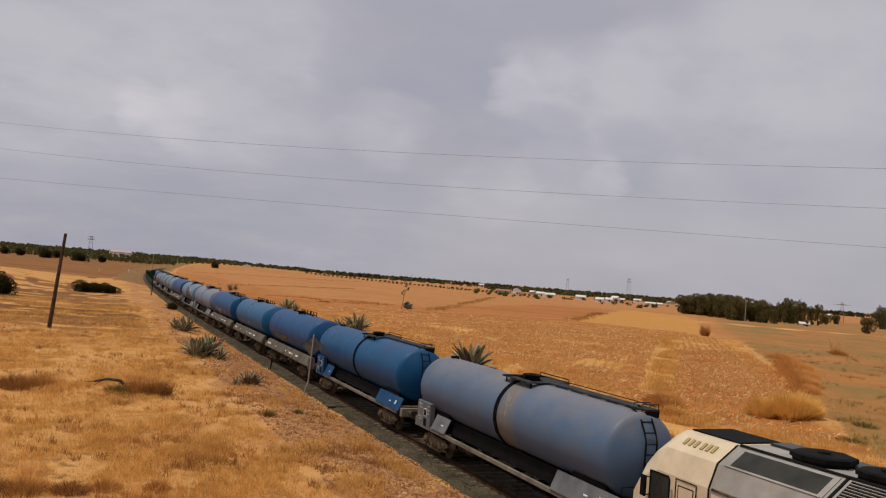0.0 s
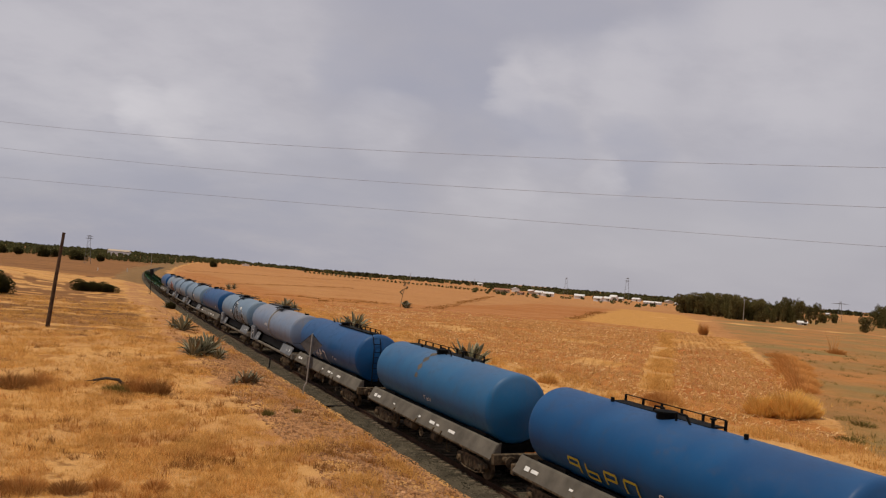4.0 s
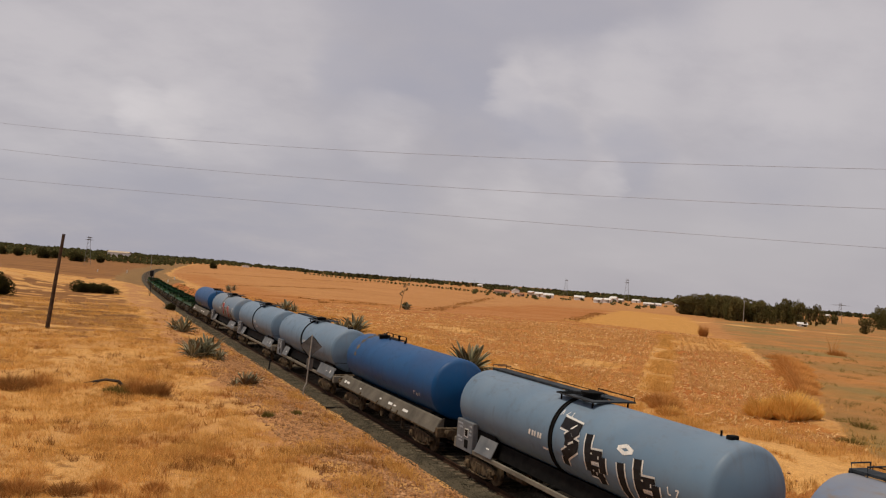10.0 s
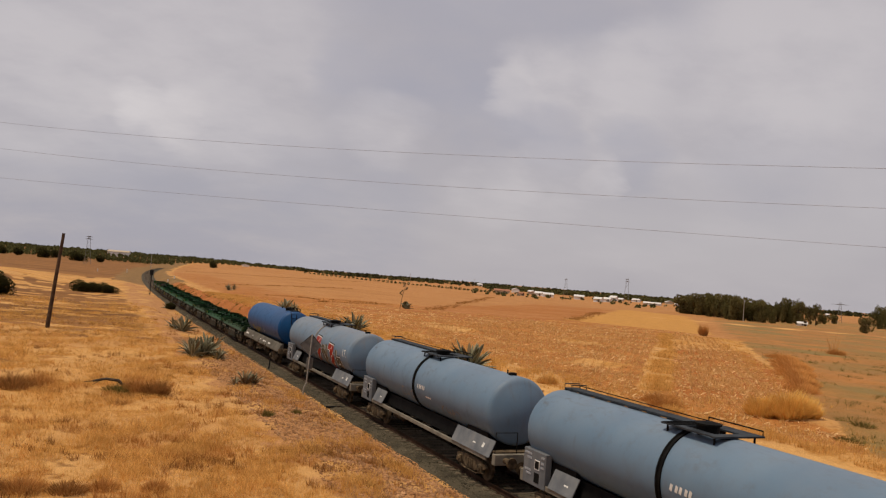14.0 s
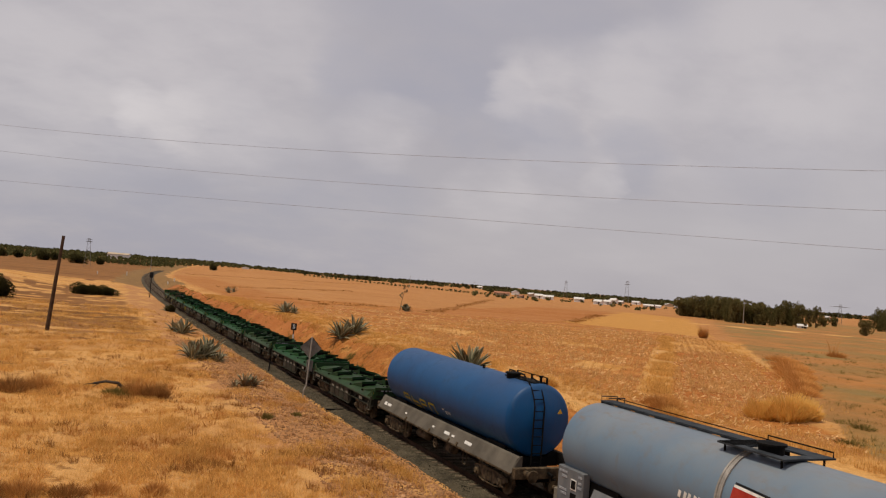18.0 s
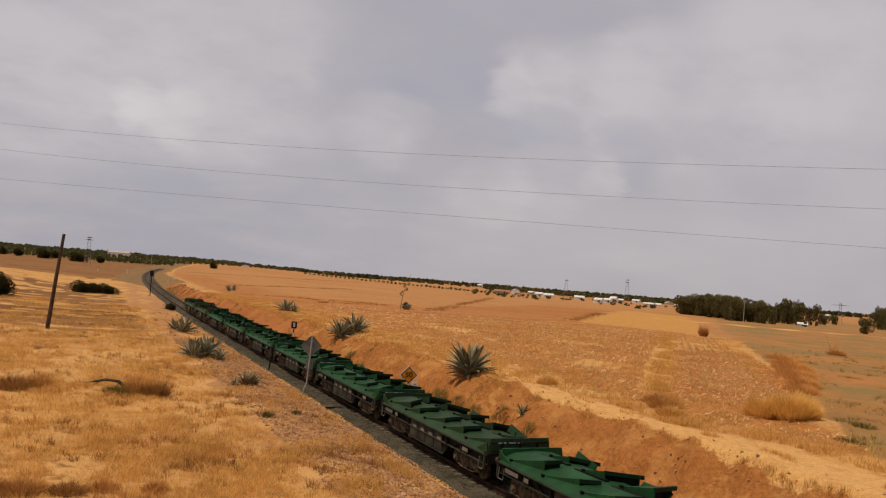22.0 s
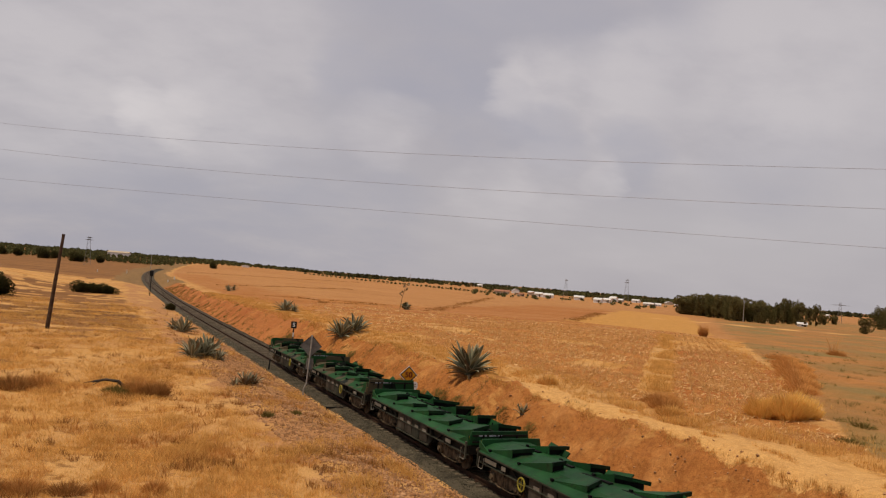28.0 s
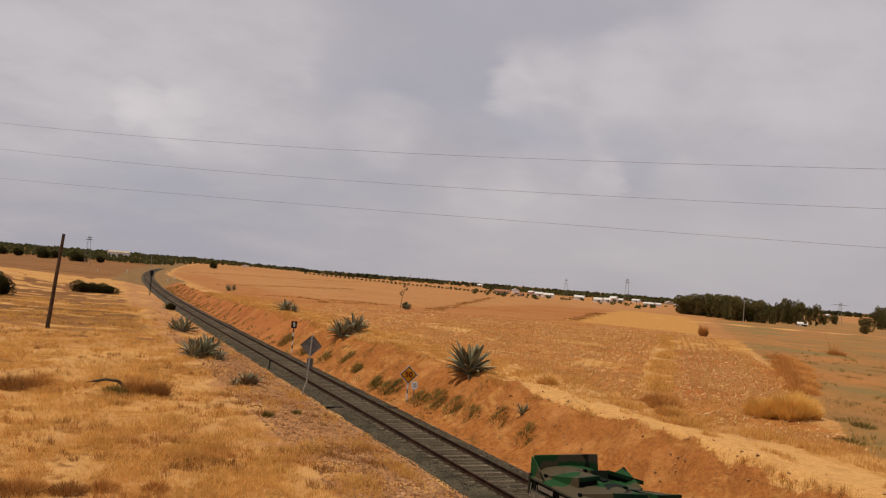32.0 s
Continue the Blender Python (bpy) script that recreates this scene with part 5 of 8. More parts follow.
def build_train():
    A, B = tank_wagon_a, tank_wagon_b
    rows = []
    w1 = A(M_SMEAR, "faded grey-blue tank wagon with a spill ring and an end ladder", -1, -1, half=7.39, ys=0.12)
    lift(solid_letters(w1, -0.12, 1.9, [[(0.1 + 0.09 * k + 0.05 * (k % 2), 1.95 - 0.2 * (k % 3), 0.16 + 0.09 * k, 0.55 + 0.33 * (k * 7 % 4), 0.03 + 0.02 * (k % 3)) for k in range(7)]], 1.0, M_SPILL, "pale dried streaks beside the strap"), -0.004)
    rows.append((w1, 26.52, 5.55))
    w2 = A(M_BLUE2, "blue tank wagon with a dark strap and an end ladder", -1, -1, panel=M_BLUEPANEL, half=7.38, ys=0.05)
    rows.append((w2, 43.6, 5.55))
    w3 = B(M_BLUE, "deep blue tank wagon with grey sills and yellow lettering", -1.0, 3.4, 0.6, stain=None)
    shift(solid_letters(w3, 3.75, 1.78, BLOCKS, 0.76, M_LOGO, "yellow lettering bars", 0.25), 0.05)
    shift(solid_letters(w3, -0.7, 2.1, BARS[:3], 0.24, M_WHITE, "small white mark"), 0.05)
    rows.append((w3, 59.85, 4.95))
    w4 = B(M_MIDBLUE, "mid-blue tank wagon with a rusty spill ring and a top railing", -2.1, 5.3, 0.7, stain=0.9)
    shift(solid_letters(w4, -0.1, 2.1, BARS[:3], 0.24, M_WHITE, "small white mark"), 0.05)
    rows.append((w4, 75.3, 4.95))
    w5 = B(M_BLUE, "deep blue tank wagon with white scrawls and an end ladder", -6.0, 0.3, -0.2, ladder_end=-1, rail_side=0.1)
    shift(solid_letters(w5, 3.2, 1.72, TAG, 0.74, M_WHITE, "white scrawled graffiti strokes", 0.2), 0.05)
    shift(solid_letters(w5, -1.7, 2.1, BARS[:3], 0.24, M_WHITE, "small white mark"), 0.05)
    rows.append((w5, 91.15, 4.95))
    w6 = A(M_SMEAR2, "pale grey-blue tank wagon with a worn pale strap", 1, band=M_SPILL)
    rows.append((w6, 107.15, 5.55))
    w7 = A(M_LIGHT, "pale blue tank wagon with black and white graffiti", 1, half=7.41)
    piece(w7, 0.05, 2.22, 1.06, "black graffiti letters edged in white")
    rows.append((w7, 124.0, 5.55))
    w8 = B(M_BLUE, "blue tank wagon with a rust stain near its end", 1.9, 4.9, 3.4, stain=4.7)
    shift(solid_letters(w8, -4.1, 2.2, BARS[:3], 0.24, M_WHITE, "small white mark"), 0.05)
    rows.append((w8, 140.35, 4.95))
    w9 = A(M_LIGHT, "pale blue-grey tank wagon with dark strap and walkway", 1)
    rows.append((w9, 156.45, 5.55))
    w10 = A(M_LIGHT, "pale blue-grey tank wagon with faint scrawls", 1, half=7.5)
    solid_letters(w10, -2.4, 1.75, TAG, 0.45, M_SPILL, "faint grey scrawl", 0.1)
    solid_letters(w10, 2.2, 1.85, [[(0.9, 0.9, 0.3, 0.85, 0.12), (0.3, 0.85, 0.2, 0.2, 0.12), (0.2, 0.2, 0.8, 0.1, 0.12)], [(0.2, 0.3, 0.9, 0.3, 0.12)], [(0.8, 0.9, 0.2, 0.6, 0.12), (0.2, 0.6, 0.8, 0.3, 0.12), (0.8, 0.3, 0.2, 0.0, 0.12)]], 0.5, M_SPILL, "faint grey scrawl", 0.1)
    rows.append((w10, 173.65, 5.55))
    w11 = A(M_LIGHT2, "pale grey-blue tank wagon with red and brown graffiti", 1, band=M_SPILL)
    piece(w11, 0.15, 1.95, 1.10, "painted fill of a graffiti piece", (M_REDPAINT, M_BROWNPAINT, M_REDPAINT, M_BROWNPAINT), M_BLACKPAINT)
    solid_letters(w11, -5.55, 2.55, [[(0.5, 0.0, 0.5, 0.9, 0.16), (0.5, 0.9, 0.3, 0.7, 0.14)], [(0.1, 0.85, 0.7, 0.9, 0.14), (0.7, 0.9, 0.35, 0.0, 0.16)], [(0.1, 0.06, 0.25, 0.06, 0.14)]], 0.42, M_WHITE, "white painted figures", -0.15)
    solid_letters(w11, 0.62, 2.45, [BARS[2], BARS[3]], 0.28, M_WHITE, "small white tag strokes")
    rows.append((w11, 190.9, 5.55))
    w12 = B(M_BLUE, "blue tank wagon with a small top platform and end ladder", -6.1, -3.9, -4.4, ladder_end=-1, rail_side=0.3)
    shift(solid_letters(w12, 4.0, 1.66, BLOCKS, 0.78, M_LOGO, "yellow lettering bars", 0.25), 0.05)
    shift(solid_letters(w12, -0.5, 2.0, BARS[:3], 0.24, M_WHITE, "small white mark"), 0.05)
    rows.append((w12, 208.08, 4.95))
    for w, y in ((w6, 2.1), (w7, 1.9), (w9, 0.05), (w10, 0.05), (w11, 1.9)):
        solid_letters(w, y, 2.5, [[(0.2 + 0.1 * j, 0.0, 0.42 + 0.1 * j, 0.75, 0.42)] for j in (0, 1, 0, 1, 0)], 0.24, M_WHITE, "white wordmark bars", -0.25)
        solid_letters(w, y - 0.9, 2.2, [[(0, 0.2, 3.2, 0.2, 0.4)]], 0.18, M_WHITE, "white lettering bar")
    green = green_wagon(M_GREEN, M_GREEN, "low green bogie wagon with stepped cover plates")
    handy = green_wagon(M_GREEN, M_GREEN, "low green bogie wagon with a yellow brake wheel", wheel=2.2, seed=7)
    camo = green_wagon(M_CAMO, M_CAMO, "low camouflage-painted bogie wagon with stepped plates", 1.86, -1.5, 12)
    dusty = green_wagon(M_OLIVE, M_OLIVE, "low dusty olive-green bogie wagon with stepped plates", 1.66, None, 19)
    made = {"g": green, "h": handy, "c": camo, "d": dusty}
    first = dict(made)
    for i, k in enumerate("dgdggghgcc"):
        s = 215.5 + 12.25 * (i + 0.5)
        w = first.pop(k, None) or copy_thing(made[k], Matrix())
        rows.append((w, s, 3.75))
    for w, s, half in rows:
        ride(w, s, half)


M_BLUE2 = tank_paint("strong_blue_tank_paint", (0.002, 0.056, 0.158), (0.004, 0.074, 0.192), amount=0.35)
M_BLUEPANEL = plain("blue_panel_paint", (0.010, 0.055, 0.150), (0.018, 0.075, 0.185), 1.6, 0.7)
M_SMEAR = tank_paint("smeared_faded_blue_paint", (0.062, 0.112, 0.205), (0.092, 0.142, 0.225), (0.15, 0.125, 0.105), 0.9, (-1.0, 0.0, (0.165, 0.152, 0.14)))
M_SMEAR2 = tank_paint("dusty_faded_blue_paint", (0.112, 0.166, 0.268), (0.152, 0.204, 0.290), (0.17, 0.14, 0.12), 0.9, (0.1, 0.75, (0.24, 0.215, 0.19)))
M_LOGO = plain("olive_yellow_lettering", (0.35, 0.30, 0.03), (0.42, 0.36, 0.05), 5.0, 0.7)
build_train()

# ---------------------------------------------------------------- the locomotive
M_CREAM = plain("cream_locomotive_paint", (0.60, 0.51, 0.37), (0.68, 0.585, 0.44), 0.8, 0.45, 0, 0.0, 3.0)
M_SILVER = plain("pale_grey_roof_paint", (0.27, 0.262, 0.25), (0.36, 0.35, 0.335), 0.9, 0.45, 0, 0.0, 3.0)
M_NUMBER = plain("ochre_number_paint", (0.36, 0.27, 0.12), (0.42, 0.32, 0.16), 5.0, 0.6)


def glass(name, tint=(0.02, 0.025, 0.025)):
    n = Nodes(name)
    return n.done(n.mix(n.ramp(n.noise(4, 3), 0.3, 0.7), tint, tuple(c * 1.6 for c in tint)), 0.08)


M_GLASS = glass("dark_window_glass")


def build_locomotive():
    """A cream diesel: the rear cab, with the roof hatch, grilles and roof gear that follow it."""
    w = thing("diesel_locomotive", "cream diesel locomotive with dark roof and side window", "locomotive")
    h, e = 10.6, 10.6
    side = [(-1.45, 1.0), (-1.45, 2.95), (-1.22, 3.55), (-0.62, 3.98), (0.62, 3.98), (1.22, 3.55), (1.45, 2.95), (1.45, 1.0)]
    g = Mesh()
    rings = ((e, 0.90, 2.7, 0.0), (e - 0.35, 0.97, 3.25, 0.0), (e - 0.75, 0.98, 3.75, 0.0), (e - 1.15, 1.0, 3.98, 0.0), (7.6, 1.0, 3.98, 0.0))
    for y, sx, top, _ in rings:
        for x, z in side:
            g.v.append((x * sx, y, 1.0 + (z - 1.0) * (top - 1.0) / 2.98))
    k = len(side)
    for i in range(len(rings) - 1):
        for j in range(k):
            g.f.append((i * k + j, i * k + (j + 1) % k, (i + 1) * k + (j + 1) % k, (i + 1) * k + j))
    g.f += [tuple(range(k)), tuple(range(4 * k, 5 * k))[::-1]]
    g.mi = [0] * len(g.f)
    part("cab", g, M_CREAM, w, "cream painted cab shell")
    part("body", Mesh().prism(side, "y", -h, 7.58), M_SILVER, w, "pale grey and cream body side")
    part("body_stripe", Mesh().prism([(-1.456, 1.2), (-1.456, 2.85), (-1.45, 2.85), (-1.45, 1.2)], "y", -h, 7.5), M_CREAM, w)
    part("roof_panel", Mesh().prism([(-0.45, 3.985), (0.9, 3.985), (0.9, 4.02), (-0.45, 4.02)], "y", 7.7, 9.4), M_DARK, w, "dark roof panel behind the cab")
    part("roof_walk", Mesh().prism([(0.35, 3.985), (1.0, 3.985), (1.0, 4.05), (0.35, 4.05)], "y", -6.0, 7.5), M_GREYGLASS, w, "dark roof walkway")
    part("hatch_frame", Mesh().add([(-1.245, 4.55, 3.562), (-1.245, 7.35, 3.562), (-0.70, 7.35, 3.955), (-0.70, 4.55, 3.955), (-1.225, 4.55, 3.54), (-1.225, 7.35, 3.54), (-0.68, 7.35, 3.93), (-0.68, 4.55, 3.93)],
                                   [(0, 1, 2, 3), (7, 6, 5, 4), (0, 4, 5, 1), (1, 5, 6, 2), (2, 6, 7, 3), (3, 7, 4, 0)]), M_SILVER, w, "pale hatch frame")
    part("roof_hatch", Mesh().add([(-1.205, 4.7, 3.598), (-1.205, 7.2, 3.598), (-0.76, 7.2, 3.92), (-0.76, 4.7, 3.92), (-1.19, 4.7, 3.57), (-1.19, 7.2, 3.57), (-0.745, 7.2, 3.89), (-0.745, 4.7, 3.89)],
                                  [(0, 1, 2, 3), (7, 6, 5, 4), (0, 4, 5, 1), (1, 5, 6, 2), (2, 6, 7, 3), (3, 7, 4, 0)]), M_GREYGLASS, w, "dull grey hatch let into the roof slope")
    for y, x, rad in ((5.7, 0.10, 0.72), (4.0, 0.0, 0.62), (2.3, 0.0, 0.62)):
        fan = part("fan_cover", Mesh().lathe([(3.97, rad * 0.9), (4.06, rad * 0.92), (4.07, rad), (4.17, rad), (4.20, rad * 0.85), (4.20, 0.1)], "z", 8, Matrix.Translation((x, y, 0))), M_DARK, w, "black eight-sided fan cover")
        part("fan_hub", Mesh().lathe([(4.19, 0.16), (4.25, 0.14), (4.26, 0.02)], "z", 10, Matrix.Translation((x, y, 0))), M_DARK, fan)
    for y in (1.2, 0.2):
        part("roof_box", Mesh().box(-0.4, 0.5, y - 0.35, y + 0.35, 3.97, 4.16, 0.04), M_DARK, w)
    win = part("cab_window", Mesh().box(-1.462, -1.44, 9.0, 9.72, 2.0, 2.86), M_GLASS, w, "dark cab side window")
    part("window_frame", Mesh().box(-1.475, -1.462, 8.96, 9.0, 2.06, 2.84).box(-1.475, -1.462, 9.72, 9.76, 1.96, 2.90).box(-1.475, -1.462, 9.0, 9.72, 2.86, 2.90).box(-1.475, -1.462, 9.0, 9.72, 1.96, 2.0), M_DARK, win)
    part("mirror", Mesh().box(-1.68, -1.60, 9.68, 9.90, 2.2, 2.75, 0.03).tube([(-1.45, 9.7, 2.7), (-1.64, 9.78, 2.72)], 0.015, 6).tube([(-1.45, 9.7, 2.25), (-1.64, 9.78, 2.23)], 0.015, 6), M_DARK, w, "dark rear-view mirror")
    door = part("cab_door", Mesh().box(-1.468, -1.44, 8.0, 8.72, 1.1, 2.9, 0.01), M_CREAM, w, "cream cab door with rounded panel")
    part("door_panel", Mesh().box(-1.482, -1.466, 8.1, 8.62, 1.3, 2.75, 0.006), M_CREAM, door)
    seam = Mesh()
    for a, b, c, d in ((8.08, 8.10, 1.28, 2.77), (8.62, 8.64, 1.28, 2.77), (8.10, 8.62, 2.75, 2.77), (7.98, 8.0, 1.1, 2.92), (8.72, 8.74, 1.1, 2.92), (8.0, 8.72, 2.90, 2.92)):
        seam.box(-1.486, -1.468, a, b, c, d)
    part("door_seam", seam, M_DARK, door, "dark rubber seam round the door")
    part("cant_rail", Mesh().prism([(-1.462, 2.93), (-1.462, 2.97), (-1.44, 2.99), (-1.43, 2.93)], "y", -h, 7.5), M_GREASE, w, "worn edge under the roof slope")
    part("roof_gutter", Mesh().prism([(-0.66, 3.985), (-0.60, 3.985), (-0.60, 4.03), (-0.66, 4.0)], "y", -h, 7.5), M_DARK, w)
    for y in (7.85, 8.85):
        part("grab_rail", Mesh().tube([(-1.5, y, 1.2), (-1.5, y, 2.6)], 0.018, 6), M_SILVER, w)
    part("cab_seam", Mesh().prism([(-1.457, 1.0), (-1.457, 2.95), (-1.227, 3.555), (-0.62, 3.99), (-0.62, 3.98), (-1.22, 3.55), (-1.45, 2.95), (-1.45, 1.0)], "y", 7.56, 7.62), M_DARK, w)
    m = Matrix.Translation((-0.93, 8.6, 3.775)) @ Matrix.Rotation(math.atan2(-0.43, 0.60), 4, "Y")
    for i in range(6):
        part("number_bar", Mesh().box(-0.12, 0.12, -0.05, 0.05, 0.005, 0.016, m=m @ Matrix.Translation((0, 0.45 - i * 0.19 - (0.06 if i > 2 else 0), 0))), M_NUMBER, w, "ochre painted number bar")
    part("low_grille", Mesh().box(-1.465, -1.44, 5.0, 7.3, 2.2, 2.8), M_DARK, w, "black side grille")
    gm = Matrix.Translation((-0.92, 0, 3.765)) @ Matrix.Rotation(math.atan2(-0.43, 0.60), 4, "Y")
    gr = part("grille", Mesh().box(-0.33, 0.33, -3.0, 4.3, 0.0, 0.012, m=gm), M_DARK, w, "black roof grille")
    for i in range(8):
        part("slat", Mesh().box(-0.30 + i * 0.082, -0.284 + i * 0.082, -3.0, 4.25, 0.010, 0.05, m=gm), M_SILVER, gr)
    part("roof_seam", Mesh().box(-0.36, 0.36, 4.38, 4.46, 0.0, 0.02, m=gm), M_DARK, w)
    part("buffer_beam", Mesh().box(-1.4, 1.4, 10.3, 10.55, 0.75, 1.2, 0.03), M_CREAM, w)
    part("windscreen", Mesh().add([(-1.1, 10.56, 2.35), (1.1, 10.56, 2.35), (1.0, 10.32, 2.95), (-1.0, 10.32, 2.95)], [(0, 1, 2, 3)]).add([(-1.1, 10.58, 2.35), (1.1, 10.58, 2.35), (1.0, 10.34, 2.95), (-1.0, 10.34, 2.95)], [(0, 1, 2, 3)]), M_GLASS, w)
    for x in (-0.85, 0.85):
        part("headlight", Mesh().lathe([(0, 0.05), (0, 0.13), (0.05, 0.12)], "y", 14, Matrix.Translation((x, 10.58, 1.7))), M_GLASS, w)
    part("fuel_tank", Mesh().box(-1.2, 1.2, -2.5, 2.5, 0.3, 0.98, 0.08), M_DARK, w)
    add_bogie(w, -7.0)
    add_bogie(w, 7.0)
    add_buffers(w, 11.1)
    ride(w, 18.9 - 11.15, 7.0)


M_GREYGLASS = plain("dull_grey_hatch", (0.028, 0.029, 0.026), (0.045, 0.046, 0.042), 2.0, 0.35, 0, 0.03)
build_locomotive()

# ---------------------------------------------------------------- signs and posts beside the line
M_SIGNBACK = plain("weathered_grey_metal", (0.14, 0.135, 0.125), (0.22, 0.21, 0.19), 3.0, 0.6, 0.3, 0.1)
M_GALV = plain("pale_galvanised_post", (0.30, 0.28, 0.25), (0.42, 0.39, 0.35), 4.0, 0.6, 0.4, 0.1)
M_ORANGE = plain("orange_yellow_sign_face", (0.58, 0.24, 0.012), (0.66, 0.30, 0.02), 4.0, 0.5, 0, 0.03)
M_SIGNRED = plain("dark_red_sign_paint", (0.10, 0.008, 0.006), (0.14, 0.012, 0.008), 4.0, 0.5, 0, 0.03)
M_BLACK = plain("black_sign_paint", (0.012, 0.012, 0.013), (0.02, 0.02, 0.02), 4.0, 0.55, 0, 0.03)
M_POLE = plain("dark_weathered_pole_wood", (0.045, 0.028, 0.018), (0.10, 0.062, 0.04), 3.0, 0.95, 0, 0.5)


def gz(x, y):
    return float(land(x, y))


def lettering(text, size, material, parent, m, label):
    """Raised letters in the built-in face, as a mesh part."""
    cu = bpy.data.curves.new("letters", "FONT")
    cu.body, cu.size, cu.extrude, cu.align_x, cu.align_y, cu.offset = text, size, 0.004, "CENTER", "CENTER", 0.03 * size
    ob = bpy.data.objects.new("letters", cu)
    me = bpy.data.meshes.new_from_object(ob)
    bpy.data.objects.remove(ob)
    me.materials.clear()
    return part("letters", me, material, parent, label, at=m)


def diamond(r, a, b):
    return Mesh().prism([(0, -r), (r, 0), (0, r), (-r, 0)], "y", a, b)


def build_signs():
    # speed sign; its face looks at those who come down the line from the camera's side
    x, y = 3.35, 46.6
    z = gz(x, y)
    s = thing("speed_sign", "orange diamond speed sign with a dark border", "railway sign", pose(x, y, z, 0, 0, -12))
    post = part("post", Mesh().tube([(0, 0, -0.1), (0, 0, 1.25)], 0.045, 10), M_SIGNBACK, s)
    part("post_band", Mesh().tube([(0, 0, 0.15), (0, 0, 0.55)], 0.05, 10), M_WHITE, post, "white painted band")
    part("post_band", Mesh().tube([(0, 0, 0.8), (0, 0, 1.15)], 0.05, 10), M_WHITE, post, "white painted band")
    T = Matrix.Translation((0, -0.05, 1.68))
    board = part("board", diamond(0.56, -0.015, 0.015), M_WHITE, s, at=T)
    part("border", diamond(0.525, -0.018, -0.0155), M_BLACK, board)
    part("face", diamond(0.44, -0.022, -0.0185), M_ORANGE, board, "orange yellow face")
    lettering("50", 0.48, M_SIGNRED, board, pose(0, -0.028, 0, 90), "dark red figures")
    # small white plate
    x, y = 3.62, 46.2
    p = thing("plate_marker", "small white eight-sided plate on a post", "railway marker", pose(x, y, gz(x, y), 0, 0, -12))
    part("post", Mesh().tube([(0, 0, -0.1), (0, 0, 0.7)], 0.03, 8), M_SIGNBACK, p)
    part("plate", Mesh().prism([(0.1, -0.24), (0.2, -0.14), (0.2, 0.14), (0.1, 0.24), (-0.1, 0.24), (-0.2, 0.14), (-0.2, -0.14), (-0.1, -0.24)], "y", -0.05, -0.03, Matrix.Translation((0, 0, 0.76))), M_WHITE, p)
    for a in (-0.05, 0.08):
        part("bar", Mesh().box(-0.08, 0.08, -0.056, -0.051, 0.73 + a, 0.78 + a), M_GREY, p, "grey bar of lettering")
    # whistle board
    x, y = 2.95, 74.5
    b = thing("whistle_board", "black and white banded post with a letter board", "railway sign", pose(x, y, gz(x, y), 0, 0, -12))
    for i in range(6):
        part("band", Mesh().tube([(0, 0, i * 0.38), (0, 0, i * 0.38 + 0.38)], 0.06, 10), M_WHITE if i % 2 == 0 else M_BLACK, b)
    bd = part("board", Mesh().box(-0.26, 0.26, -0.03, 0.02, 2.28, 2.92, 0.01), M_BLACK, b, "black square board")
    lettering("S", 0.5, M_WHITE, bd, pose(0, -0.038, 2.6, 90), "white letter")
    # the sign that shows its back
    x, y = -2.32, 49.2
    z = gz(x, y)
    s = thing("diamond_sign", "grey back of a diamond sign on a bent post", "railway sign", pose(x, y, z, 0, 2, -8))
    part("post", Mesh().tube([(-0.12, 0, -0.1), (-0.12, 0, 0.45), (0, 0, 0.75), (0.02, 0, 3.75)], 0.05, 10), M_GALV, s, "bent pale steel post")
    bd = part("board", diamond(0.66, 0.055, 0.075), M_SIGNBACK, s, at=Matrix.Translation((0.02, 0, 3.05)))
    part("rim", Mesh().prism([(0, 0.66), (0.66, 0), (0.69, 0), (0, 0.70)], "y", 0.04, 0.08).prism([(0, 0.66), (-0.66, 0), (-0.69, 0), (0, 0.70)], "y", 0.04, 0.08), M_BLACK, bd)
    part("brace", Mesh().box(-0.50, 0.50, 0.03, 0.055, 0.16, 0.2).box(-0.50, 0.50, 0.03, 0.055, -0.2, -0.16), M_SIGNBACK, bd)
    part("lower_plate", Mesh().box(-0.14, 0.26, 0.055, 0.075, 1.62, 2.30, 0.005), M_SIGNBACK, s, "narrow grey plate below")
    # low dark post, tall signal far up the line, stakes
    x, y = -2.0, 61.2
    p = thing("low_post", "short dark post in the ballast", "post", pose(x, y, gz(x, y), 0, 3, 0))
    part("post", Mesh().tube([(0, 0, -0.1), (0, 0, 0.75)], 0.06, 8).lathe([(0.72, 0.075), (0.78, 0.075)], "z", 8), M_BLACK, p)
    x, y = -2.4, 170.0
    p = thing("signal_post", "dark signal post with a round head", "railway signal", pose(x, y, gz(x, y)))
    part("post", Mesh().tube([(0, 0, -0.2), (0, 0, 4.3)], 0.09, 10), M_BLACK, p)
    hd = part("head", Mesh().box(-0.35, 0.35, -0.12, 0.12, 3.9, 5.0, 0.1), M_BLACK, p, "black signal head")
    for zz in (4.2, 4.65):
        part("lamp_hood", Mesh().lathe([(-0.3, 0.16), (-0.12, 0.13)], "y", 12, Matrix.Translation((0, 0, zz))), M_BLACK, hd)
    part("rung_bar", Mesh().tube([(-0.25, 0.1, 0), (-0.25, 0.1, 3.9)], 0.02, 6), M_BLACK, p)
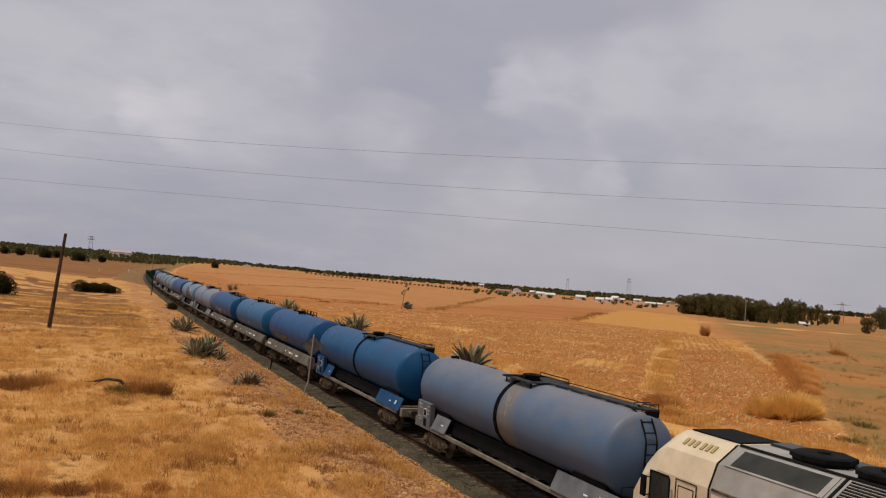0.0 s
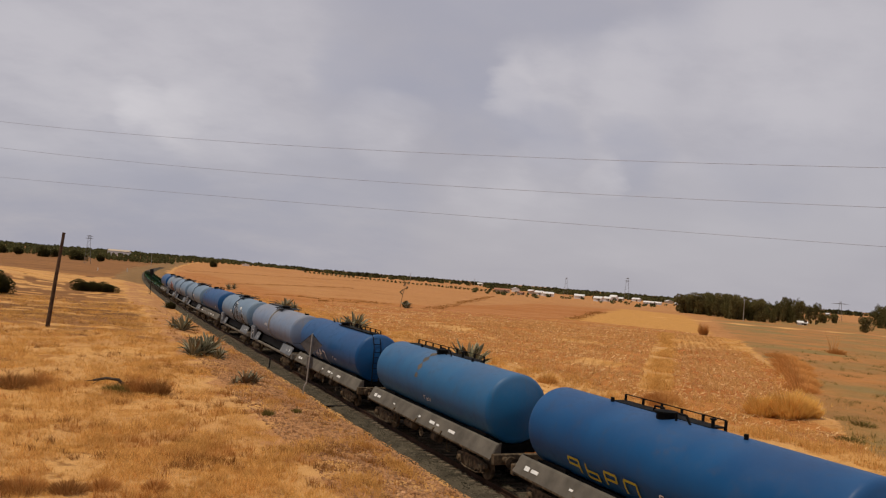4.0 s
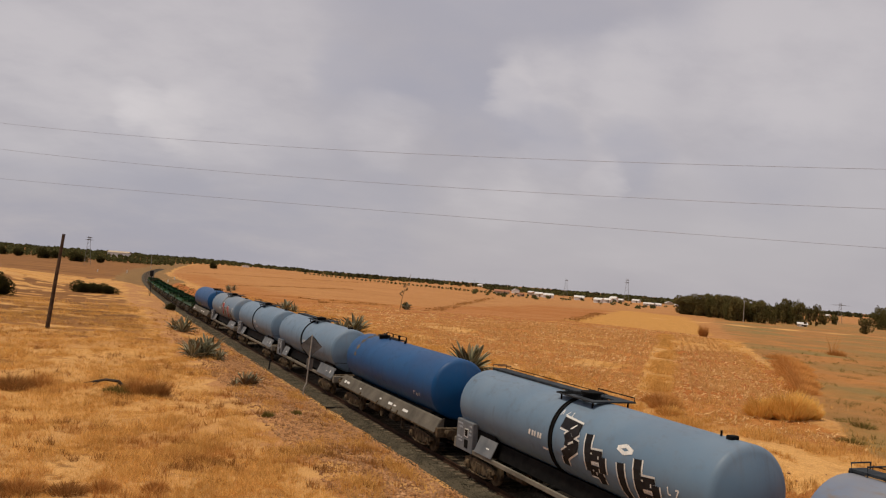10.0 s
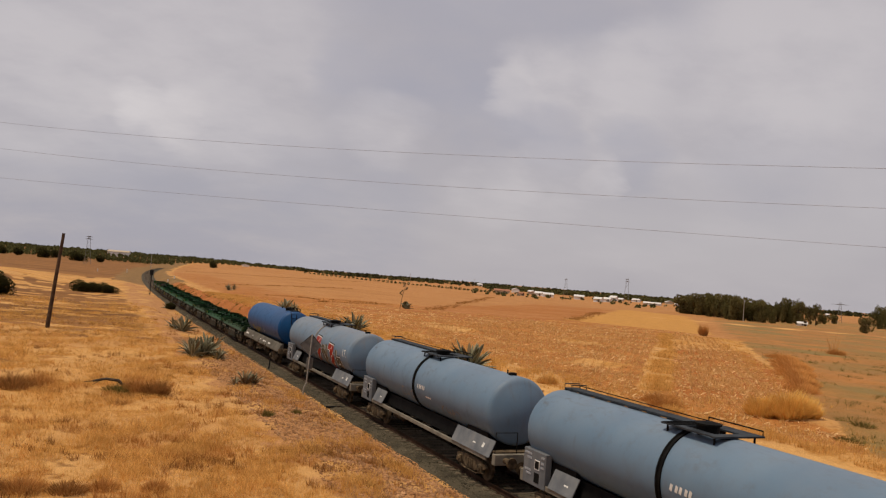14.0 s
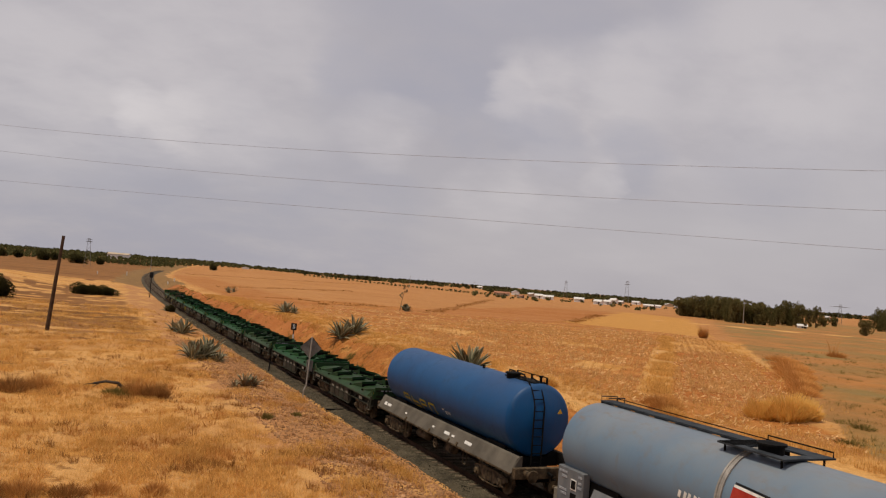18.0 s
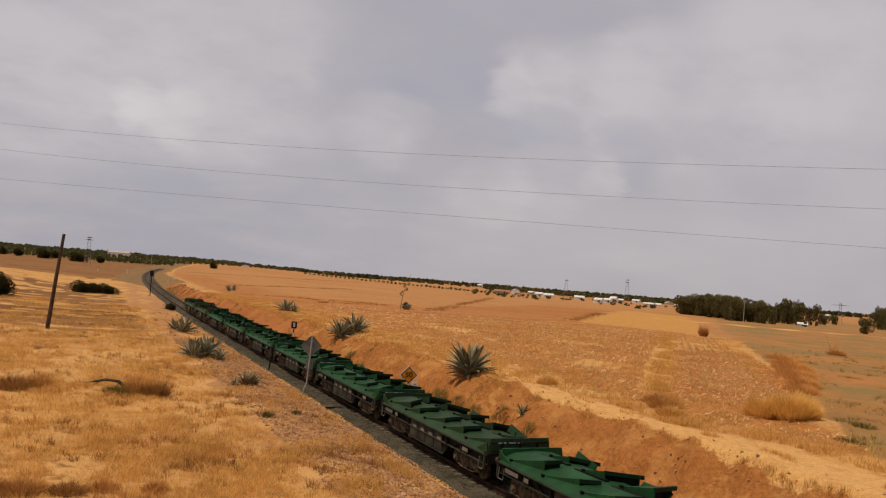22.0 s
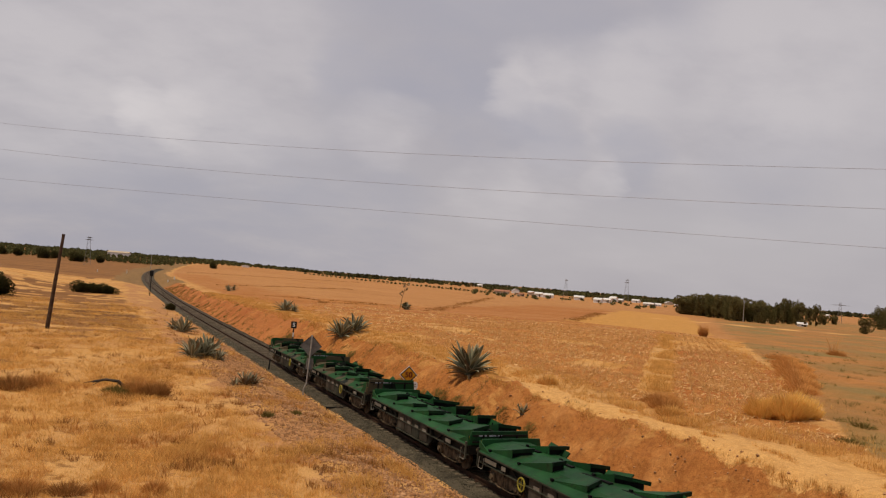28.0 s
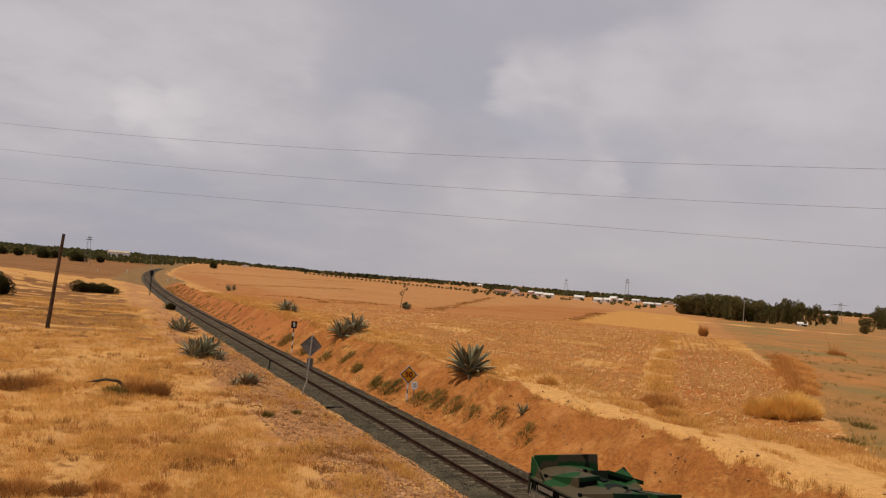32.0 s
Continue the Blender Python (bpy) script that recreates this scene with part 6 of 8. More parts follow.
    for i, (x, yy, hh) in enumerate(((8.5, 250, 0.8), (11.5, 262, 0.9), (-9.0, 330, 1.0), (2.0, 345, 1.4))):
        m = thing("marker_stake", "small white marker stake beside the line", "marker", pose(x, yy, gz(x, yy)), group="white stakes by the curve")
        part("stake", Mesh().box(-0.14, 0.14, -0.1, 0.1, -0.1, hh, 0.04), M_WHITE, m)
    # old telegraph pole
    p = thing("telegraph_pole", "leaning dark wooden telegraph pole without wires", "utility pole", pose(-17.77, 81.94, gz(-17.77, 81.94)))
    part("pole", Mesh().tube([(0, 0, -0.3), (0.32, 0, 4.3), (0.645, 0, 8.6)], 0.19, 12, r1=0.13), M_POLE, p)
    part("cap", Mesh().tube([(0.645, 0, 8.58), (0.65, 0, 8.66)], 0.14, 12), M_POLE, p)


build_signs()


def lattice_tower(h, label, arms):
    w = thing("pylon", label, "pylon")
    b, t = h * 0.11, h * 0.03
    legs = [(sx, sy) for sx in (-1, 1) for sy in (-1, 1)]
    for sx, sy in legs:
        part("leg", Mesh().tube([(sx * b, sy * b, 0), (sx * t, sy * t, h)], 0.08, 5), M_SIGNBACK, w)
    n = 7
    for i in range(n):
        z0, z1 = h * i / n, h * (i + 1) / n
        r0, r1 = b + (t - b) * i / n, b + (t - b) * (i + 1) / n
        for s in (-1, 1):
            part("brace", Mesh().tube([(-r0, s * r0, z0), (r1, s * r1, z1)], 0.045, 4), M_SIGNBACK, w)
            part("brace", Mesh().tube([(s * r0, -r0, z0), (s * r1, r1, z1)], 0.045, 4), M_SIGNBACK, w)
    for z, l in arms:
        part("arm", Mesh().prism([(-l, h * z), (l, h * z), (0, h * z + 0.035 * h)], "y", -0.15, 0.15), M_SIGNBACK, w)
    return w


def build_far_posts():
    a = lattice_tower(24, "grey lattice pylon beyond the fields", ((0.82, 3.2), (0.92, 2.2)))
    a.matrix_basis = pose(500, 690, gz(500, 690), 0, 0, -35)
    b = lattice_tower(19, "grey lattice pylon beyond the fields", ((0.9, 2.0),))
    b.matrix_basis = pose(443, 716, gz(443, 716), 0, 0, -35)
    c = lattice_tower(15, "slim lattice pylon by the olive grove", ((0.88, 2.2), (0.96, 1.8)))
    c.matrix_basis = pose(-11.6, 470, gz(-11.6, 470))
    d = lattice_tower(13, "grey mast with a broad flat crosshead", ((0.86, 6.0),))
    d.matrix_basis = pose(420, 365, gz(420, 365), 0, 0, -48)
    for x, y, h in ((222, 243, 8.5), (24, 520, 9), (240, 640, 10), (330, 700, 10)):
        p = thing("utility_pole", "slim grey utility pole in the fields", "utility pole", pose(x, y, gz(x, y)), group="far utility poles")
        part("pole", Mesh().tube([(0, 0, -0.3), (0, 0, h)], 0.16, 8, r1=0.11), M_GALV, p)
        part("crossarm", Mesh().box(-0.7, 0.7, -0.06, 0.06, h - 0.5, h - 0.38), M_GALV, p)


build_far_posts()
M_CABLE = plain("dull_aluminium_cable", (0.30, 0.32, 0.39), (0.36, 0.38, 0.46), 2.0, 0.6, 0.3, 0)


def build_cables():
    for (a, b, sag) in (((-36.49, 145.27, 26.42), (40.83, 38.02, 18.06), 1.35), ((-36.15, 145.28, 22.49), (41.08, 38.03, 15.14), 1.2),
                        ((-35.73, 145.29, 17.7), (41.34, 38.04, 12.2), 0.3)):
        A, B = Vector(a), Vector(b)
        pts = []
        for i in range(31):
            t = -0.6 + 2.2 * i / 30
            pts.append(A.lerp(B, t) - Vector((0, 0, sag * 4 * t * (1 - t))))
        c = tagged(new("power_cable", Mesh().tube(pts, 0.02, 6).data("power_cable", True)), "thin grey overhead power cable", "cable", "overhead cables")
        c.data.materials.append(M_CABLE)


build_cables()

# ---------------------------------------------------------------- the village
M_WALLW = plain("whitewashed_wall", (0.74, 0.72, 0.69), (0.84, 0.82, 0.79), 0.3, 0.9, 0, 0.1, 4.0)
M_WALLT = plain("tan_rendered_wall", (0.42, 0.33, 0.24), (0.52, 0.43, 0.33), 0.3, 0.9, 0, 0.1, 4.0)
M_ROOFT = plain("red_clay_roof_tiles", (0.28, 0.13, 0.08), (0.38, 0.19, 0.12), 0.5, 0.9, 0, 0.4, 5.0)
M_ROOFG = plain("pale_sheet_roof", (0.60, 0.58, 0.56), (0.72, 0.70, 0.68), 0.4, 0.7, 0, 0.1, 4.0)


def house(x, y, w, d, h, turn, wall, roof, pitch, label):
    b = thing("house" if w < 14 else "farm_shed", label, "house" if w < 14 else "shed", pose(x, y, gz(x, y) - 0.3, 0, 0, turn), group="village buildings")
    part("wall", Mesh().box(-w / 2, w / 2, -d / 2, d / 2, 0, h).prism([(-d / 2, h), (d / 2, h), (0, h + pitch)], "x", -w / 2 + 0.05, w / 2 - 0.05), wall, b)
    for s in (-1, 1):
        part("roof", Mesh().prism([(s * (d / 2 + 0.4), h - 0.1), (0, h + pitch + 0.1), (0, h + pitch + 0.3), (s * (d / 2 + 0.4), h + 0.1)], "x", -w / 2 - 0.3, w / 2 + 0.3), roof, b)
    n = max(1, int(w / 5.5))
    for i in range(n):
        xx = -w / 2 + w * (i + 0.5) / n
        win = part("window", Mesh().box(xx - 0.35, xx + 0.35, -d / 2 - 0.04, -d / 2 + 0.05, h * 0.42, h * 0.42 + 0.75), M_GLASS, b)
        part("window_sill", Mesh().box(xx - 0.45, xx + 0.45, -d / 2 - 0.12, -d / 2 - 0.04, h * 0.42 - 0.1, h * 0.42), wall, win)
    part("door", Mesh().box(w * 0.12, w * 0.12 + 1.1, -d / 2 - 0.05, -d / 2 + 0.05, 0.3, 2.4), M_GREASE, b)
    return b


def build_village():
    rng = random.Random(12)
    white, shed = "low whitewashed village house with a pitched roof", "long white farm shed with a pale roof"
    for x, y, w, h, kind in ((311, 608, 15.3, 3.4, 2), (386, 719, 10.8, 4.6, 0), (409, 727, 7.6, 3.5, 1), (340, 596, 9.1, 3.8, 0), (333, 570, 12.0, 3.7, 0), (355, 558, 11.1, 3.7, 0), (325, 488, 7.8, 3.7, 0),
                             (363, 530, 7.7, 3.6, 0), (420, 601, 8.2, 4.6, 0), (502, 676, 10.6, 3.5, 0), (419, 546, 16.4, 2.4, 0), (541, 673, 9.7, 3.6, 1), (651, 1326, 13.4, 5.1, 0), (800, 1541, 9.7, 4.8, 0),
                             (298, 553, 5.3, 2.4, 2), (494, 605, 3.2, 2.7, 0), (696, 611, 4.5, 3.2, 0), (140, 845, 4.8, 2.4, 0), (360, 640, 9.0, 3.0, 2), (456, 640, 8.0, 3.2, 1)):
        wall, roof = ((M_WALLW, M_ROOFG), (M_WALLT, M_ROOFG), (M_WALLT, M_ROOFT))[kind]
        lab = "tan village house with a clay tile roof" if kind == 2 else "tan village house with a pale roof" if kind else shed if w >= 14 else white
        house(x, y, w * (0.7 if w < 14 else 0.85), 7, h * 0.68, -math.degrees(math.atan2(x + 15, y)) + rng.uniform(-20, 20) + (90 if rng.random() < 0.3 else 0), wall, roof, h * 0.32, lab)
    house(18, 820, 19, 9, 4.6, -14, M_WALLW, M_WALLT, 1.3, "pale farmhouse with a brown roof on the hill")
    house(250, 240, 3.4, 3, 1.2, -40, M_WALLW, M_ROOFG, 0.5, "small white hut below the trees")


build_village()

# ---------------------------------------------------------------- plants


def agave_skin():
    """Blue-grey leaves with pale horny margins, each leaf a little different."""
    n = Nodes("grey_green_agave")
    c = n.mix(n.random(), (0.050, 0.058, 0.032), (0.22, 0.215, 0.135))
    c = n.mix(n.math("MULTIPLY", n.ramp(n.noise(3.0, 5), 0.4, 0.65), 0.5), c, (0.165, 0.150, 0.085))
    c = n.mix(n.ramp(n.attr("margin"), 0.70, 1.0), c, (0.56, 0.50, 0.34))
    n.bump(n.noise(14, 3), 0.1, 0.01)
    return n.done(c, 0.55)


M_AGAVE = agave_skin()
M_AGAVEDRY = plain("withered_agave", (0.18, 0.12, 0.065), (0.32, 0.22, 0.12), 3.0, 0.9, 0, 0.2, 12.0, vary=0.5)
M_BARK = plain("grey_brown_bark", (0.06, 0.045, 0.032), (0.12, 0.09, 0.065), 3.0, 0.95, 0, 0.6, 14.0)


def leaf_stuff(name, a, b, rough=0.75, low=0.5):
    n = Nodes(name)
    a, b = ((q[0], 0.965 * q[1], 0.90 * q[2]) for q in (a, b))
    c = n.mix(n.island(), a, b)
    c = n.mix(n.math("MULTIPLY", n.ramp(n.noise(0.35, 4), 0.35, 0.65), 0.5), c, tuple(low * v for v in a))
    m = n.done(c, rough, 0.0, 0.05)
    # dry blades and leaves let some light through
    tr, mx = n.t.nodes.new("ShaderNodeBsdfTranslucent"), n.t.nodes.new("ShaderNodeMixShader")
    n.link(c, tr.inputs["Color"])
    mx.inputs[0].default_value = 0.4
    n.link(n.b.outputs[0], mx.inputs[1])
    n.link(tr.outputs[0], mx.inputs[2])
    n.link(mx.outputs[0], n.t.nodes["Material Output"].inputs["Surface"])
    return m


M_SHRUB = leaf_stuff("dark_shrub_foliage", (0.040, 0.040, 0.016), (0.105, 0.095, 0.036))
M_LEAF = leaf_stuff("dark_olive_foliage", (0.100, 0.094, 0.038), (0.235, 0.208, 0.084))
M_LEAF2 = leaf_stuff("dull_eucalyptus_foliage", (0.120, 0.106, 0.044), (0.275, 0.232, 0.102))
M_FAR = leaf_stuff("far_olive_groves", (0.070, 0.074, 0.030), (0.145, 0.140, 0.058))
M_SKYLINE = leaf_stuff("dark_skyline_trees", (0.036, 0.038, 0.018), (0.080, 0.076, 0.034))
M_RUSTY = leaf_stuff("rusty_dry_weeds", (0.48, 0.22, 0.065), (0.78, 0.42, 0.15), 0.9, 0.9)
M_UMBER = leaf_stuff("dark_umber_weeds", (0.21, 0.098, 0.034), (0.48, 0.235, 0.08), 0.9, 0.8)
M_STRAW = leaf_stuff("dry_straw_blades", (0.50, 0.268, 0.074), (0.86, 0.53, 0.19), 0.85, 0.85)
M_BROWN = leaf_stuff("dry_brown_weeds", (0.40, 0.185, 0.055), (0.66, 0.34, 0.115), 0.9, 0.85)
M_GREENWEED = leaf_stuff("dull_green_weeds", (0.115, 0.100, 0.030), (0.28, 0.205, 0.065), 0.85, 0.85)
M_GOLDEN = leaf_stuff("golden_tall_grass", (0.66, 0.39, 0.10), (0.95, 0.64, 0.22), 0.85, 0.9)
M_RIDGE = leaf_stuff("dark_weedy_ridge", (0.26, 0.125, 0.042), (0.44, 0.22, 0.075), 0.9, 0.9)
M_HUSK = leaf_stuff("bleached_husks", (0.52, 0.30, 0.12), (0.92, 0.68, 0.38), 0.85, 1.0)
M_STUBBLE = leaf_stuff("pale_stubble", (0.52, 0.285, 0.10), (0.82, 0.54, 0.25), 0.85, 0.9)


def agave_leaf(k):
    """A thick channelled leaf with a spine tip, one metre long, that leaves the ground along x."""
    rng = random.Random(k)
    g, n, rise = Mesh(), 7, (1.15, 0.85, 0.5, 0.2)[k % 4]
    bend = (-0.15, -0.50, -0.75, -0.7)[k % 4]
    rows = []
    x = z = 0.0
    a = rise + 0.1
    for i in range(n + 1):
        t = i / n
        w = 0.074 * (0.75 + 1.1 * t - 1.85 * t * t) + 0.004
        if t > 0.85:
            w = 0.04 * (1 - t) / 0.15 + 0.003
        d = 0.035 * (1 - t) + 0.004
        c, s = math.cos(a), math.sin(a)
        rows.append([(x, -w, z + 0.03 * w / 0.09), (x + s * d * 0.2, 0, z - d * 0.2), (x, w, z + 0.03 * w / 0.09), (x + s * d, 0, z - c * d - 0.006)])
        x += c / n
        z += s / n
        a += bend / n
    for r in rows:
        g.v += r
    for i in range(n):
        for j in range(4):
            g.f.append((i * 4 + j, i * 4 + (j + 1) % 4, (i + 1) * 4 + (j + 1) % 4, (i + 1) * 4 + j))
    g.f += [(3, 2, 1, 0), tuple(4 * n + j for j in range(4))]
    g.mi = [0] * len(g.f)
    me = g.data("leaf", True)
    me.attributes.new("margin", "FLOAT", "POINT").data.foreach_set("value", np.tile([1.0, 0.0, 1.0, 0.15], n + 1).astype(np.float32))
    return me


LEAVES = [agave_leaf(k) for k in range(4)]
LEAVES_DRY = [m.copy() for m in LEAVES]
for m_ in LEAVES:
    m_.materials.append(M_AGAVE)
for m_ in LEAVES_DRY:
    m_.materials.append(M_AGAVEDRY)


def agave(x, y, size, n, seed, label="grey-green agave rosette with long pointed leaves", dry=0.07):
    rng = random.Random(seed)
    w = thing("agave", label, "agave", pose(x, y, gz(x, y) - 0.05), group="agaves along the cutting")
    part("heart", Mesh().lathe([(0, 0.16 * size), (0.25 * size, 0.12 * size), (0.5 * size, 0.05 * size), (0.75 * size, 0.01)], "z", 10), M_AGAVE, w)
    n = int(n * 1.15)
    for i in range(n):
        t = i / n
        k = 0 if t < 0.28 else 1 if t < 0.62 else 2 if t < 0.90 else 3
        ln = size * rng.uniform(0.75, 1.12) * (0.92, 0.98, 0.88, 0.70)[k]
        m = pose(0, 0, 0.10 * size * (1 - t), 0, 0, i * 137.5 + rng.uniform(-20, 20)) @ pose(0.06 * size, 0, 0, rng.uniform(-20, 20), rng.uniform(-12, 12), 0) @ Matrix.Diagonal((ln, ln * rng.uniform(1.0, 1.5), ln, 1))
        me = (LEAVES_DRY if t > 0.93 or rng.random() < dry else LEAVES)[k]
        part("leaf", me, M_AGAVE, w, at=m)
    return w


def build_agaves():
    spots = ((6.0, 43.7, 1.95, 68), (5.7, 68.6, 1.75, 34), (7.2, 69.6, 1.7, 34), (7.9, 70.6, 1.4, 22), (8.05, 99.9, 1.75, 30), (9.4, 101, 1.3, 18), (-7.35, 62.8, 1.5, 32), (-6.5, 63.6, 1.65, 34),
             (-5.8, 65.6, 1.8, 34), (-5.5, 62.6, 1.05, 22), (-7.0, 66.0, 1.5, 24), (-5.5, 86.2, 1.6, 28), (-4.6, 90.6, 1.6, 26), (-6.2, 88.0, 1.3, 20), (-5.9, 49.9, 1.1, 30), (-5.3, 50.4, 1.0, 24),
             (-2.9, 129.0, 1.3, 22), (15.7, 188, 1.6, 22), (17.2, 190, 1.4, 18), (4.85, 35.1, 0.62, 18), (39.0, 137.4, 1.5, 26), (-6.6, 49.4, 0.7, 14))
    for i, (x, y, s, n) in enumerate(spots):
        if -7 < x < -5 and y < 52:
            agave(x, y, 0.85 * s, n, 40 + i, "half withered brown agave low in the grass", 0.55)
        else:
            agave(x, y, s, n, 40 + i)


build_agaves()


def build_dry_stalk():
    """A dead flower stalk with its side branches."""
    w = thing("dry_flower_stalk", "tall dry agave flower stalk with brown side branches", "plant", pose(37.6, 137.2, gz(37.6, 137.2)))
    part("stalk", Mesh().tube([(0, 0, -0.1), (0.35, 0, 2.4), (0.9, 0, 4.6)], 0.07, 8, r1=0.03), M_AGAVEDRY, w)
    rng = random.Random(3)
    for i in range(12):
        z = 2.3 + i * 0.19
        x = 0.33 + (z - 2.4) * 0.25
        a = rng.uniform(0, 6.28)
        q = Vector((math.cos(a) * 0.55, math.sin(a) * 0.55, 0.25))
        br = part("branch", Mesh().tube([(x, 0, z), (x + q.x, q.y, z + q.z)], 0.02, 5), M_AGAVEDRY, w)
        part("seed_head", Mesh().lathe([(-0.12, 0.03), (-0.05, 0.16), (0.06, 0.17), (0.14, 0.05)], "z", 7, Matrix.Translation((x + q.x, q.y, z + q.z))), M_AGAVEDRY, br)


build_dry_stalk()


def crown_mesh(name, lobes, n, leaf, seed, material):
    """A crown of many small leaf clumps: pairs of crossed ragged leaves near the skin of several lobes."""
    r = np.random.RandomState(seed)
    which = r.randint(0, len(lobes), n)
    d = r.normal(size=(n, 3))
    d /= np.linalg.norm(d, axis=1)[:, None]
    L = np.array(lobes, float)
    rad = r.uniform(0.55, 1.08, n) ** 0.6
    c = L[which, :3] + d * L[which, 3:6] * rad[:, None]
    c = c[c[:, 2] > 0.05]
    n = len(c)
    v = np.zeros((n, 2, 4, 3))
    for k in range(2):
        a, b = r.normal(size=(n, 3)), r.normal(size=(n, 3))
        a /= np.linalg.norm(a, axis=1)[:, None]
        b -= (a * b).sum(1)[:, None] * a
        b /= np.linalg.norm(b, axis=1)[:, None]
        s = leaf * r.uniform(0.6, 1.3, n)[:, None]
        for j, (p, q) in enumerate(((-1, -0.2), (0.1, -0.6), (1, 0.15), (-0.1, 0.65))):
            v[:, k, j] = c + a * s * p * r.uniform(0.7, 1.2, (n, 1)) + b * s * q
    f = np.arange(n * 8).reshape(-1, 4)
    ob = sheet(name, v.reshape(-1, 3), f, material, False)
    me = ob.data
    bpy.data.objects.remove(ob)
    return me


def lobes_of(h, w, n, seed, base=0.25, reach=0.62):
    r = random.Random(seed)
    out = [(0, 0, h * 0.62, w * 0.42, w * 0.42, h * 0.36)]
    for _ in range(n):
        a, q = r.uniform(0, 6.28), r.uniform(0.2, reach) * w
        z = r.uniform(base + 0.12, 0.86) * h
        s = r.uniform(0.22, 0.36) * w
        out.append((q * math.cos(a), q * math.sin(a), z, s, s, s * r.uniform(0.8, 1.3)))
    return out


TREES = [crown_mesh("crown", lobes_of(9, 6, 12, 1, 0.0), 4200, 0.24, 1, M_LEAF2), crown_mesh("crown", lobes_of(8, 7, 13, 2, 0.0), 4300, 0.24, 2, M_LEAF),
         crown_mesh("crown", lobes_of(10, 4.2, 11, 3, 0.0), 3800, 0.22, 3, M_LEAF2), crown_mesh("crown", lobes_of(7, 5, 11, 4, 0.0), 3600, 0.23, 4, M_LEAF)]
BUSHES = [crown_mesh("crown", lobes_of(2.0, 3.6, 9, 5, 0.0, 0.42), 5200, 0.11, 5, M_SHRUB), crown_mesh("crown", lobes_of(1.9, 3.0, 8, 6, 0.0, 0.42), 4600, 0.11, 6, M_SHRUB)]


def trunk_mesh(h, k):
    r = random.Random(k)
    g = Mesh().tube([(0, 0, -0.3), (0.1, 0.05, h * 0.3), (0.0, 0.2, h * 0.62)], 0.24, 8, r1=0.1)
    for i in range(4):
        a, z = r.uniform(0, 6.28), h * r.uniform(0.28, 0.5)
        g.tube([(0.05, 0.1, z), (math.cos(a) * h * 0.12, math.sin(a) * h * 0.12, z + h * 0.18), (math.cos(a) * h * 0.2, math.sin(a) * h * 0.2, z + h * 0.28)], 0.09, 6, r1=0.04)
    return g.data("trunk", True)


TRUNKS = [trunk_mesh(h, k) for k, h in enumerate((9, 8, 10, 7))]


def spans(me):
    c = np.empty(len(me.vertices) * 3, np.float32)
    me.vertices.foreach_get("co", c)
    c = c.reshape(-1, 3)
    return float(np.ptp(c[:, 0])), float(c[:, 2].max())


SPANS = [spans(m) for m in TREES]


def tree(x, y, k, tall, broad, turn):
    w = thing("tree", ("tall dull green eucalyptus tree at the field edge", "broad dark green tree at the field edge", "slim grey-green poplar at the field edge", "low dark green tree at the field edge")[k],
              "tree", pose(x, y, gz(x, y), 0, 0, turn), group="row of trees by the far road")
    s, t = broad / SPANS[k][0], tall / SPANS[k][1]
    sc = Matrix.Diagonal((s, s, t, 1))
    part("trunk", TRUNKS[k], M_BARK, w, at=sc)
    part("crown", TREES[k], M_LEAF, w, at=Matrix.Translation((0, 0, -0.07 * tall)) @ sc)


def shrub(x, y, k, s, turn, label="dark rounded evergreen shrub in the dry grass", sy=1.0, sz=1.0):
    w = thing("shrub", label, "shrub", pose(x, y, gz(x, y) - 0.1, 0, 0, turn), group="dark shrubs in the dry fields")
    part("stem", Mesh().tube([(0, 0, -0.1), (0.05, 0, 0.9 * s)], 0.08, 6, r1=0.04), M_BARK, w)
    part("crown", BUSHES[k], M_SHRUB, w, at=Matrix.Diagonal((s, s * sy, s * sz, 1)))


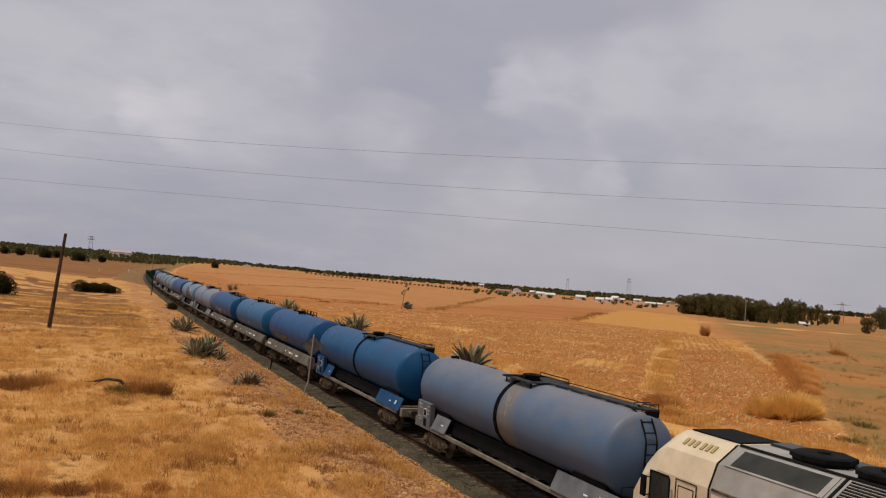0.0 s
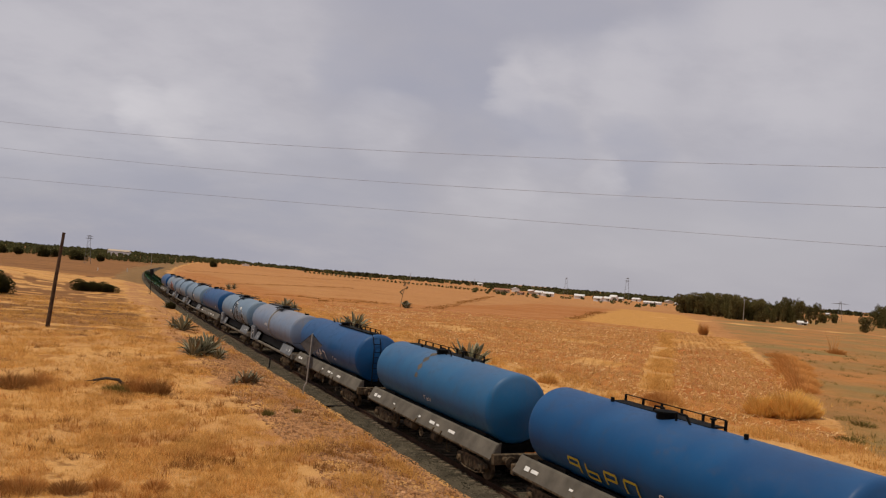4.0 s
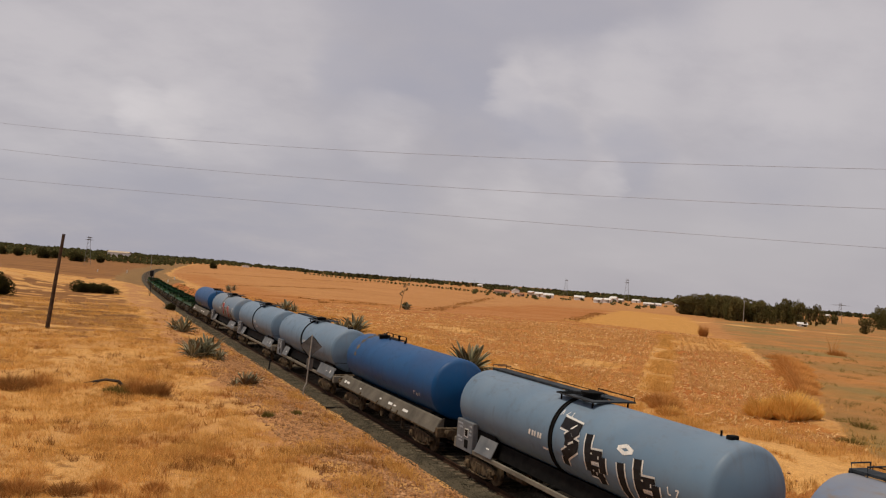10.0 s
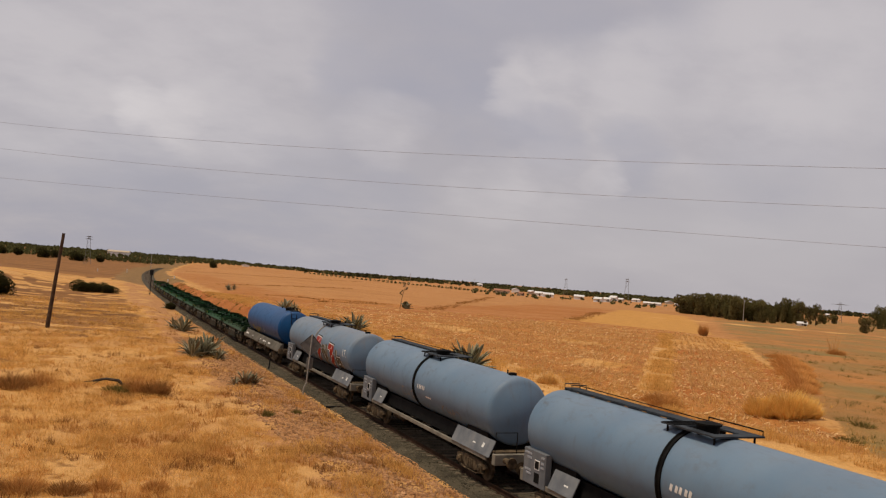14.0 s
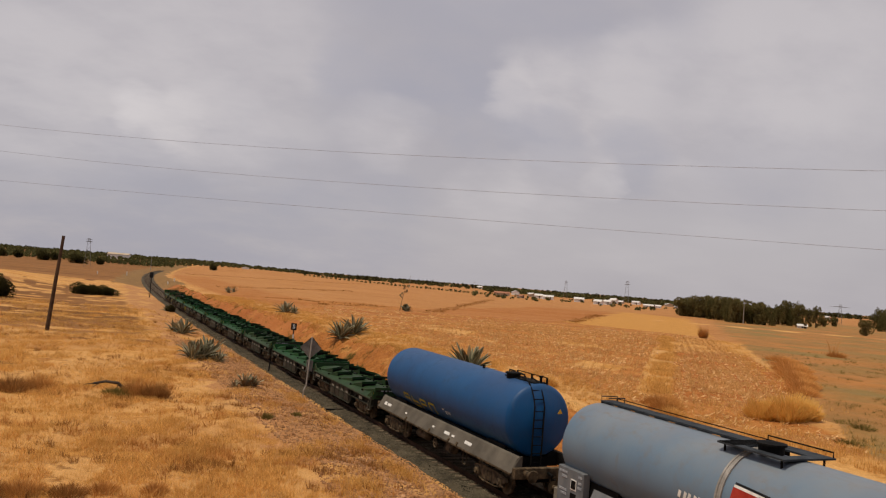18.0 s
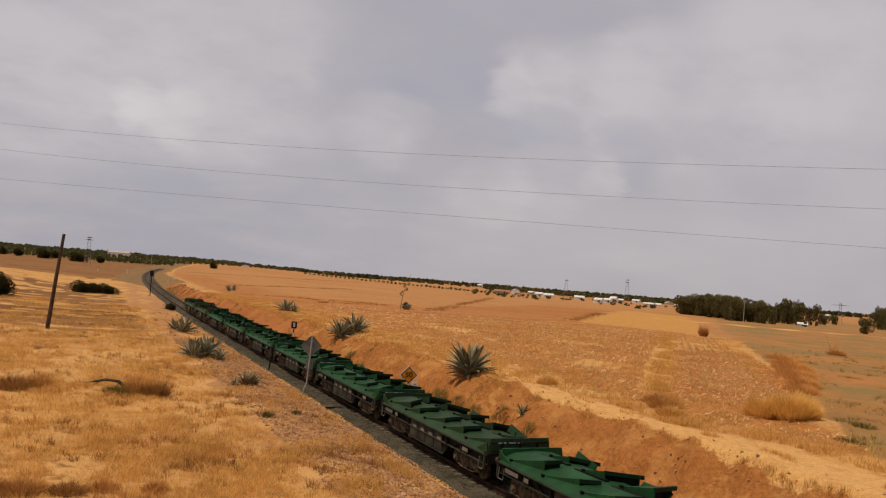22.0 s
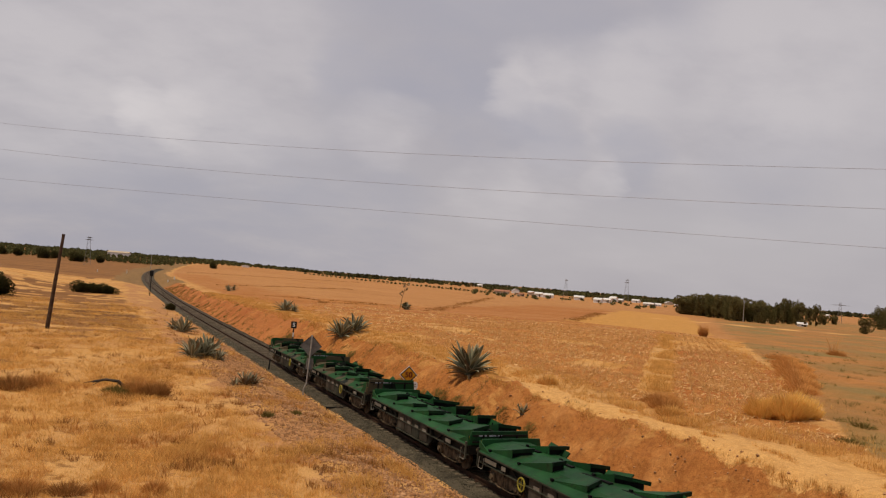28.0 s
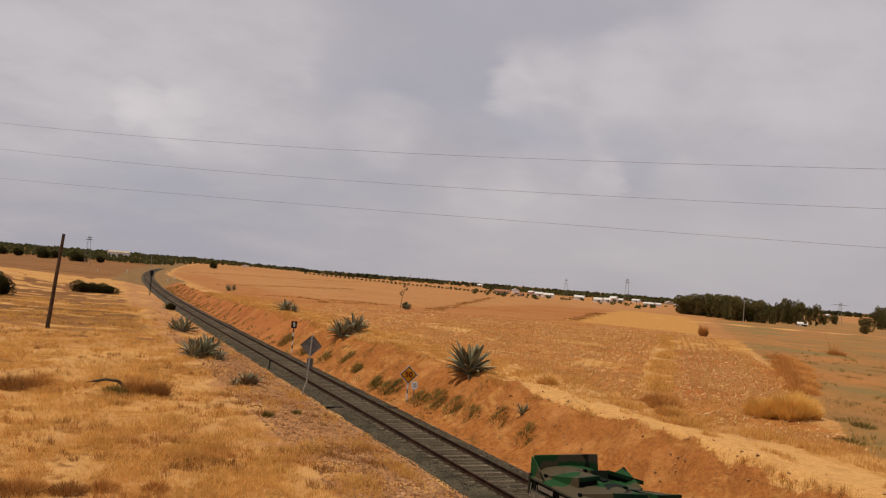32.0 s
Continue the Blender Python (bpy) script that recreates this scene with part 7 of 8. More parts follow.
def build_trees():
    rng = random.Random(21)
    for i, (x, y, h, w) in enumerate(((247.2, 306.8, 9.8, 7.2), (253.8, 309.6, 10.5, 7.8), (249.5, 299.3, 11.1, 7.6), (254.2, 299.3, 11.4, 8.0), (246, 285.1, 11.5, 7.4), (244.9, 279, 11.4, 7.3), (236.2, 265, 10.9, 6.6),
                                      (230.4, 254.8, 10.6, 6.2), (236.3, 256.8, 9.5, 5.8), (241.2, 257.3, 9.3, 5.6), (236.1, 249, 9.3, 4.8), (278, 334.5, 11.4, 7.8), (258.2, 301.1, 11.8, 7.2), (247.1, 278.9, 11.4, 6.8),
                                      (262, 320, 10.5, 8.0), (270, 300, 11.8, 8.0), (262, 284, 11.5, 7.0), (250, 264, 10.5, 7.0), (237.5, 245, 9, 5.4), (275.5, 277.5, 10.3, 4.5), (271.3, 269, 12.3, 5.4), (273.6, 266.7, 12.3, 6),
                                      (264.9, 255.4, 11, 5.8), (323.3, 293.3, 7.1, 5), (351.2, 311.8, 6, 4.7), (224, 190.6, 5.9, 4.2), (332.8, 270.6, 12.5, 7.3), (397.5, 315.9, 12.6, 7.2), (300.1, 293.6, 9.3, 7.8))):
        tree(x, y, (0, 1, 0, 1, 3)[i % 5], h, w * (1.45 if i < 18 else 1.15), rng.uniform(0, 360))
    for x, y, h, w in ((281.6, 265.3, 9.4, 3.6), (277.5, 257.7, 10.8, 3.5)):
        tree(x, y, 2, h, w, rng.uniform(0, 360))
    for x, y, k, s, sy, sz in ((-26.2, 131, 0, 1.1, 1.0, 1.05), (-28.4, 133, 1, 1.2, 1, 1.1), (-14.8, 158.5, 0, 0.95, 0.7, 0.75), (-12.6, 158.6, 1, 1.0, 0.7, 0.72), (-10.8, 159, 0, 0.9, 0.7, 0.7),
                               (-62.8, 618, 0, 1.31, 1, 1.43), (-52.3, 601, 1, 2.27, 1, 0.88), (-37.1, 587, 0, 2.30, 1, 1.00), (-30.1, 598, 1, 2.16, 1, 1.00), (-16.9, 561, 0, 2.54, 1, 0.80), (-2.9, 572, 1, 1.98, 1, 0.96), (-2.6, 128, 1, 0.42, 1, 1.1), (39.4, 139, 1, 0.45, 1, 1.2), (82.8, 677, 0, 1.65, 1, 1.12)):
        shrub(x, y, k, s, rng.uniform(0, 40) if abs(x + 12) > 5 else 0, "low dark hedge-like shrub in the dry grass" if abs(x + 12.6) < 3 and y < 200 else "dark rounded evergreen shrub in the dry grass", sy, sz)


build_trees()


def blob_field(name, pts, sizes, material, label, category, seed=1, flat=0.75):
    """Far trees, each a ragged clump of a few crossed leaves."""
    r = np.random.RandomState(seed)
    n, k = len(pts), 14
    base = np.repeat(np.asarray(pts, float), k, 0)
    s = np.repeat(np.asarray(sizes, float), k)[:, None]
    d = r.normal(size=(n * k, 3))
    d /= np.linalg.norm(d, axis=1)[:, None]
    c = base + d * s * np.array([0.5, 0.5, 0.36]) + np.array([0, 0, 0.5]) * s * flat
    a, b = r.normal(size=(n * k, 3)), r.normal(size=(n * k, 3))
    a /= np.linalg.norm(a, axis=1)[:, None]
    b -= (a * b).sum(1)[:, None] * a
    b /= np.linalg.norm(b, axis=1)[:, None]
    v = np.stack([c - a * s * 0.34, c - b * s * 0.26, c + a * s * 0.34, c + b * s * 0.26], 1)
    ob = sheet(name, v.reshape(-1, 3), np.arange(n * k * 4).reshape(-1, 4), material, False)
    return tagged(ob, label, category, kind="stuff")


def around(az, d):
    return EYE[0] + math.sin(math.radians(az)) * d, math.cos(math.radians(az)) * d


def build_far_woods():
    r = random.Random(31)
    pts, sz = [], []
    # olive grove on the rise, in rows
    for i in range(46):
        for j in range(60):
            az = -8 + j * 0.36 + r.uniform(-0.08, 0.08)
            d = 655 + i * 17 + r.uniform(-5, 5) + max(0, az - 4) * 26
            if az > 6 and i < 4:
                continue
            x, y = around(az, d)
            pts.append((x, y, gz(x, y)))
            sz.append(r.uniform(2.6, 3.8))
    # scattered trees on to the skyline
    for _ in range(1500):
        az = r.uniform(-8, 58)
        d = 1150 * math.exp(r.uniform(0, 1.05))
        if az > 24 and d < 1500 and r.random() < 0.5:
            continue
        x, y = around(az, d)
        pts.append((x, y, gz(x, y)))
        sz.append(r.uniform(2.6, 5.6) * (1 + d / 7000))
    blob_field("far_groves", pts, sz, M_FAR, "olive groves on the far rise", "woods", 2)
    # the skyline: an uneven dark edge of trees, thicker behind the village
    pts, sz = [], []
    for _ in range(1500):
        az = r.uniform(-8, 58)
        d = r.uniform(2200, 3000) if az < 14 else r.uniform(1300, 1900)
        if r.random() < 0.5 + 0.5 * math.sin(az * 2.1) * math.sin(az * 0.7 + 1):
            x, y = around(az, d)
            pts.append((x, y, gz(x, y)))
            sz.append(r.uniform(4.5, 8.0) * (0.55 + d / 3000))
    blob_field("skyline_woods", pts, sz, M_SKYLINE, "dark woods along the far skyline", "woods", 7)
    # a row of small trees along the field boundary
    pts, sz = [], []
    for i in range(48):
        az = 14.5 + i * 0.30
        d = 830 - (az - 14.5) * 14
        x, y = around(az, d)
        pts.append((x, y, gz(x, y)))
        sz.append(r.uniform(1.9, 2.6))
    for _ in range(70):
        az = r.uniform(26, 42)
        d = r.uniform(500, 760)
        x, y = around(az, d)
        pts.append((x, y, gz(x, y)))
        sz.append(r.uniform(1.4, 2.9))
    for _ in range(420):
        az = r.uniform(27, 44)
        x, y = around(az, r.uniform(930, 1250))
        pts.append((x, y, gz(x, y)))
        sz.append(r.uniform(5.0, 8.0) * (0.55 + 0.45 * abs(math.sin(az * 0.9))))
    blob_field("boundary_trees", pts, sz, M_FAR, "small dark trees along field boundaries and gardens", "trees", 5)


build_far_woods()


def blades(name, spots, height, width, per, lean, material, label, category, seed):
    """Many single blades, each a slim bent triangle pair, round given spots (x, y, spread, scale)."""
    r = np.random.RandomState(seed)
    S = np.repeat(np.asarray(spots, float), per, 0)
    n = len(S)
    a, q = r.uniform(0, 6.283, n), np.sqrt(r.uniform(0, 1, n)) * S[:, 2]
    x, y = S[:, 0] + q * np.cos(a), S[:, 1] + q * np.sin(a)
    z = land(x, y) - 0.02
    h = height * S[:, 3] * r.uniform(0.5, 1.25, n)
    b = r.uniform(0, 6.283, n)
    l = r.uniform(0.1, lean, n) * h
    w = width * r.uniform(0.6, 1.4, n) * np.clip(S[:, 3], 0.6, 2)
    base = np.stack([x, y, z], 1)
    side = np.stack([-np.sin(b), np.cos(b), 0 * b], 1) * w[:, None]
    tip = base + np.stack([np.cos(b) * l, np.sin(b) * l, h], 1)
    v = np.stack([base - side, base + side, tip], 1).reshape(-1, 3)
    ob = sheet(name, v, np.arange(n * 3).reshape(-1, 3), material, False)
    return tagged(ob, label, category, kind="stuff")


def build_grass():
    r = np.random.RandomState(77)
    # dry grass over the near side: denser close by
    n = 52000
    d = 19 * np.exp(r.uniform(0, 1, n) ** 0.85 * np.log(130 / 19))
    az = np.radians(r.uniform(-10, 24, n))
    x, y = EYE[0] + np.sin(az) * d, np.cos(az) * d
    patch = waves(x, y, 5.0, 61) + 0.7 * waves(x, y, 14, 62)
    u = x - track_x(y)
    keep = (u < -2.7) & (patch + r.uniform(-0.5, 0.5, n) > -0.22 + 0.85 * step(-9.5, -4.5, u))
    spots = np.stack([x, y, 0.10 + d * 0.0016, 0.45 + 0.55 * np.clip(patch + 0.3, 0, 1) + d * 0.003], 1)[keep]
    blades("dry_grass", spots, 0.30, 0.010, 10, 1.6, M_STRAW, "dry straw-coloured grass over the near field", "grass", 1)
    # browner weeds in loose drifts
    n = 15000
    d = 19 * np.exp(r.uniform(0, 1, n) * np.log(110 / 19))
    az = np.radians(r.uniform(-10, 22, n))
    x, y = EYE[0] + np.sin(az) * d, np.cos(az) * d
    patch = waves(x, y, 3.2, 71) + 0.8 * waves(x, y, 9, 72)
    keep = (x - track_x(y) < -2.5) & (patch + r.uniform(-0.2, 0.2, n) > 0.40)
    spots = np.stack([x, y, 0.14 + 0 * x, 0.6 + 0.7 * r.uniform(0, 1, n)], 1)[keep]
    blades("brown_weeds", spots, 0.30, 0.012, 10, 1.4, M_BROWN, "brown withered weeds in the near field", "weeds", 2)
    # darker weeds: soft clumps that gather in drifts, thicker close by
    n = 26000
    d = 18 * np.exp(r.uniform(0, 1, n) * np.log(120 / 18))
    az = np.radians(r.uniform(-10, 22, n))
    x, y = EYE[0] + np.sin(az) * d, np.cos(az) * d
    patch = waves(x, y, 2.2, 171) + 0.9 * waves(x, y, 8, 172) + 0.5 * waves(x, y, 0.9, 173)
    keep = (x - track_x(y) < -2.6) & (patch + r.uniform(-0.15, 0.15, n) > 0.56 - 0.10 * step(30, 18, d))
    blades("umber_weeds", np.stack([x, y, 0.13 + 0.0015 * d, 0.5 + 0.7 * r.uniform(0, 1, n) + 0.004 * d], 1)[keep], 0.26, 0.013, 9, 1.3, M_UMBER, "dark brown weeds in drifts over the field", "weeds", 22)
    # straw along the top of the cutting and on field margins
    n = 30000
    y = 14 + 150 * r.uniform(0, 1, n) ** 1.5
    x = track_x(y) + 5.6 + np.abs(r.normal(0, 3.6, n))
    a, b = 0.64 * x + 0.77 * y, 0.77 * x - 0.64 * y
    lane = (x > 5.9) & (x < 8.2 + 1.2 * step(29, 20, y)) & (y < 42) & ~((np.abs(x - 7.4) < 0.25) & (waves(x, y, 3, 88) > 0.1))
    patch = waves(x, y, 4, 81)
    keep = ~lane & (patch + r.uniform(-0.5, 0.5, n) > -0.1)
    spots = np.stack([x, y, 0.12 + 0 * x, 0.6 + 0.5 * np.clip(patch, 0, 1)], 1)[keep]
    blades("bank_grass", spots, 0.36, 0.013, 8, 1.0, M_STRAW, "dry straw grass along the top of the cutting", "grass", 3)
    n = 9000
    y = 30 + 190 * r.uniform(0, 1, n)
    u = r.uniform(2.6, 6.4, n)
    x = track_x(y) + u
    patch = waves(x, y, 5, 83) + 0.6 * waves(x, y, 2, 84)
    keep = patch + r.uniform(-0.25, 0.25, n) - 0.10 * (u - 3.4) > 0.22
    blades("bank_weeds", np.stack([x, y, 0.16 + 0 * x, 0.6 + 0.003 * y], 1)[keep], 0.26, 0.012, 9, 1.5, M_GREENWEED, "olive and brown weeds on the earth bank", "weeds", 13)
    # margins between the fields
    n = 6500
    a = r.uniform(38, 118, n)
    b = np.where(r.uniform(0, 1, n) < 0.85, r.normal(-12.3, 0.5, n), r.normal(-4.6, 0.8, n))
    x, y = 0.64 * a + 0.77 * b, 0.77 * a - 0.64 * b
    keep = x > 9.5
    blades("margin_grass", np.stack([x, y, 0.3 + 0 * x, 1.0 + 0 * x], 1)[keep & (waves(x, y, 6, 99) > -0.15)], 0.30, 0.014, 5, 1.6, M_STRAW, "pale dry grass on the field margins", "grass", 4)
    # rough ridges of weeds that part the far fields
    pts = []
    for (x0, y0, x1, y1, k, w) in ((191, 396, 41, 135, 420, 1.1), (150, 236, 75, 139, 260, 0.9), (38, 464, 194, 629, 500, 1.6), (16, 172, 44, 160, 70, 0.7), (25, 147, 44, 159, 50, 0.7), (20, 230, 90, 330, 260, 1.2)):
        t = r.uniform(0, 1, k)
        pts.append(np.stack([x0 + (x1 - x0) * t + r.normal(0, w, k), y0 + (y1 - y0) * t + r.normal(0, w, k), 0.4 + 0.6 * r.uniform(0, 1, k), 1.0 + r.uniform(0, 1, k)], 1)[: int(k * 0.7)])
    blades("field_ridges", np.concatenate(pts), 0.20, 0.03, 12, 1.6, M_RIDGE, "dark weedy ridges between the far fields", "weeds", 14)
    # stubble and chaff over the reaped field
    n = 90000
    d = 26 * np.exp(r.uniform(0, 1, n) * np.log(150 / 26))
    az = np.radians(r.uniform(15, 58, n))
    x, y = EYE[0] + np.sin(az) * d, np.cos(az) * d
    b = 0.77 * x - 0.64 * y
    row = np.abs(((b / 0.9) % 1.0) - 0.5) < 0.26
    cover = land_cover(x, y)
    keep = (cover["land_stubble"] > 0.5) & row & (waves(x, y, 7, 91) + 0.6 * waves(x, y, 1.7, 92) + r.uniform(-0.6, 0.6, n) > 0.0)
    blades("stubble", np.stack([x, y, 0.2 + 0 * x, 0.7 + d * 0.006], 1)[keep], 0.14, 0.021, 4, 2.0, M_STUBBLE, "pale maize stubble and chaff in rows", "stubble", 5)
    # clumps of pale stalks left standing in rows on the redder plot, and looser ones elsewhere
    n = 30000
    a = 40 + 80 * r.uniform(0, 1, n) ** 1.2
    b = np.where(r.uniform(0, 1, n) < 0.5, r.uniform(-11.3, -5.2, n), r.uniform(-40, -13.6, n))
    b = np.round(b / 0.75) * 0.75 + r.normal(0, 0.16, n)
    x, y = 0.64 * a + 0.77 * b, 0.77 * a - 0.64 * b
    keep = (x > 11) & (0.5 * waves(x, y, 2.6, 97) + 0.4 * waves(x, y, 9, 98) + r.uniform(-0.5, 0.5, n) > 0.22)
    blades("stalk_clumps", np.stack([x, y, 0.07 + 0 * x, 0.6 + 0.004 * a + r.uniform(0, 0.5, n)], 1)[keep], 0.20, 0.016, 5, 1.5, M_STUBBLE, "clumps of pale stalks left in rows", "stubble", 15)
    # husks and broken stalks that lie about on the reaped ground, flat and thin
    n = 30000
    d = 30 * np.exp(r.uniform(0, 1, n) ** 0.9 * np.log(140 / 30))
    az = np.radians(r.uniform(16, 54, n))
    x, y = EYE[0] + np.sin(az) * d, np.cos(az) * d
    cover = land_cover(x, y)
    b = 0.77 * x - 0.64 * y
    row = np.abs(((b / 0.75) % 1.0) - 0.5) < 0.3
    keep = ((cover["land_stubble"] > 0.5) & (waves(x, y, 9, 191) + 0.6 * waves(x, y, 2.2, 192) + r.uniform(-0.4, 0.4, n) > 0.12)) | ((cover["land_plot"] > 0.5) & row & (r.uniform(0, 1, n) < 0.55))
    x, y, d = x[keep], y[keep], d[keep]
    n = len(x)
    g, tilt, l, w = r.uniform(0, 6.283, n), r.uniform(-0.2, 0.7, n), r.uniform(0.10, 0.24, n) * (0.8 + d / 110), r.uniform(0.016, 0.035, n) * (0.8 + d / 80)
    along = np.stack([np.cos(g) * np.cos(tilt), np.sin(g) * np.cos(tilt), np.abs(np.sin(tilt))], 1) * l[:, None]
    side = np.stack([-np.sin(g), np.cos(g), 0.5 + 0 * g], 1) * w[:, None]
    base = np.stack([x, y, land(x, y) + 0.02], 1)
    v = np.stack([base - side, base + side, base + along + side * 0.5, base + along - side * 0.5], 1).reshape(-1, 3)
    tagged(sheet("husks", v, np.arange(n * 4).reshape(-1, 4), M_HUSK, False), "pale husks and broken stalks on the reaped field", "stubble", kind="stuff")
    # single dry stalks that still stand in the reaped rows
    n = 5200
    a = 34 + 70 * r.uniform(0, 1, n) ** 1.3
    b = np.round(r.uniform(-36, -5.2, n) / 0.75) * 0.75 + r.normal(0, 0.08, n)
    x, y = 0.64 * a + 0.77 * b, 0.77 * a - 0.64 * b
    keep = (x > 10.5) & ((b < -13.5) | (b > -11.2))
    blades("standing_stalks", np.stack([x, y, 0.05 + 0 * x, 0.8 + 0.006 * a], 1)[keep], 0.30, 0.022, 2, 0.7, M_STUBBLE, "single pale stalks standing in rows", "stubble", 16)
    # tufts in the pasture
    n = 9000
    d = 30 * np.exp(r.uniform(0, 1, n) * np.log(120 / 30))
    az = np.radians(r.uniform(36, 58, n))
    x, y = EYE[0] + np.sin(az) * d, np.cos(az) * d
    keep = (land_cover(x, y)["land_pasture"] > 0.5) & (waves(x, y, 6, 95) + r.uniform(-0.3, 0.3, n) > 0.3)
    blades("pasture_tufts", np.stack([x, y, 0.2 + 0 * x, 0.8 + d * 0.004], 1)[keep], 0.20, 0.012, 7, 1.6, M_GREENWEED, "dull olive tufts in the rough pasture", "grass", 6)


build_grass()


def weed_bush(x, y, rx, h, n, material, label, seed, name="weed_bush", ry=None):
    """One bush of thin upright and arching stems."""
    r, n = np.random.RandomState(seed), int(n * 2.2)
    a, q = r.uniform(0, 6.283, n), np.sqrt(r.uniform(0, 1, n))
    px, py = q * np.cos(a) * rx, q * np.sin(a) * (ry or rx)
    hh = h * (1.15 - 0.75 * q ** 1.6) * r.uniform(0.6, 1.15, n)
    gz_ = land(x + px, y + py) - gz(x, y)
    base = np.stack([px * 0.7, py * 0.7, gz_ - 0.05], 1)
    b = a + r.normal(0, 0.7, n)
    tip = np.stack([px + np.cos(b) * hh * 0.35, py + np.sin(b) * hh * 0.35, gz_ + hh], 1)
    mid = (base + tip) / 2 + np.stack([0 * a, 0 * a, hh * 0.12], 1)
    w = 0.009 * r.uniform(0.6, 1.5, n)
    side = np.stack([-np.sin(b + 0.6) * w, np.cos(b + 0.6) * w, 0 * w], 1)
    v = np.stack([base - side, base + side, mid + side, mid - side, tip - side * 0.2, tip + side * 0.2], 1).reshape(-1, 3)
    k = np.arange(n)[:, None] * 6
    f = np.concatenate([k + np.array([[0, 1, 2, 3]]), k + np.array([[3, 2, 5, 4]])])
    ob = sheet(name, v, f, material, False)
    ob.location = (x, y, gz(x, y))
    return tagged(ob, label, "bush", "dry bushes by the line")


def build_bushes():
    straw, brown, green = "pale straw-coloured bushy grass clump", "rusty brown dry bush at the field edge", "dull green weed clump at the foot of the bank"
    for i, (x, y, rx, h, n, m, lab) in enumerate((
            (14.6, 29.4, 0.85, 0.85, 800, M_GOLDEN, straw), (15.7, 28.8, 1.2, 1.1, 1300, M_GOLDEN, straw), (16.6, 28.6, 0.8, 0.9, 500, M_GOLDEN, straw),
            (28.5, 39.6, 1.1, 0.40, 330, M_RUSTY, brown), (30.5, 41.5, 1.2, 0.46, 360, M_RUSTY, brown), (33.5, 44.5, 1.2, 0.46, 360, M_RUSTY, brown), (37, 48, 1.76, 0.54, 600, M_RUSTY, brown),
            (27.2, 38.4, 1.4, 0.55, 320, M_RUSTY, brown), (29.6, 40.4, 1.3, 0.6, 330, M_RUSTY, brown), (32.0, 43.0, 1.2, 0.60, 330, M_RUSTY, brown), (35.2, 46.2, 1.8, 0.7, 340, M_RUSTY, brown), (39.0, 50.0, 1.8, 0.7, 520, M_RUSTY, brown),
            (41, 52, 2.0, 0.68, 550, M_RUSTY, brown), (46, 57, 2.0, 0.64, 500, M_RUSTY, brown), (52, 63.5, 2.0, 0.64, 450, M_RUSTY, brown), (78.1, 104.4, 0.8, 1.7, 500, M_BROWN, brown),
            (73, 74.4, 1.4, 0.7, 400, M_BROWN, brown), (72.6, 74.6, 0.45, 3.0, 26, M_RUSTY, "tall thin dry weed in the pasture"),
            (3.5, 50.5, 0.7, 0.30, 260, M_GREENWEED, green), (3.7, 49.6, 0.6, 0.26, 230, M_GREENWEED, green), (3.6, 45.4, 0.6, 0.26, 230, M_GREENWEED, green), (3.9, 43.6, 0.7, 0.30, 260, M_GREENWEED, green),
            (4.0, 41.3, 0.6, 0.26, 200, M_GREENWEED, green), (4.2, 61.8, 0.7, 0.26, 230, M_GREENWEED, green), (3.9, 58.2, 0.5, 0.4, 160, M_GREENWEED, green), (3.6, 66, 0.7, 0.28, 200, M_GREENWEED, green),
            (3.7, 72, 0.9, 0.6, 220, M_GREENWEED, green), (3.6, 80, 0.9, 0.6, 200, M_GREENWEED, green), (4.0, 39.0, 0.5, 0.22, 130, M_GREENWEED, green), (4.3, 36.6, 0.5, 0.22, 130, M_GREENWEED, green),
            (4.1, 33.4, 0.5, 0.22, 130, M_GREENWEED, green), (6.0, 71.2, 0.5, 0.5, 160, M_BROWN, brown), (3.4, 52.6, 0.5, 0.45, 160, M_GREENWEED, green),
            (-12.2, 46.3, 0.9, 0.85, 420, M_BROWN, "brown tangled weed clump in the grass"), (-11.4, 45.7, 0.9, 0.85, 420, M_UMBER, "dark brown weed clump in the grass"), (-13.2, 46.0, 0.9, 0.45, 300, M_GREENWEED, "olive weed clump in the grass"),
            (-18.2, 47.5, 1.4, 0.6, 420, M_UMBER, "brown tangled weed clump in the grass"), (-17.0, 48.0, 1.0, 0.6, 300, M_BROWN, "brown tangled weed clump in the grass"),
            (-16.6, 27.4, 0.8, 0.4, 260, M_BROWN, "brown tangled weed clump in the grass"), (-15.4, 27.0, 0.7, 0.35, 240, M_UMBER, "brown tangled weed clump in the grass"), (-14.4, 27.3, 0.6, 0.3, 200, M_BROWN, "brown tangled weed clump in the grass"), (-17.6, 27.6, 0.6, 0.4, 200, M_UMBER, "brown tangled weed clump in the grass"), (-12.9, 26.8, 0.5, 0.3, 160, M_BROWN, "brown tangled weed clump in the grass"),
            (-6.8, 39.0, 0.35, 0.3, 120, M_GREENWEED, "small green weed in the grass"), (-4.9, 41.0, 0.3, 0.25, 110, M_GREENWEED, "small green weed in the grass"),
            (13.6, 23.6, 0.7, 0.3, 160, M_GREENWEED, "small green weed in the pasture"), (17.8, 26.4, 0.7, 0.25, 120, M_GREENWEED, "small green weed in the pasture"), (10.6, 31.5, 1.0, 0.5, 380, M_BROWN, brown),
            (11.5, 33.0, 1.1, 0.5, 380, M_BROWN, brown), (9.8, 30.2, 0.8, 0.4, 260, M_STRAW, straw), (8.9, 39.5, 0.7, 0.5, 260, M_STRAW, straw))):
        weed_bush(x, y, rx, h, n, m, lab, 200 + i, ry=rx * (1.9 if m is M_GREENWEED and 2 < x < 5 else 1.0))


build_bushes()


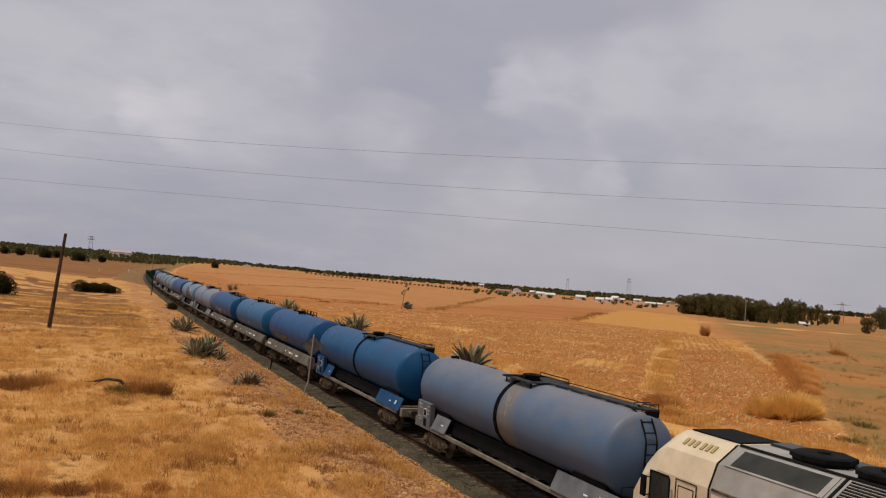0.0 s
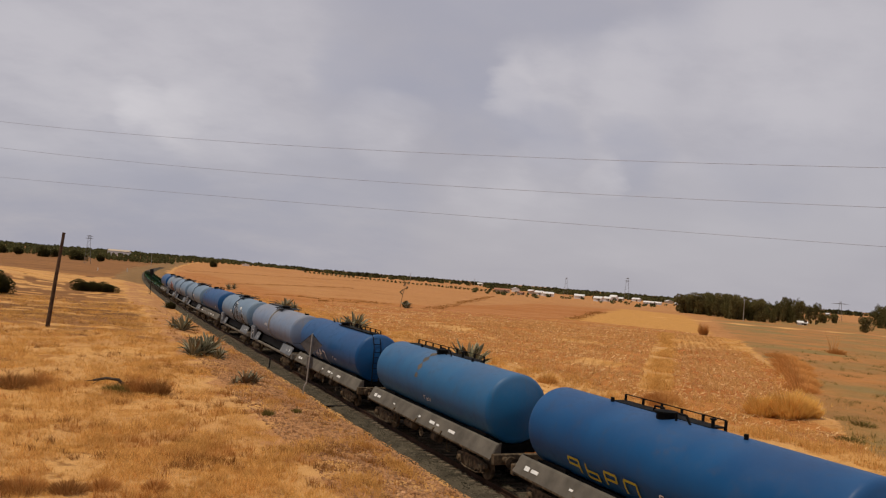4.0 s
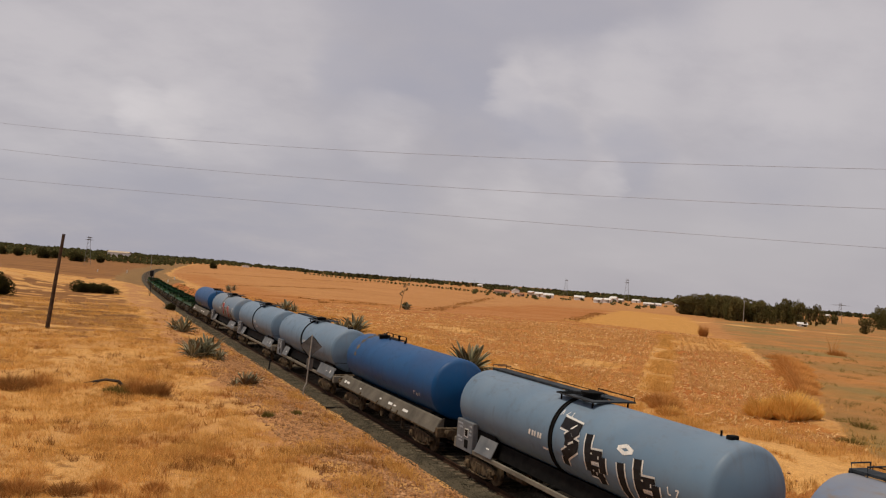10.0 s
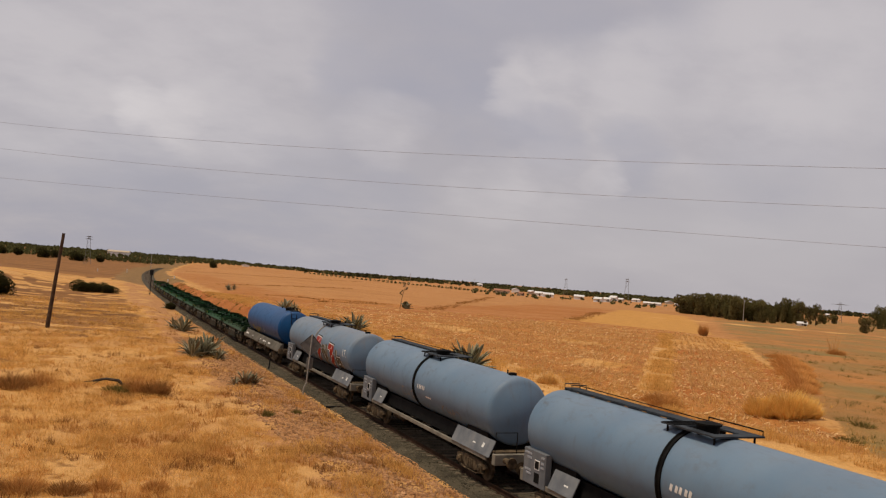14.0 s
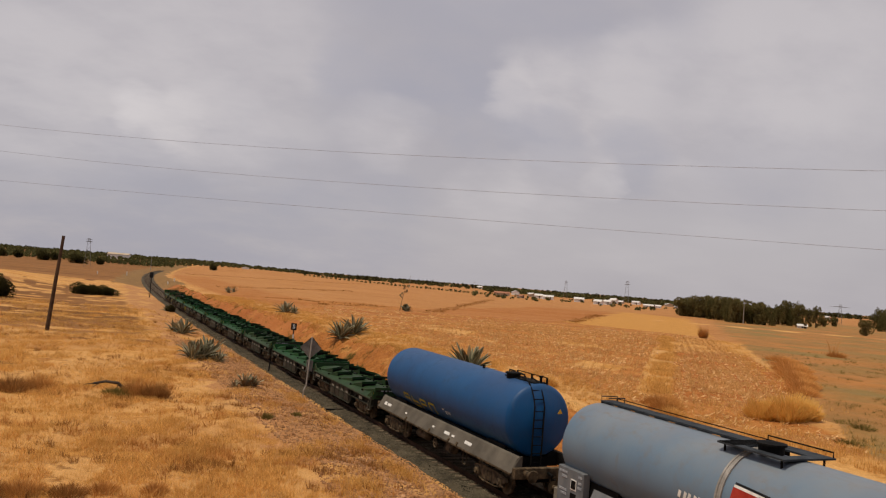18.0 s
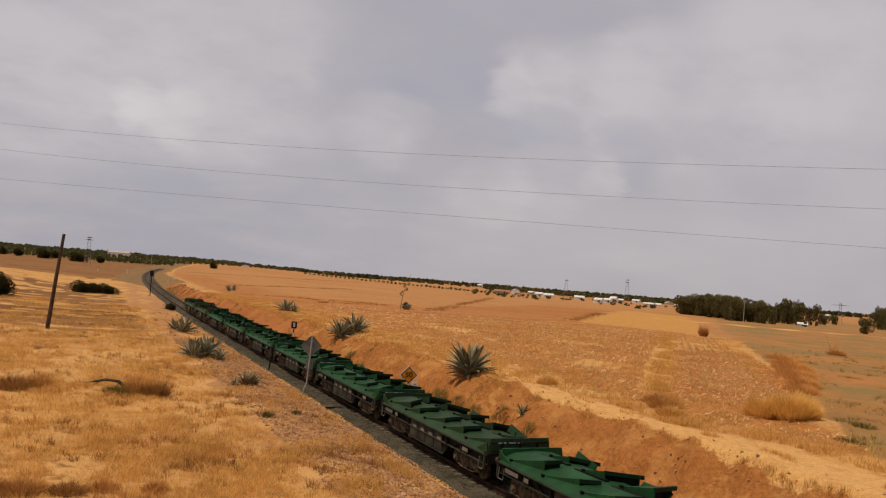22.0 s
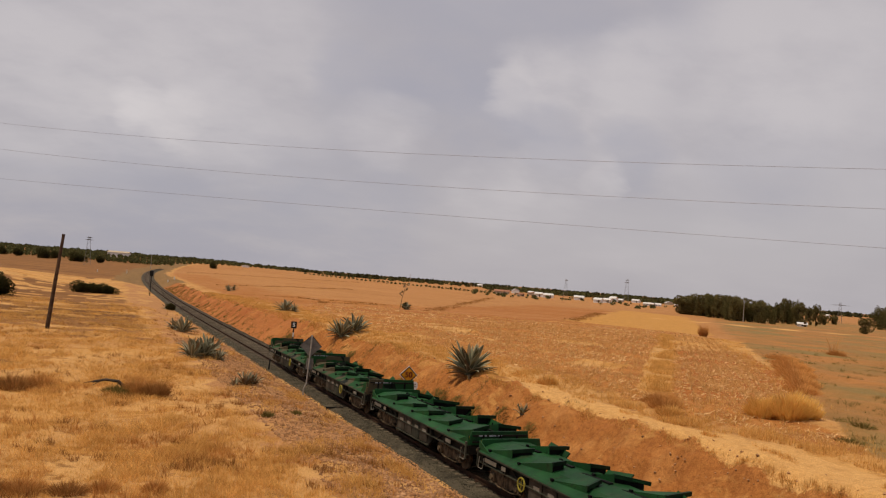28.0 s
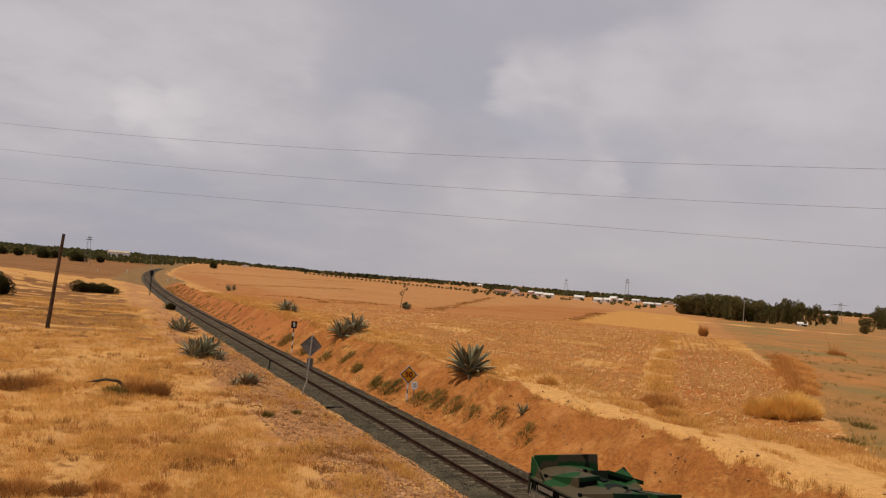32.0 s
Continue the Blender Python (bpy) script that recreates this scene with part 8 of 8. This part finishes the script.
def build_log():
    """A dead branch on the ground, with a few twigs."""
    w = thing("dead_branch", "grey-brown dead branch lying in the grass", "branch", pose(-13.3, 47.0, gz(-13.3, 47.0), 0, 0, 20))
    part("limb", Mesh().tube([(-1.2, 0, 0.48), (-0.5, 0.1, 0.55), (0.15, 0, 0.45), (0.55, -0.1, 0.02)], 0.06, 7, r1=0.10), M_BARK, w)
    for i, (a, b) in enumerate((((-1.2, 0, 0.48), (-1.6, 0.2, 0.42)), ((-0.8, 0.05, 0.5), (-1.3, -0.15, 0.3)), ((0.15, 0, 0.45), (0.2, 0.3, 0.05)), ((0.3, -0.05, 0.3), (0.9, 0.1, 0.28)), ((0.5, -0.1, 0.1), (1.1, -0.2, 0.22)))):
        part("twig", Mesh().tube([a, b], 0.03, 5, r1=0.012), M_BARK, w)


build_log()


def rocks(name, spots, material, label, category, seed):
    """Small angular stones, eight faces each."""
    r = np.random.RandomState(seed)
    S = np.asarray(spots, float)
    n = len(S)
    d = np.array([(1, 0, 0), (-1, 0, 0), (0, 1, 0), (0, -1, 0), (0, 0, 1), (0, 0, -1)], float)
    v = S[:, None, :3] + d[None] * S[:, 3][:, None, None] * r.uniform(0.55, 1.3, (n, 6, 1)) * np.array([1, 1, 0.75])
    f = np.array([(0, 2, 4), (2, 1, 4), (1, 3, 4), (3, 0, 4), (2, 0, 5), (1, 2, 5), (3, 1, 5), (0, 3, 5)])
    f = (np.arange(n)[:, None, None] * 6 + f[None]).reshape(-1, 3)
    ob = sheet(name, v.reshape(-1, 3), f, material, False)
    return tagged(ob, label, category, kind="stuff")


def ballast_top(u):
    a = np.abs(u)
    return np.interp(a, [0, 1.7, 2.0, 2.4, 2.9], [-0.20, -0.20, -0.25, -0.46, -0.70])


def build_stones():
    r = np.random.RandomState(8)
    n = 42000
    y = 10 + 100 * r.uniform(0, 1, n) ** 1.7
    u = r.uniform(-2.35, 2.45, n)
    x = u + track_x(y)
    z = np.maximum(ballast_top(u), land(x, y)) + r.uniform(-0.01, 0.025, n)
    rocks("ballast_stones", np.stack([x, y, z, r.uniform(0.022, 0.05, n)], 1), M_STONE, "loose grey ballast stones", "ballast", 3)
    n = 2600
    y = 14 + 110 * r.uniform(0, 1, n) ** 1.5
    u = 2.6 + 4.0 * r.uniform(0, 1, n)
    x = u + track_x(y)
    s = 0.016 + 0.07 * r.uniform(0, 1, n) ** 5
    rocks("bank_stones", np.stack([x, y, land(x, y) + s * 0.3, s], 1), M_CLOD, "clods and pale stones on the earth bank", "stones", 4)
    n = 26000
    y = 19 + 60 * r.uniform(0, 1, n) ** 1.3
    x = -2.45 - 4.8 * r.uniform(0, 1, n) ** 1.2
    s = 0.016 + 0.075 * r.uniform(0, 1, n) ** 3
    rocks("verge_stones", np.stack([x, y, np.maximum(land(x, y), ballast_top(x)) + s * 0.3, s], 1), M_CLOD, "small clods along the verge", "stones", 5)


M_CLOD = plain("earth_clods", (0.32, 0.150, 0.065), (0.60, 0.34, 0.175), 1.5, 0.95, 0, 0.4, 20.0, island=0.6)
build_stones()


def build_sleepers():
    """Old sleepers: those near by are parts of the track, those far up the line are joined."""
    g = Mesh().box(-1.3, 1.3, -0.12, 0.12, -0.10, 0.10, 0.012)
    data = g.data("sleeper")
    data.materials.append(M_SLEEPER)
    plate = Mesh().box(-0.16, 0.16, -0.08, 0.08, 0, 0.022, 0.006).box(-0.1, -0.075, -0.05, 0.05, 0.02, 0.05).box(0.075, 0.1, -0.05, 0.05, 0.02, 0.05).data("rail_chair")
    plate.materials.append(M_RUST)
    rng = random.Random(2)
    y = -6.0
    for i in range(200):
        s = part("sleeper", data, M_SLEEPER, TRACK, at=pose(float(track_x(y)) + rng.uniform(-0.04, 0.04), y + rng.uniform(-0.03, 0.03), -0.272 + rng.uniform(-0.012, 0.008), 0, 0, rng.uniform(-1, 1)))
        if 8 < y < 60:
            for sx in (-0.885, 0.885):
                part("rail_chair", plate, M_RUST, s, at=pose(sx, 0, 0.098))
        y += 0.6
    v, f = [], []
    base = np.array([(sx, sy, sz) for sx in (-1.3, 1.3) for sy in (-0.12, 0.12) for sz in (-0.1, 0.1)], float)
    q = np.array([(0, 1, 3, 2), (4, 6, 7, 5), (0, 4, 5, 1), (2, 3, 7, 6), (0, 2, 6, 4), (1, 5, 7, 3)])
    k = 0
    while y < 420:
        v.append(base + np.array([float(track_x(y)), y, -0.27]))
        f.append(q + 8 * k)
        k += 1
        y += 0.6
    ob = sheet("far_sleepers", np.concatenate(v), np.concatenate(f), M_SLEEPER, False)
    ob.parent = TRACK
    tagged(ob, kind="stuff")


build_sleepers()


def build_duct():
    """A dark cable duct let in across the track."""
    d = thing("cable_duct", "dark steel cable duct across the ballast between rails", "cable duct", pose(0, 44.6, -0.17, 0, 0, 1))
    part("trough", Mesh().box(-2.3, 2.0, -0.10, 0.10, -0.08, 0.0, 0.01), M_DARK, d)
    for x in (-1.6, 0, 1.5):
        part("clamp", Mesh().box(x - 0.04, x + 0.04, -0.12, 0.12, -0.06, 0.012), M_RUST, d)


build_duct()


def motions():
    for ob, s, half in MOVING:
        walk(ob, [(t, on_track(s - float(np.interp(t, TICK, RUN)), half)) for t in range(0, 33)])


motions()
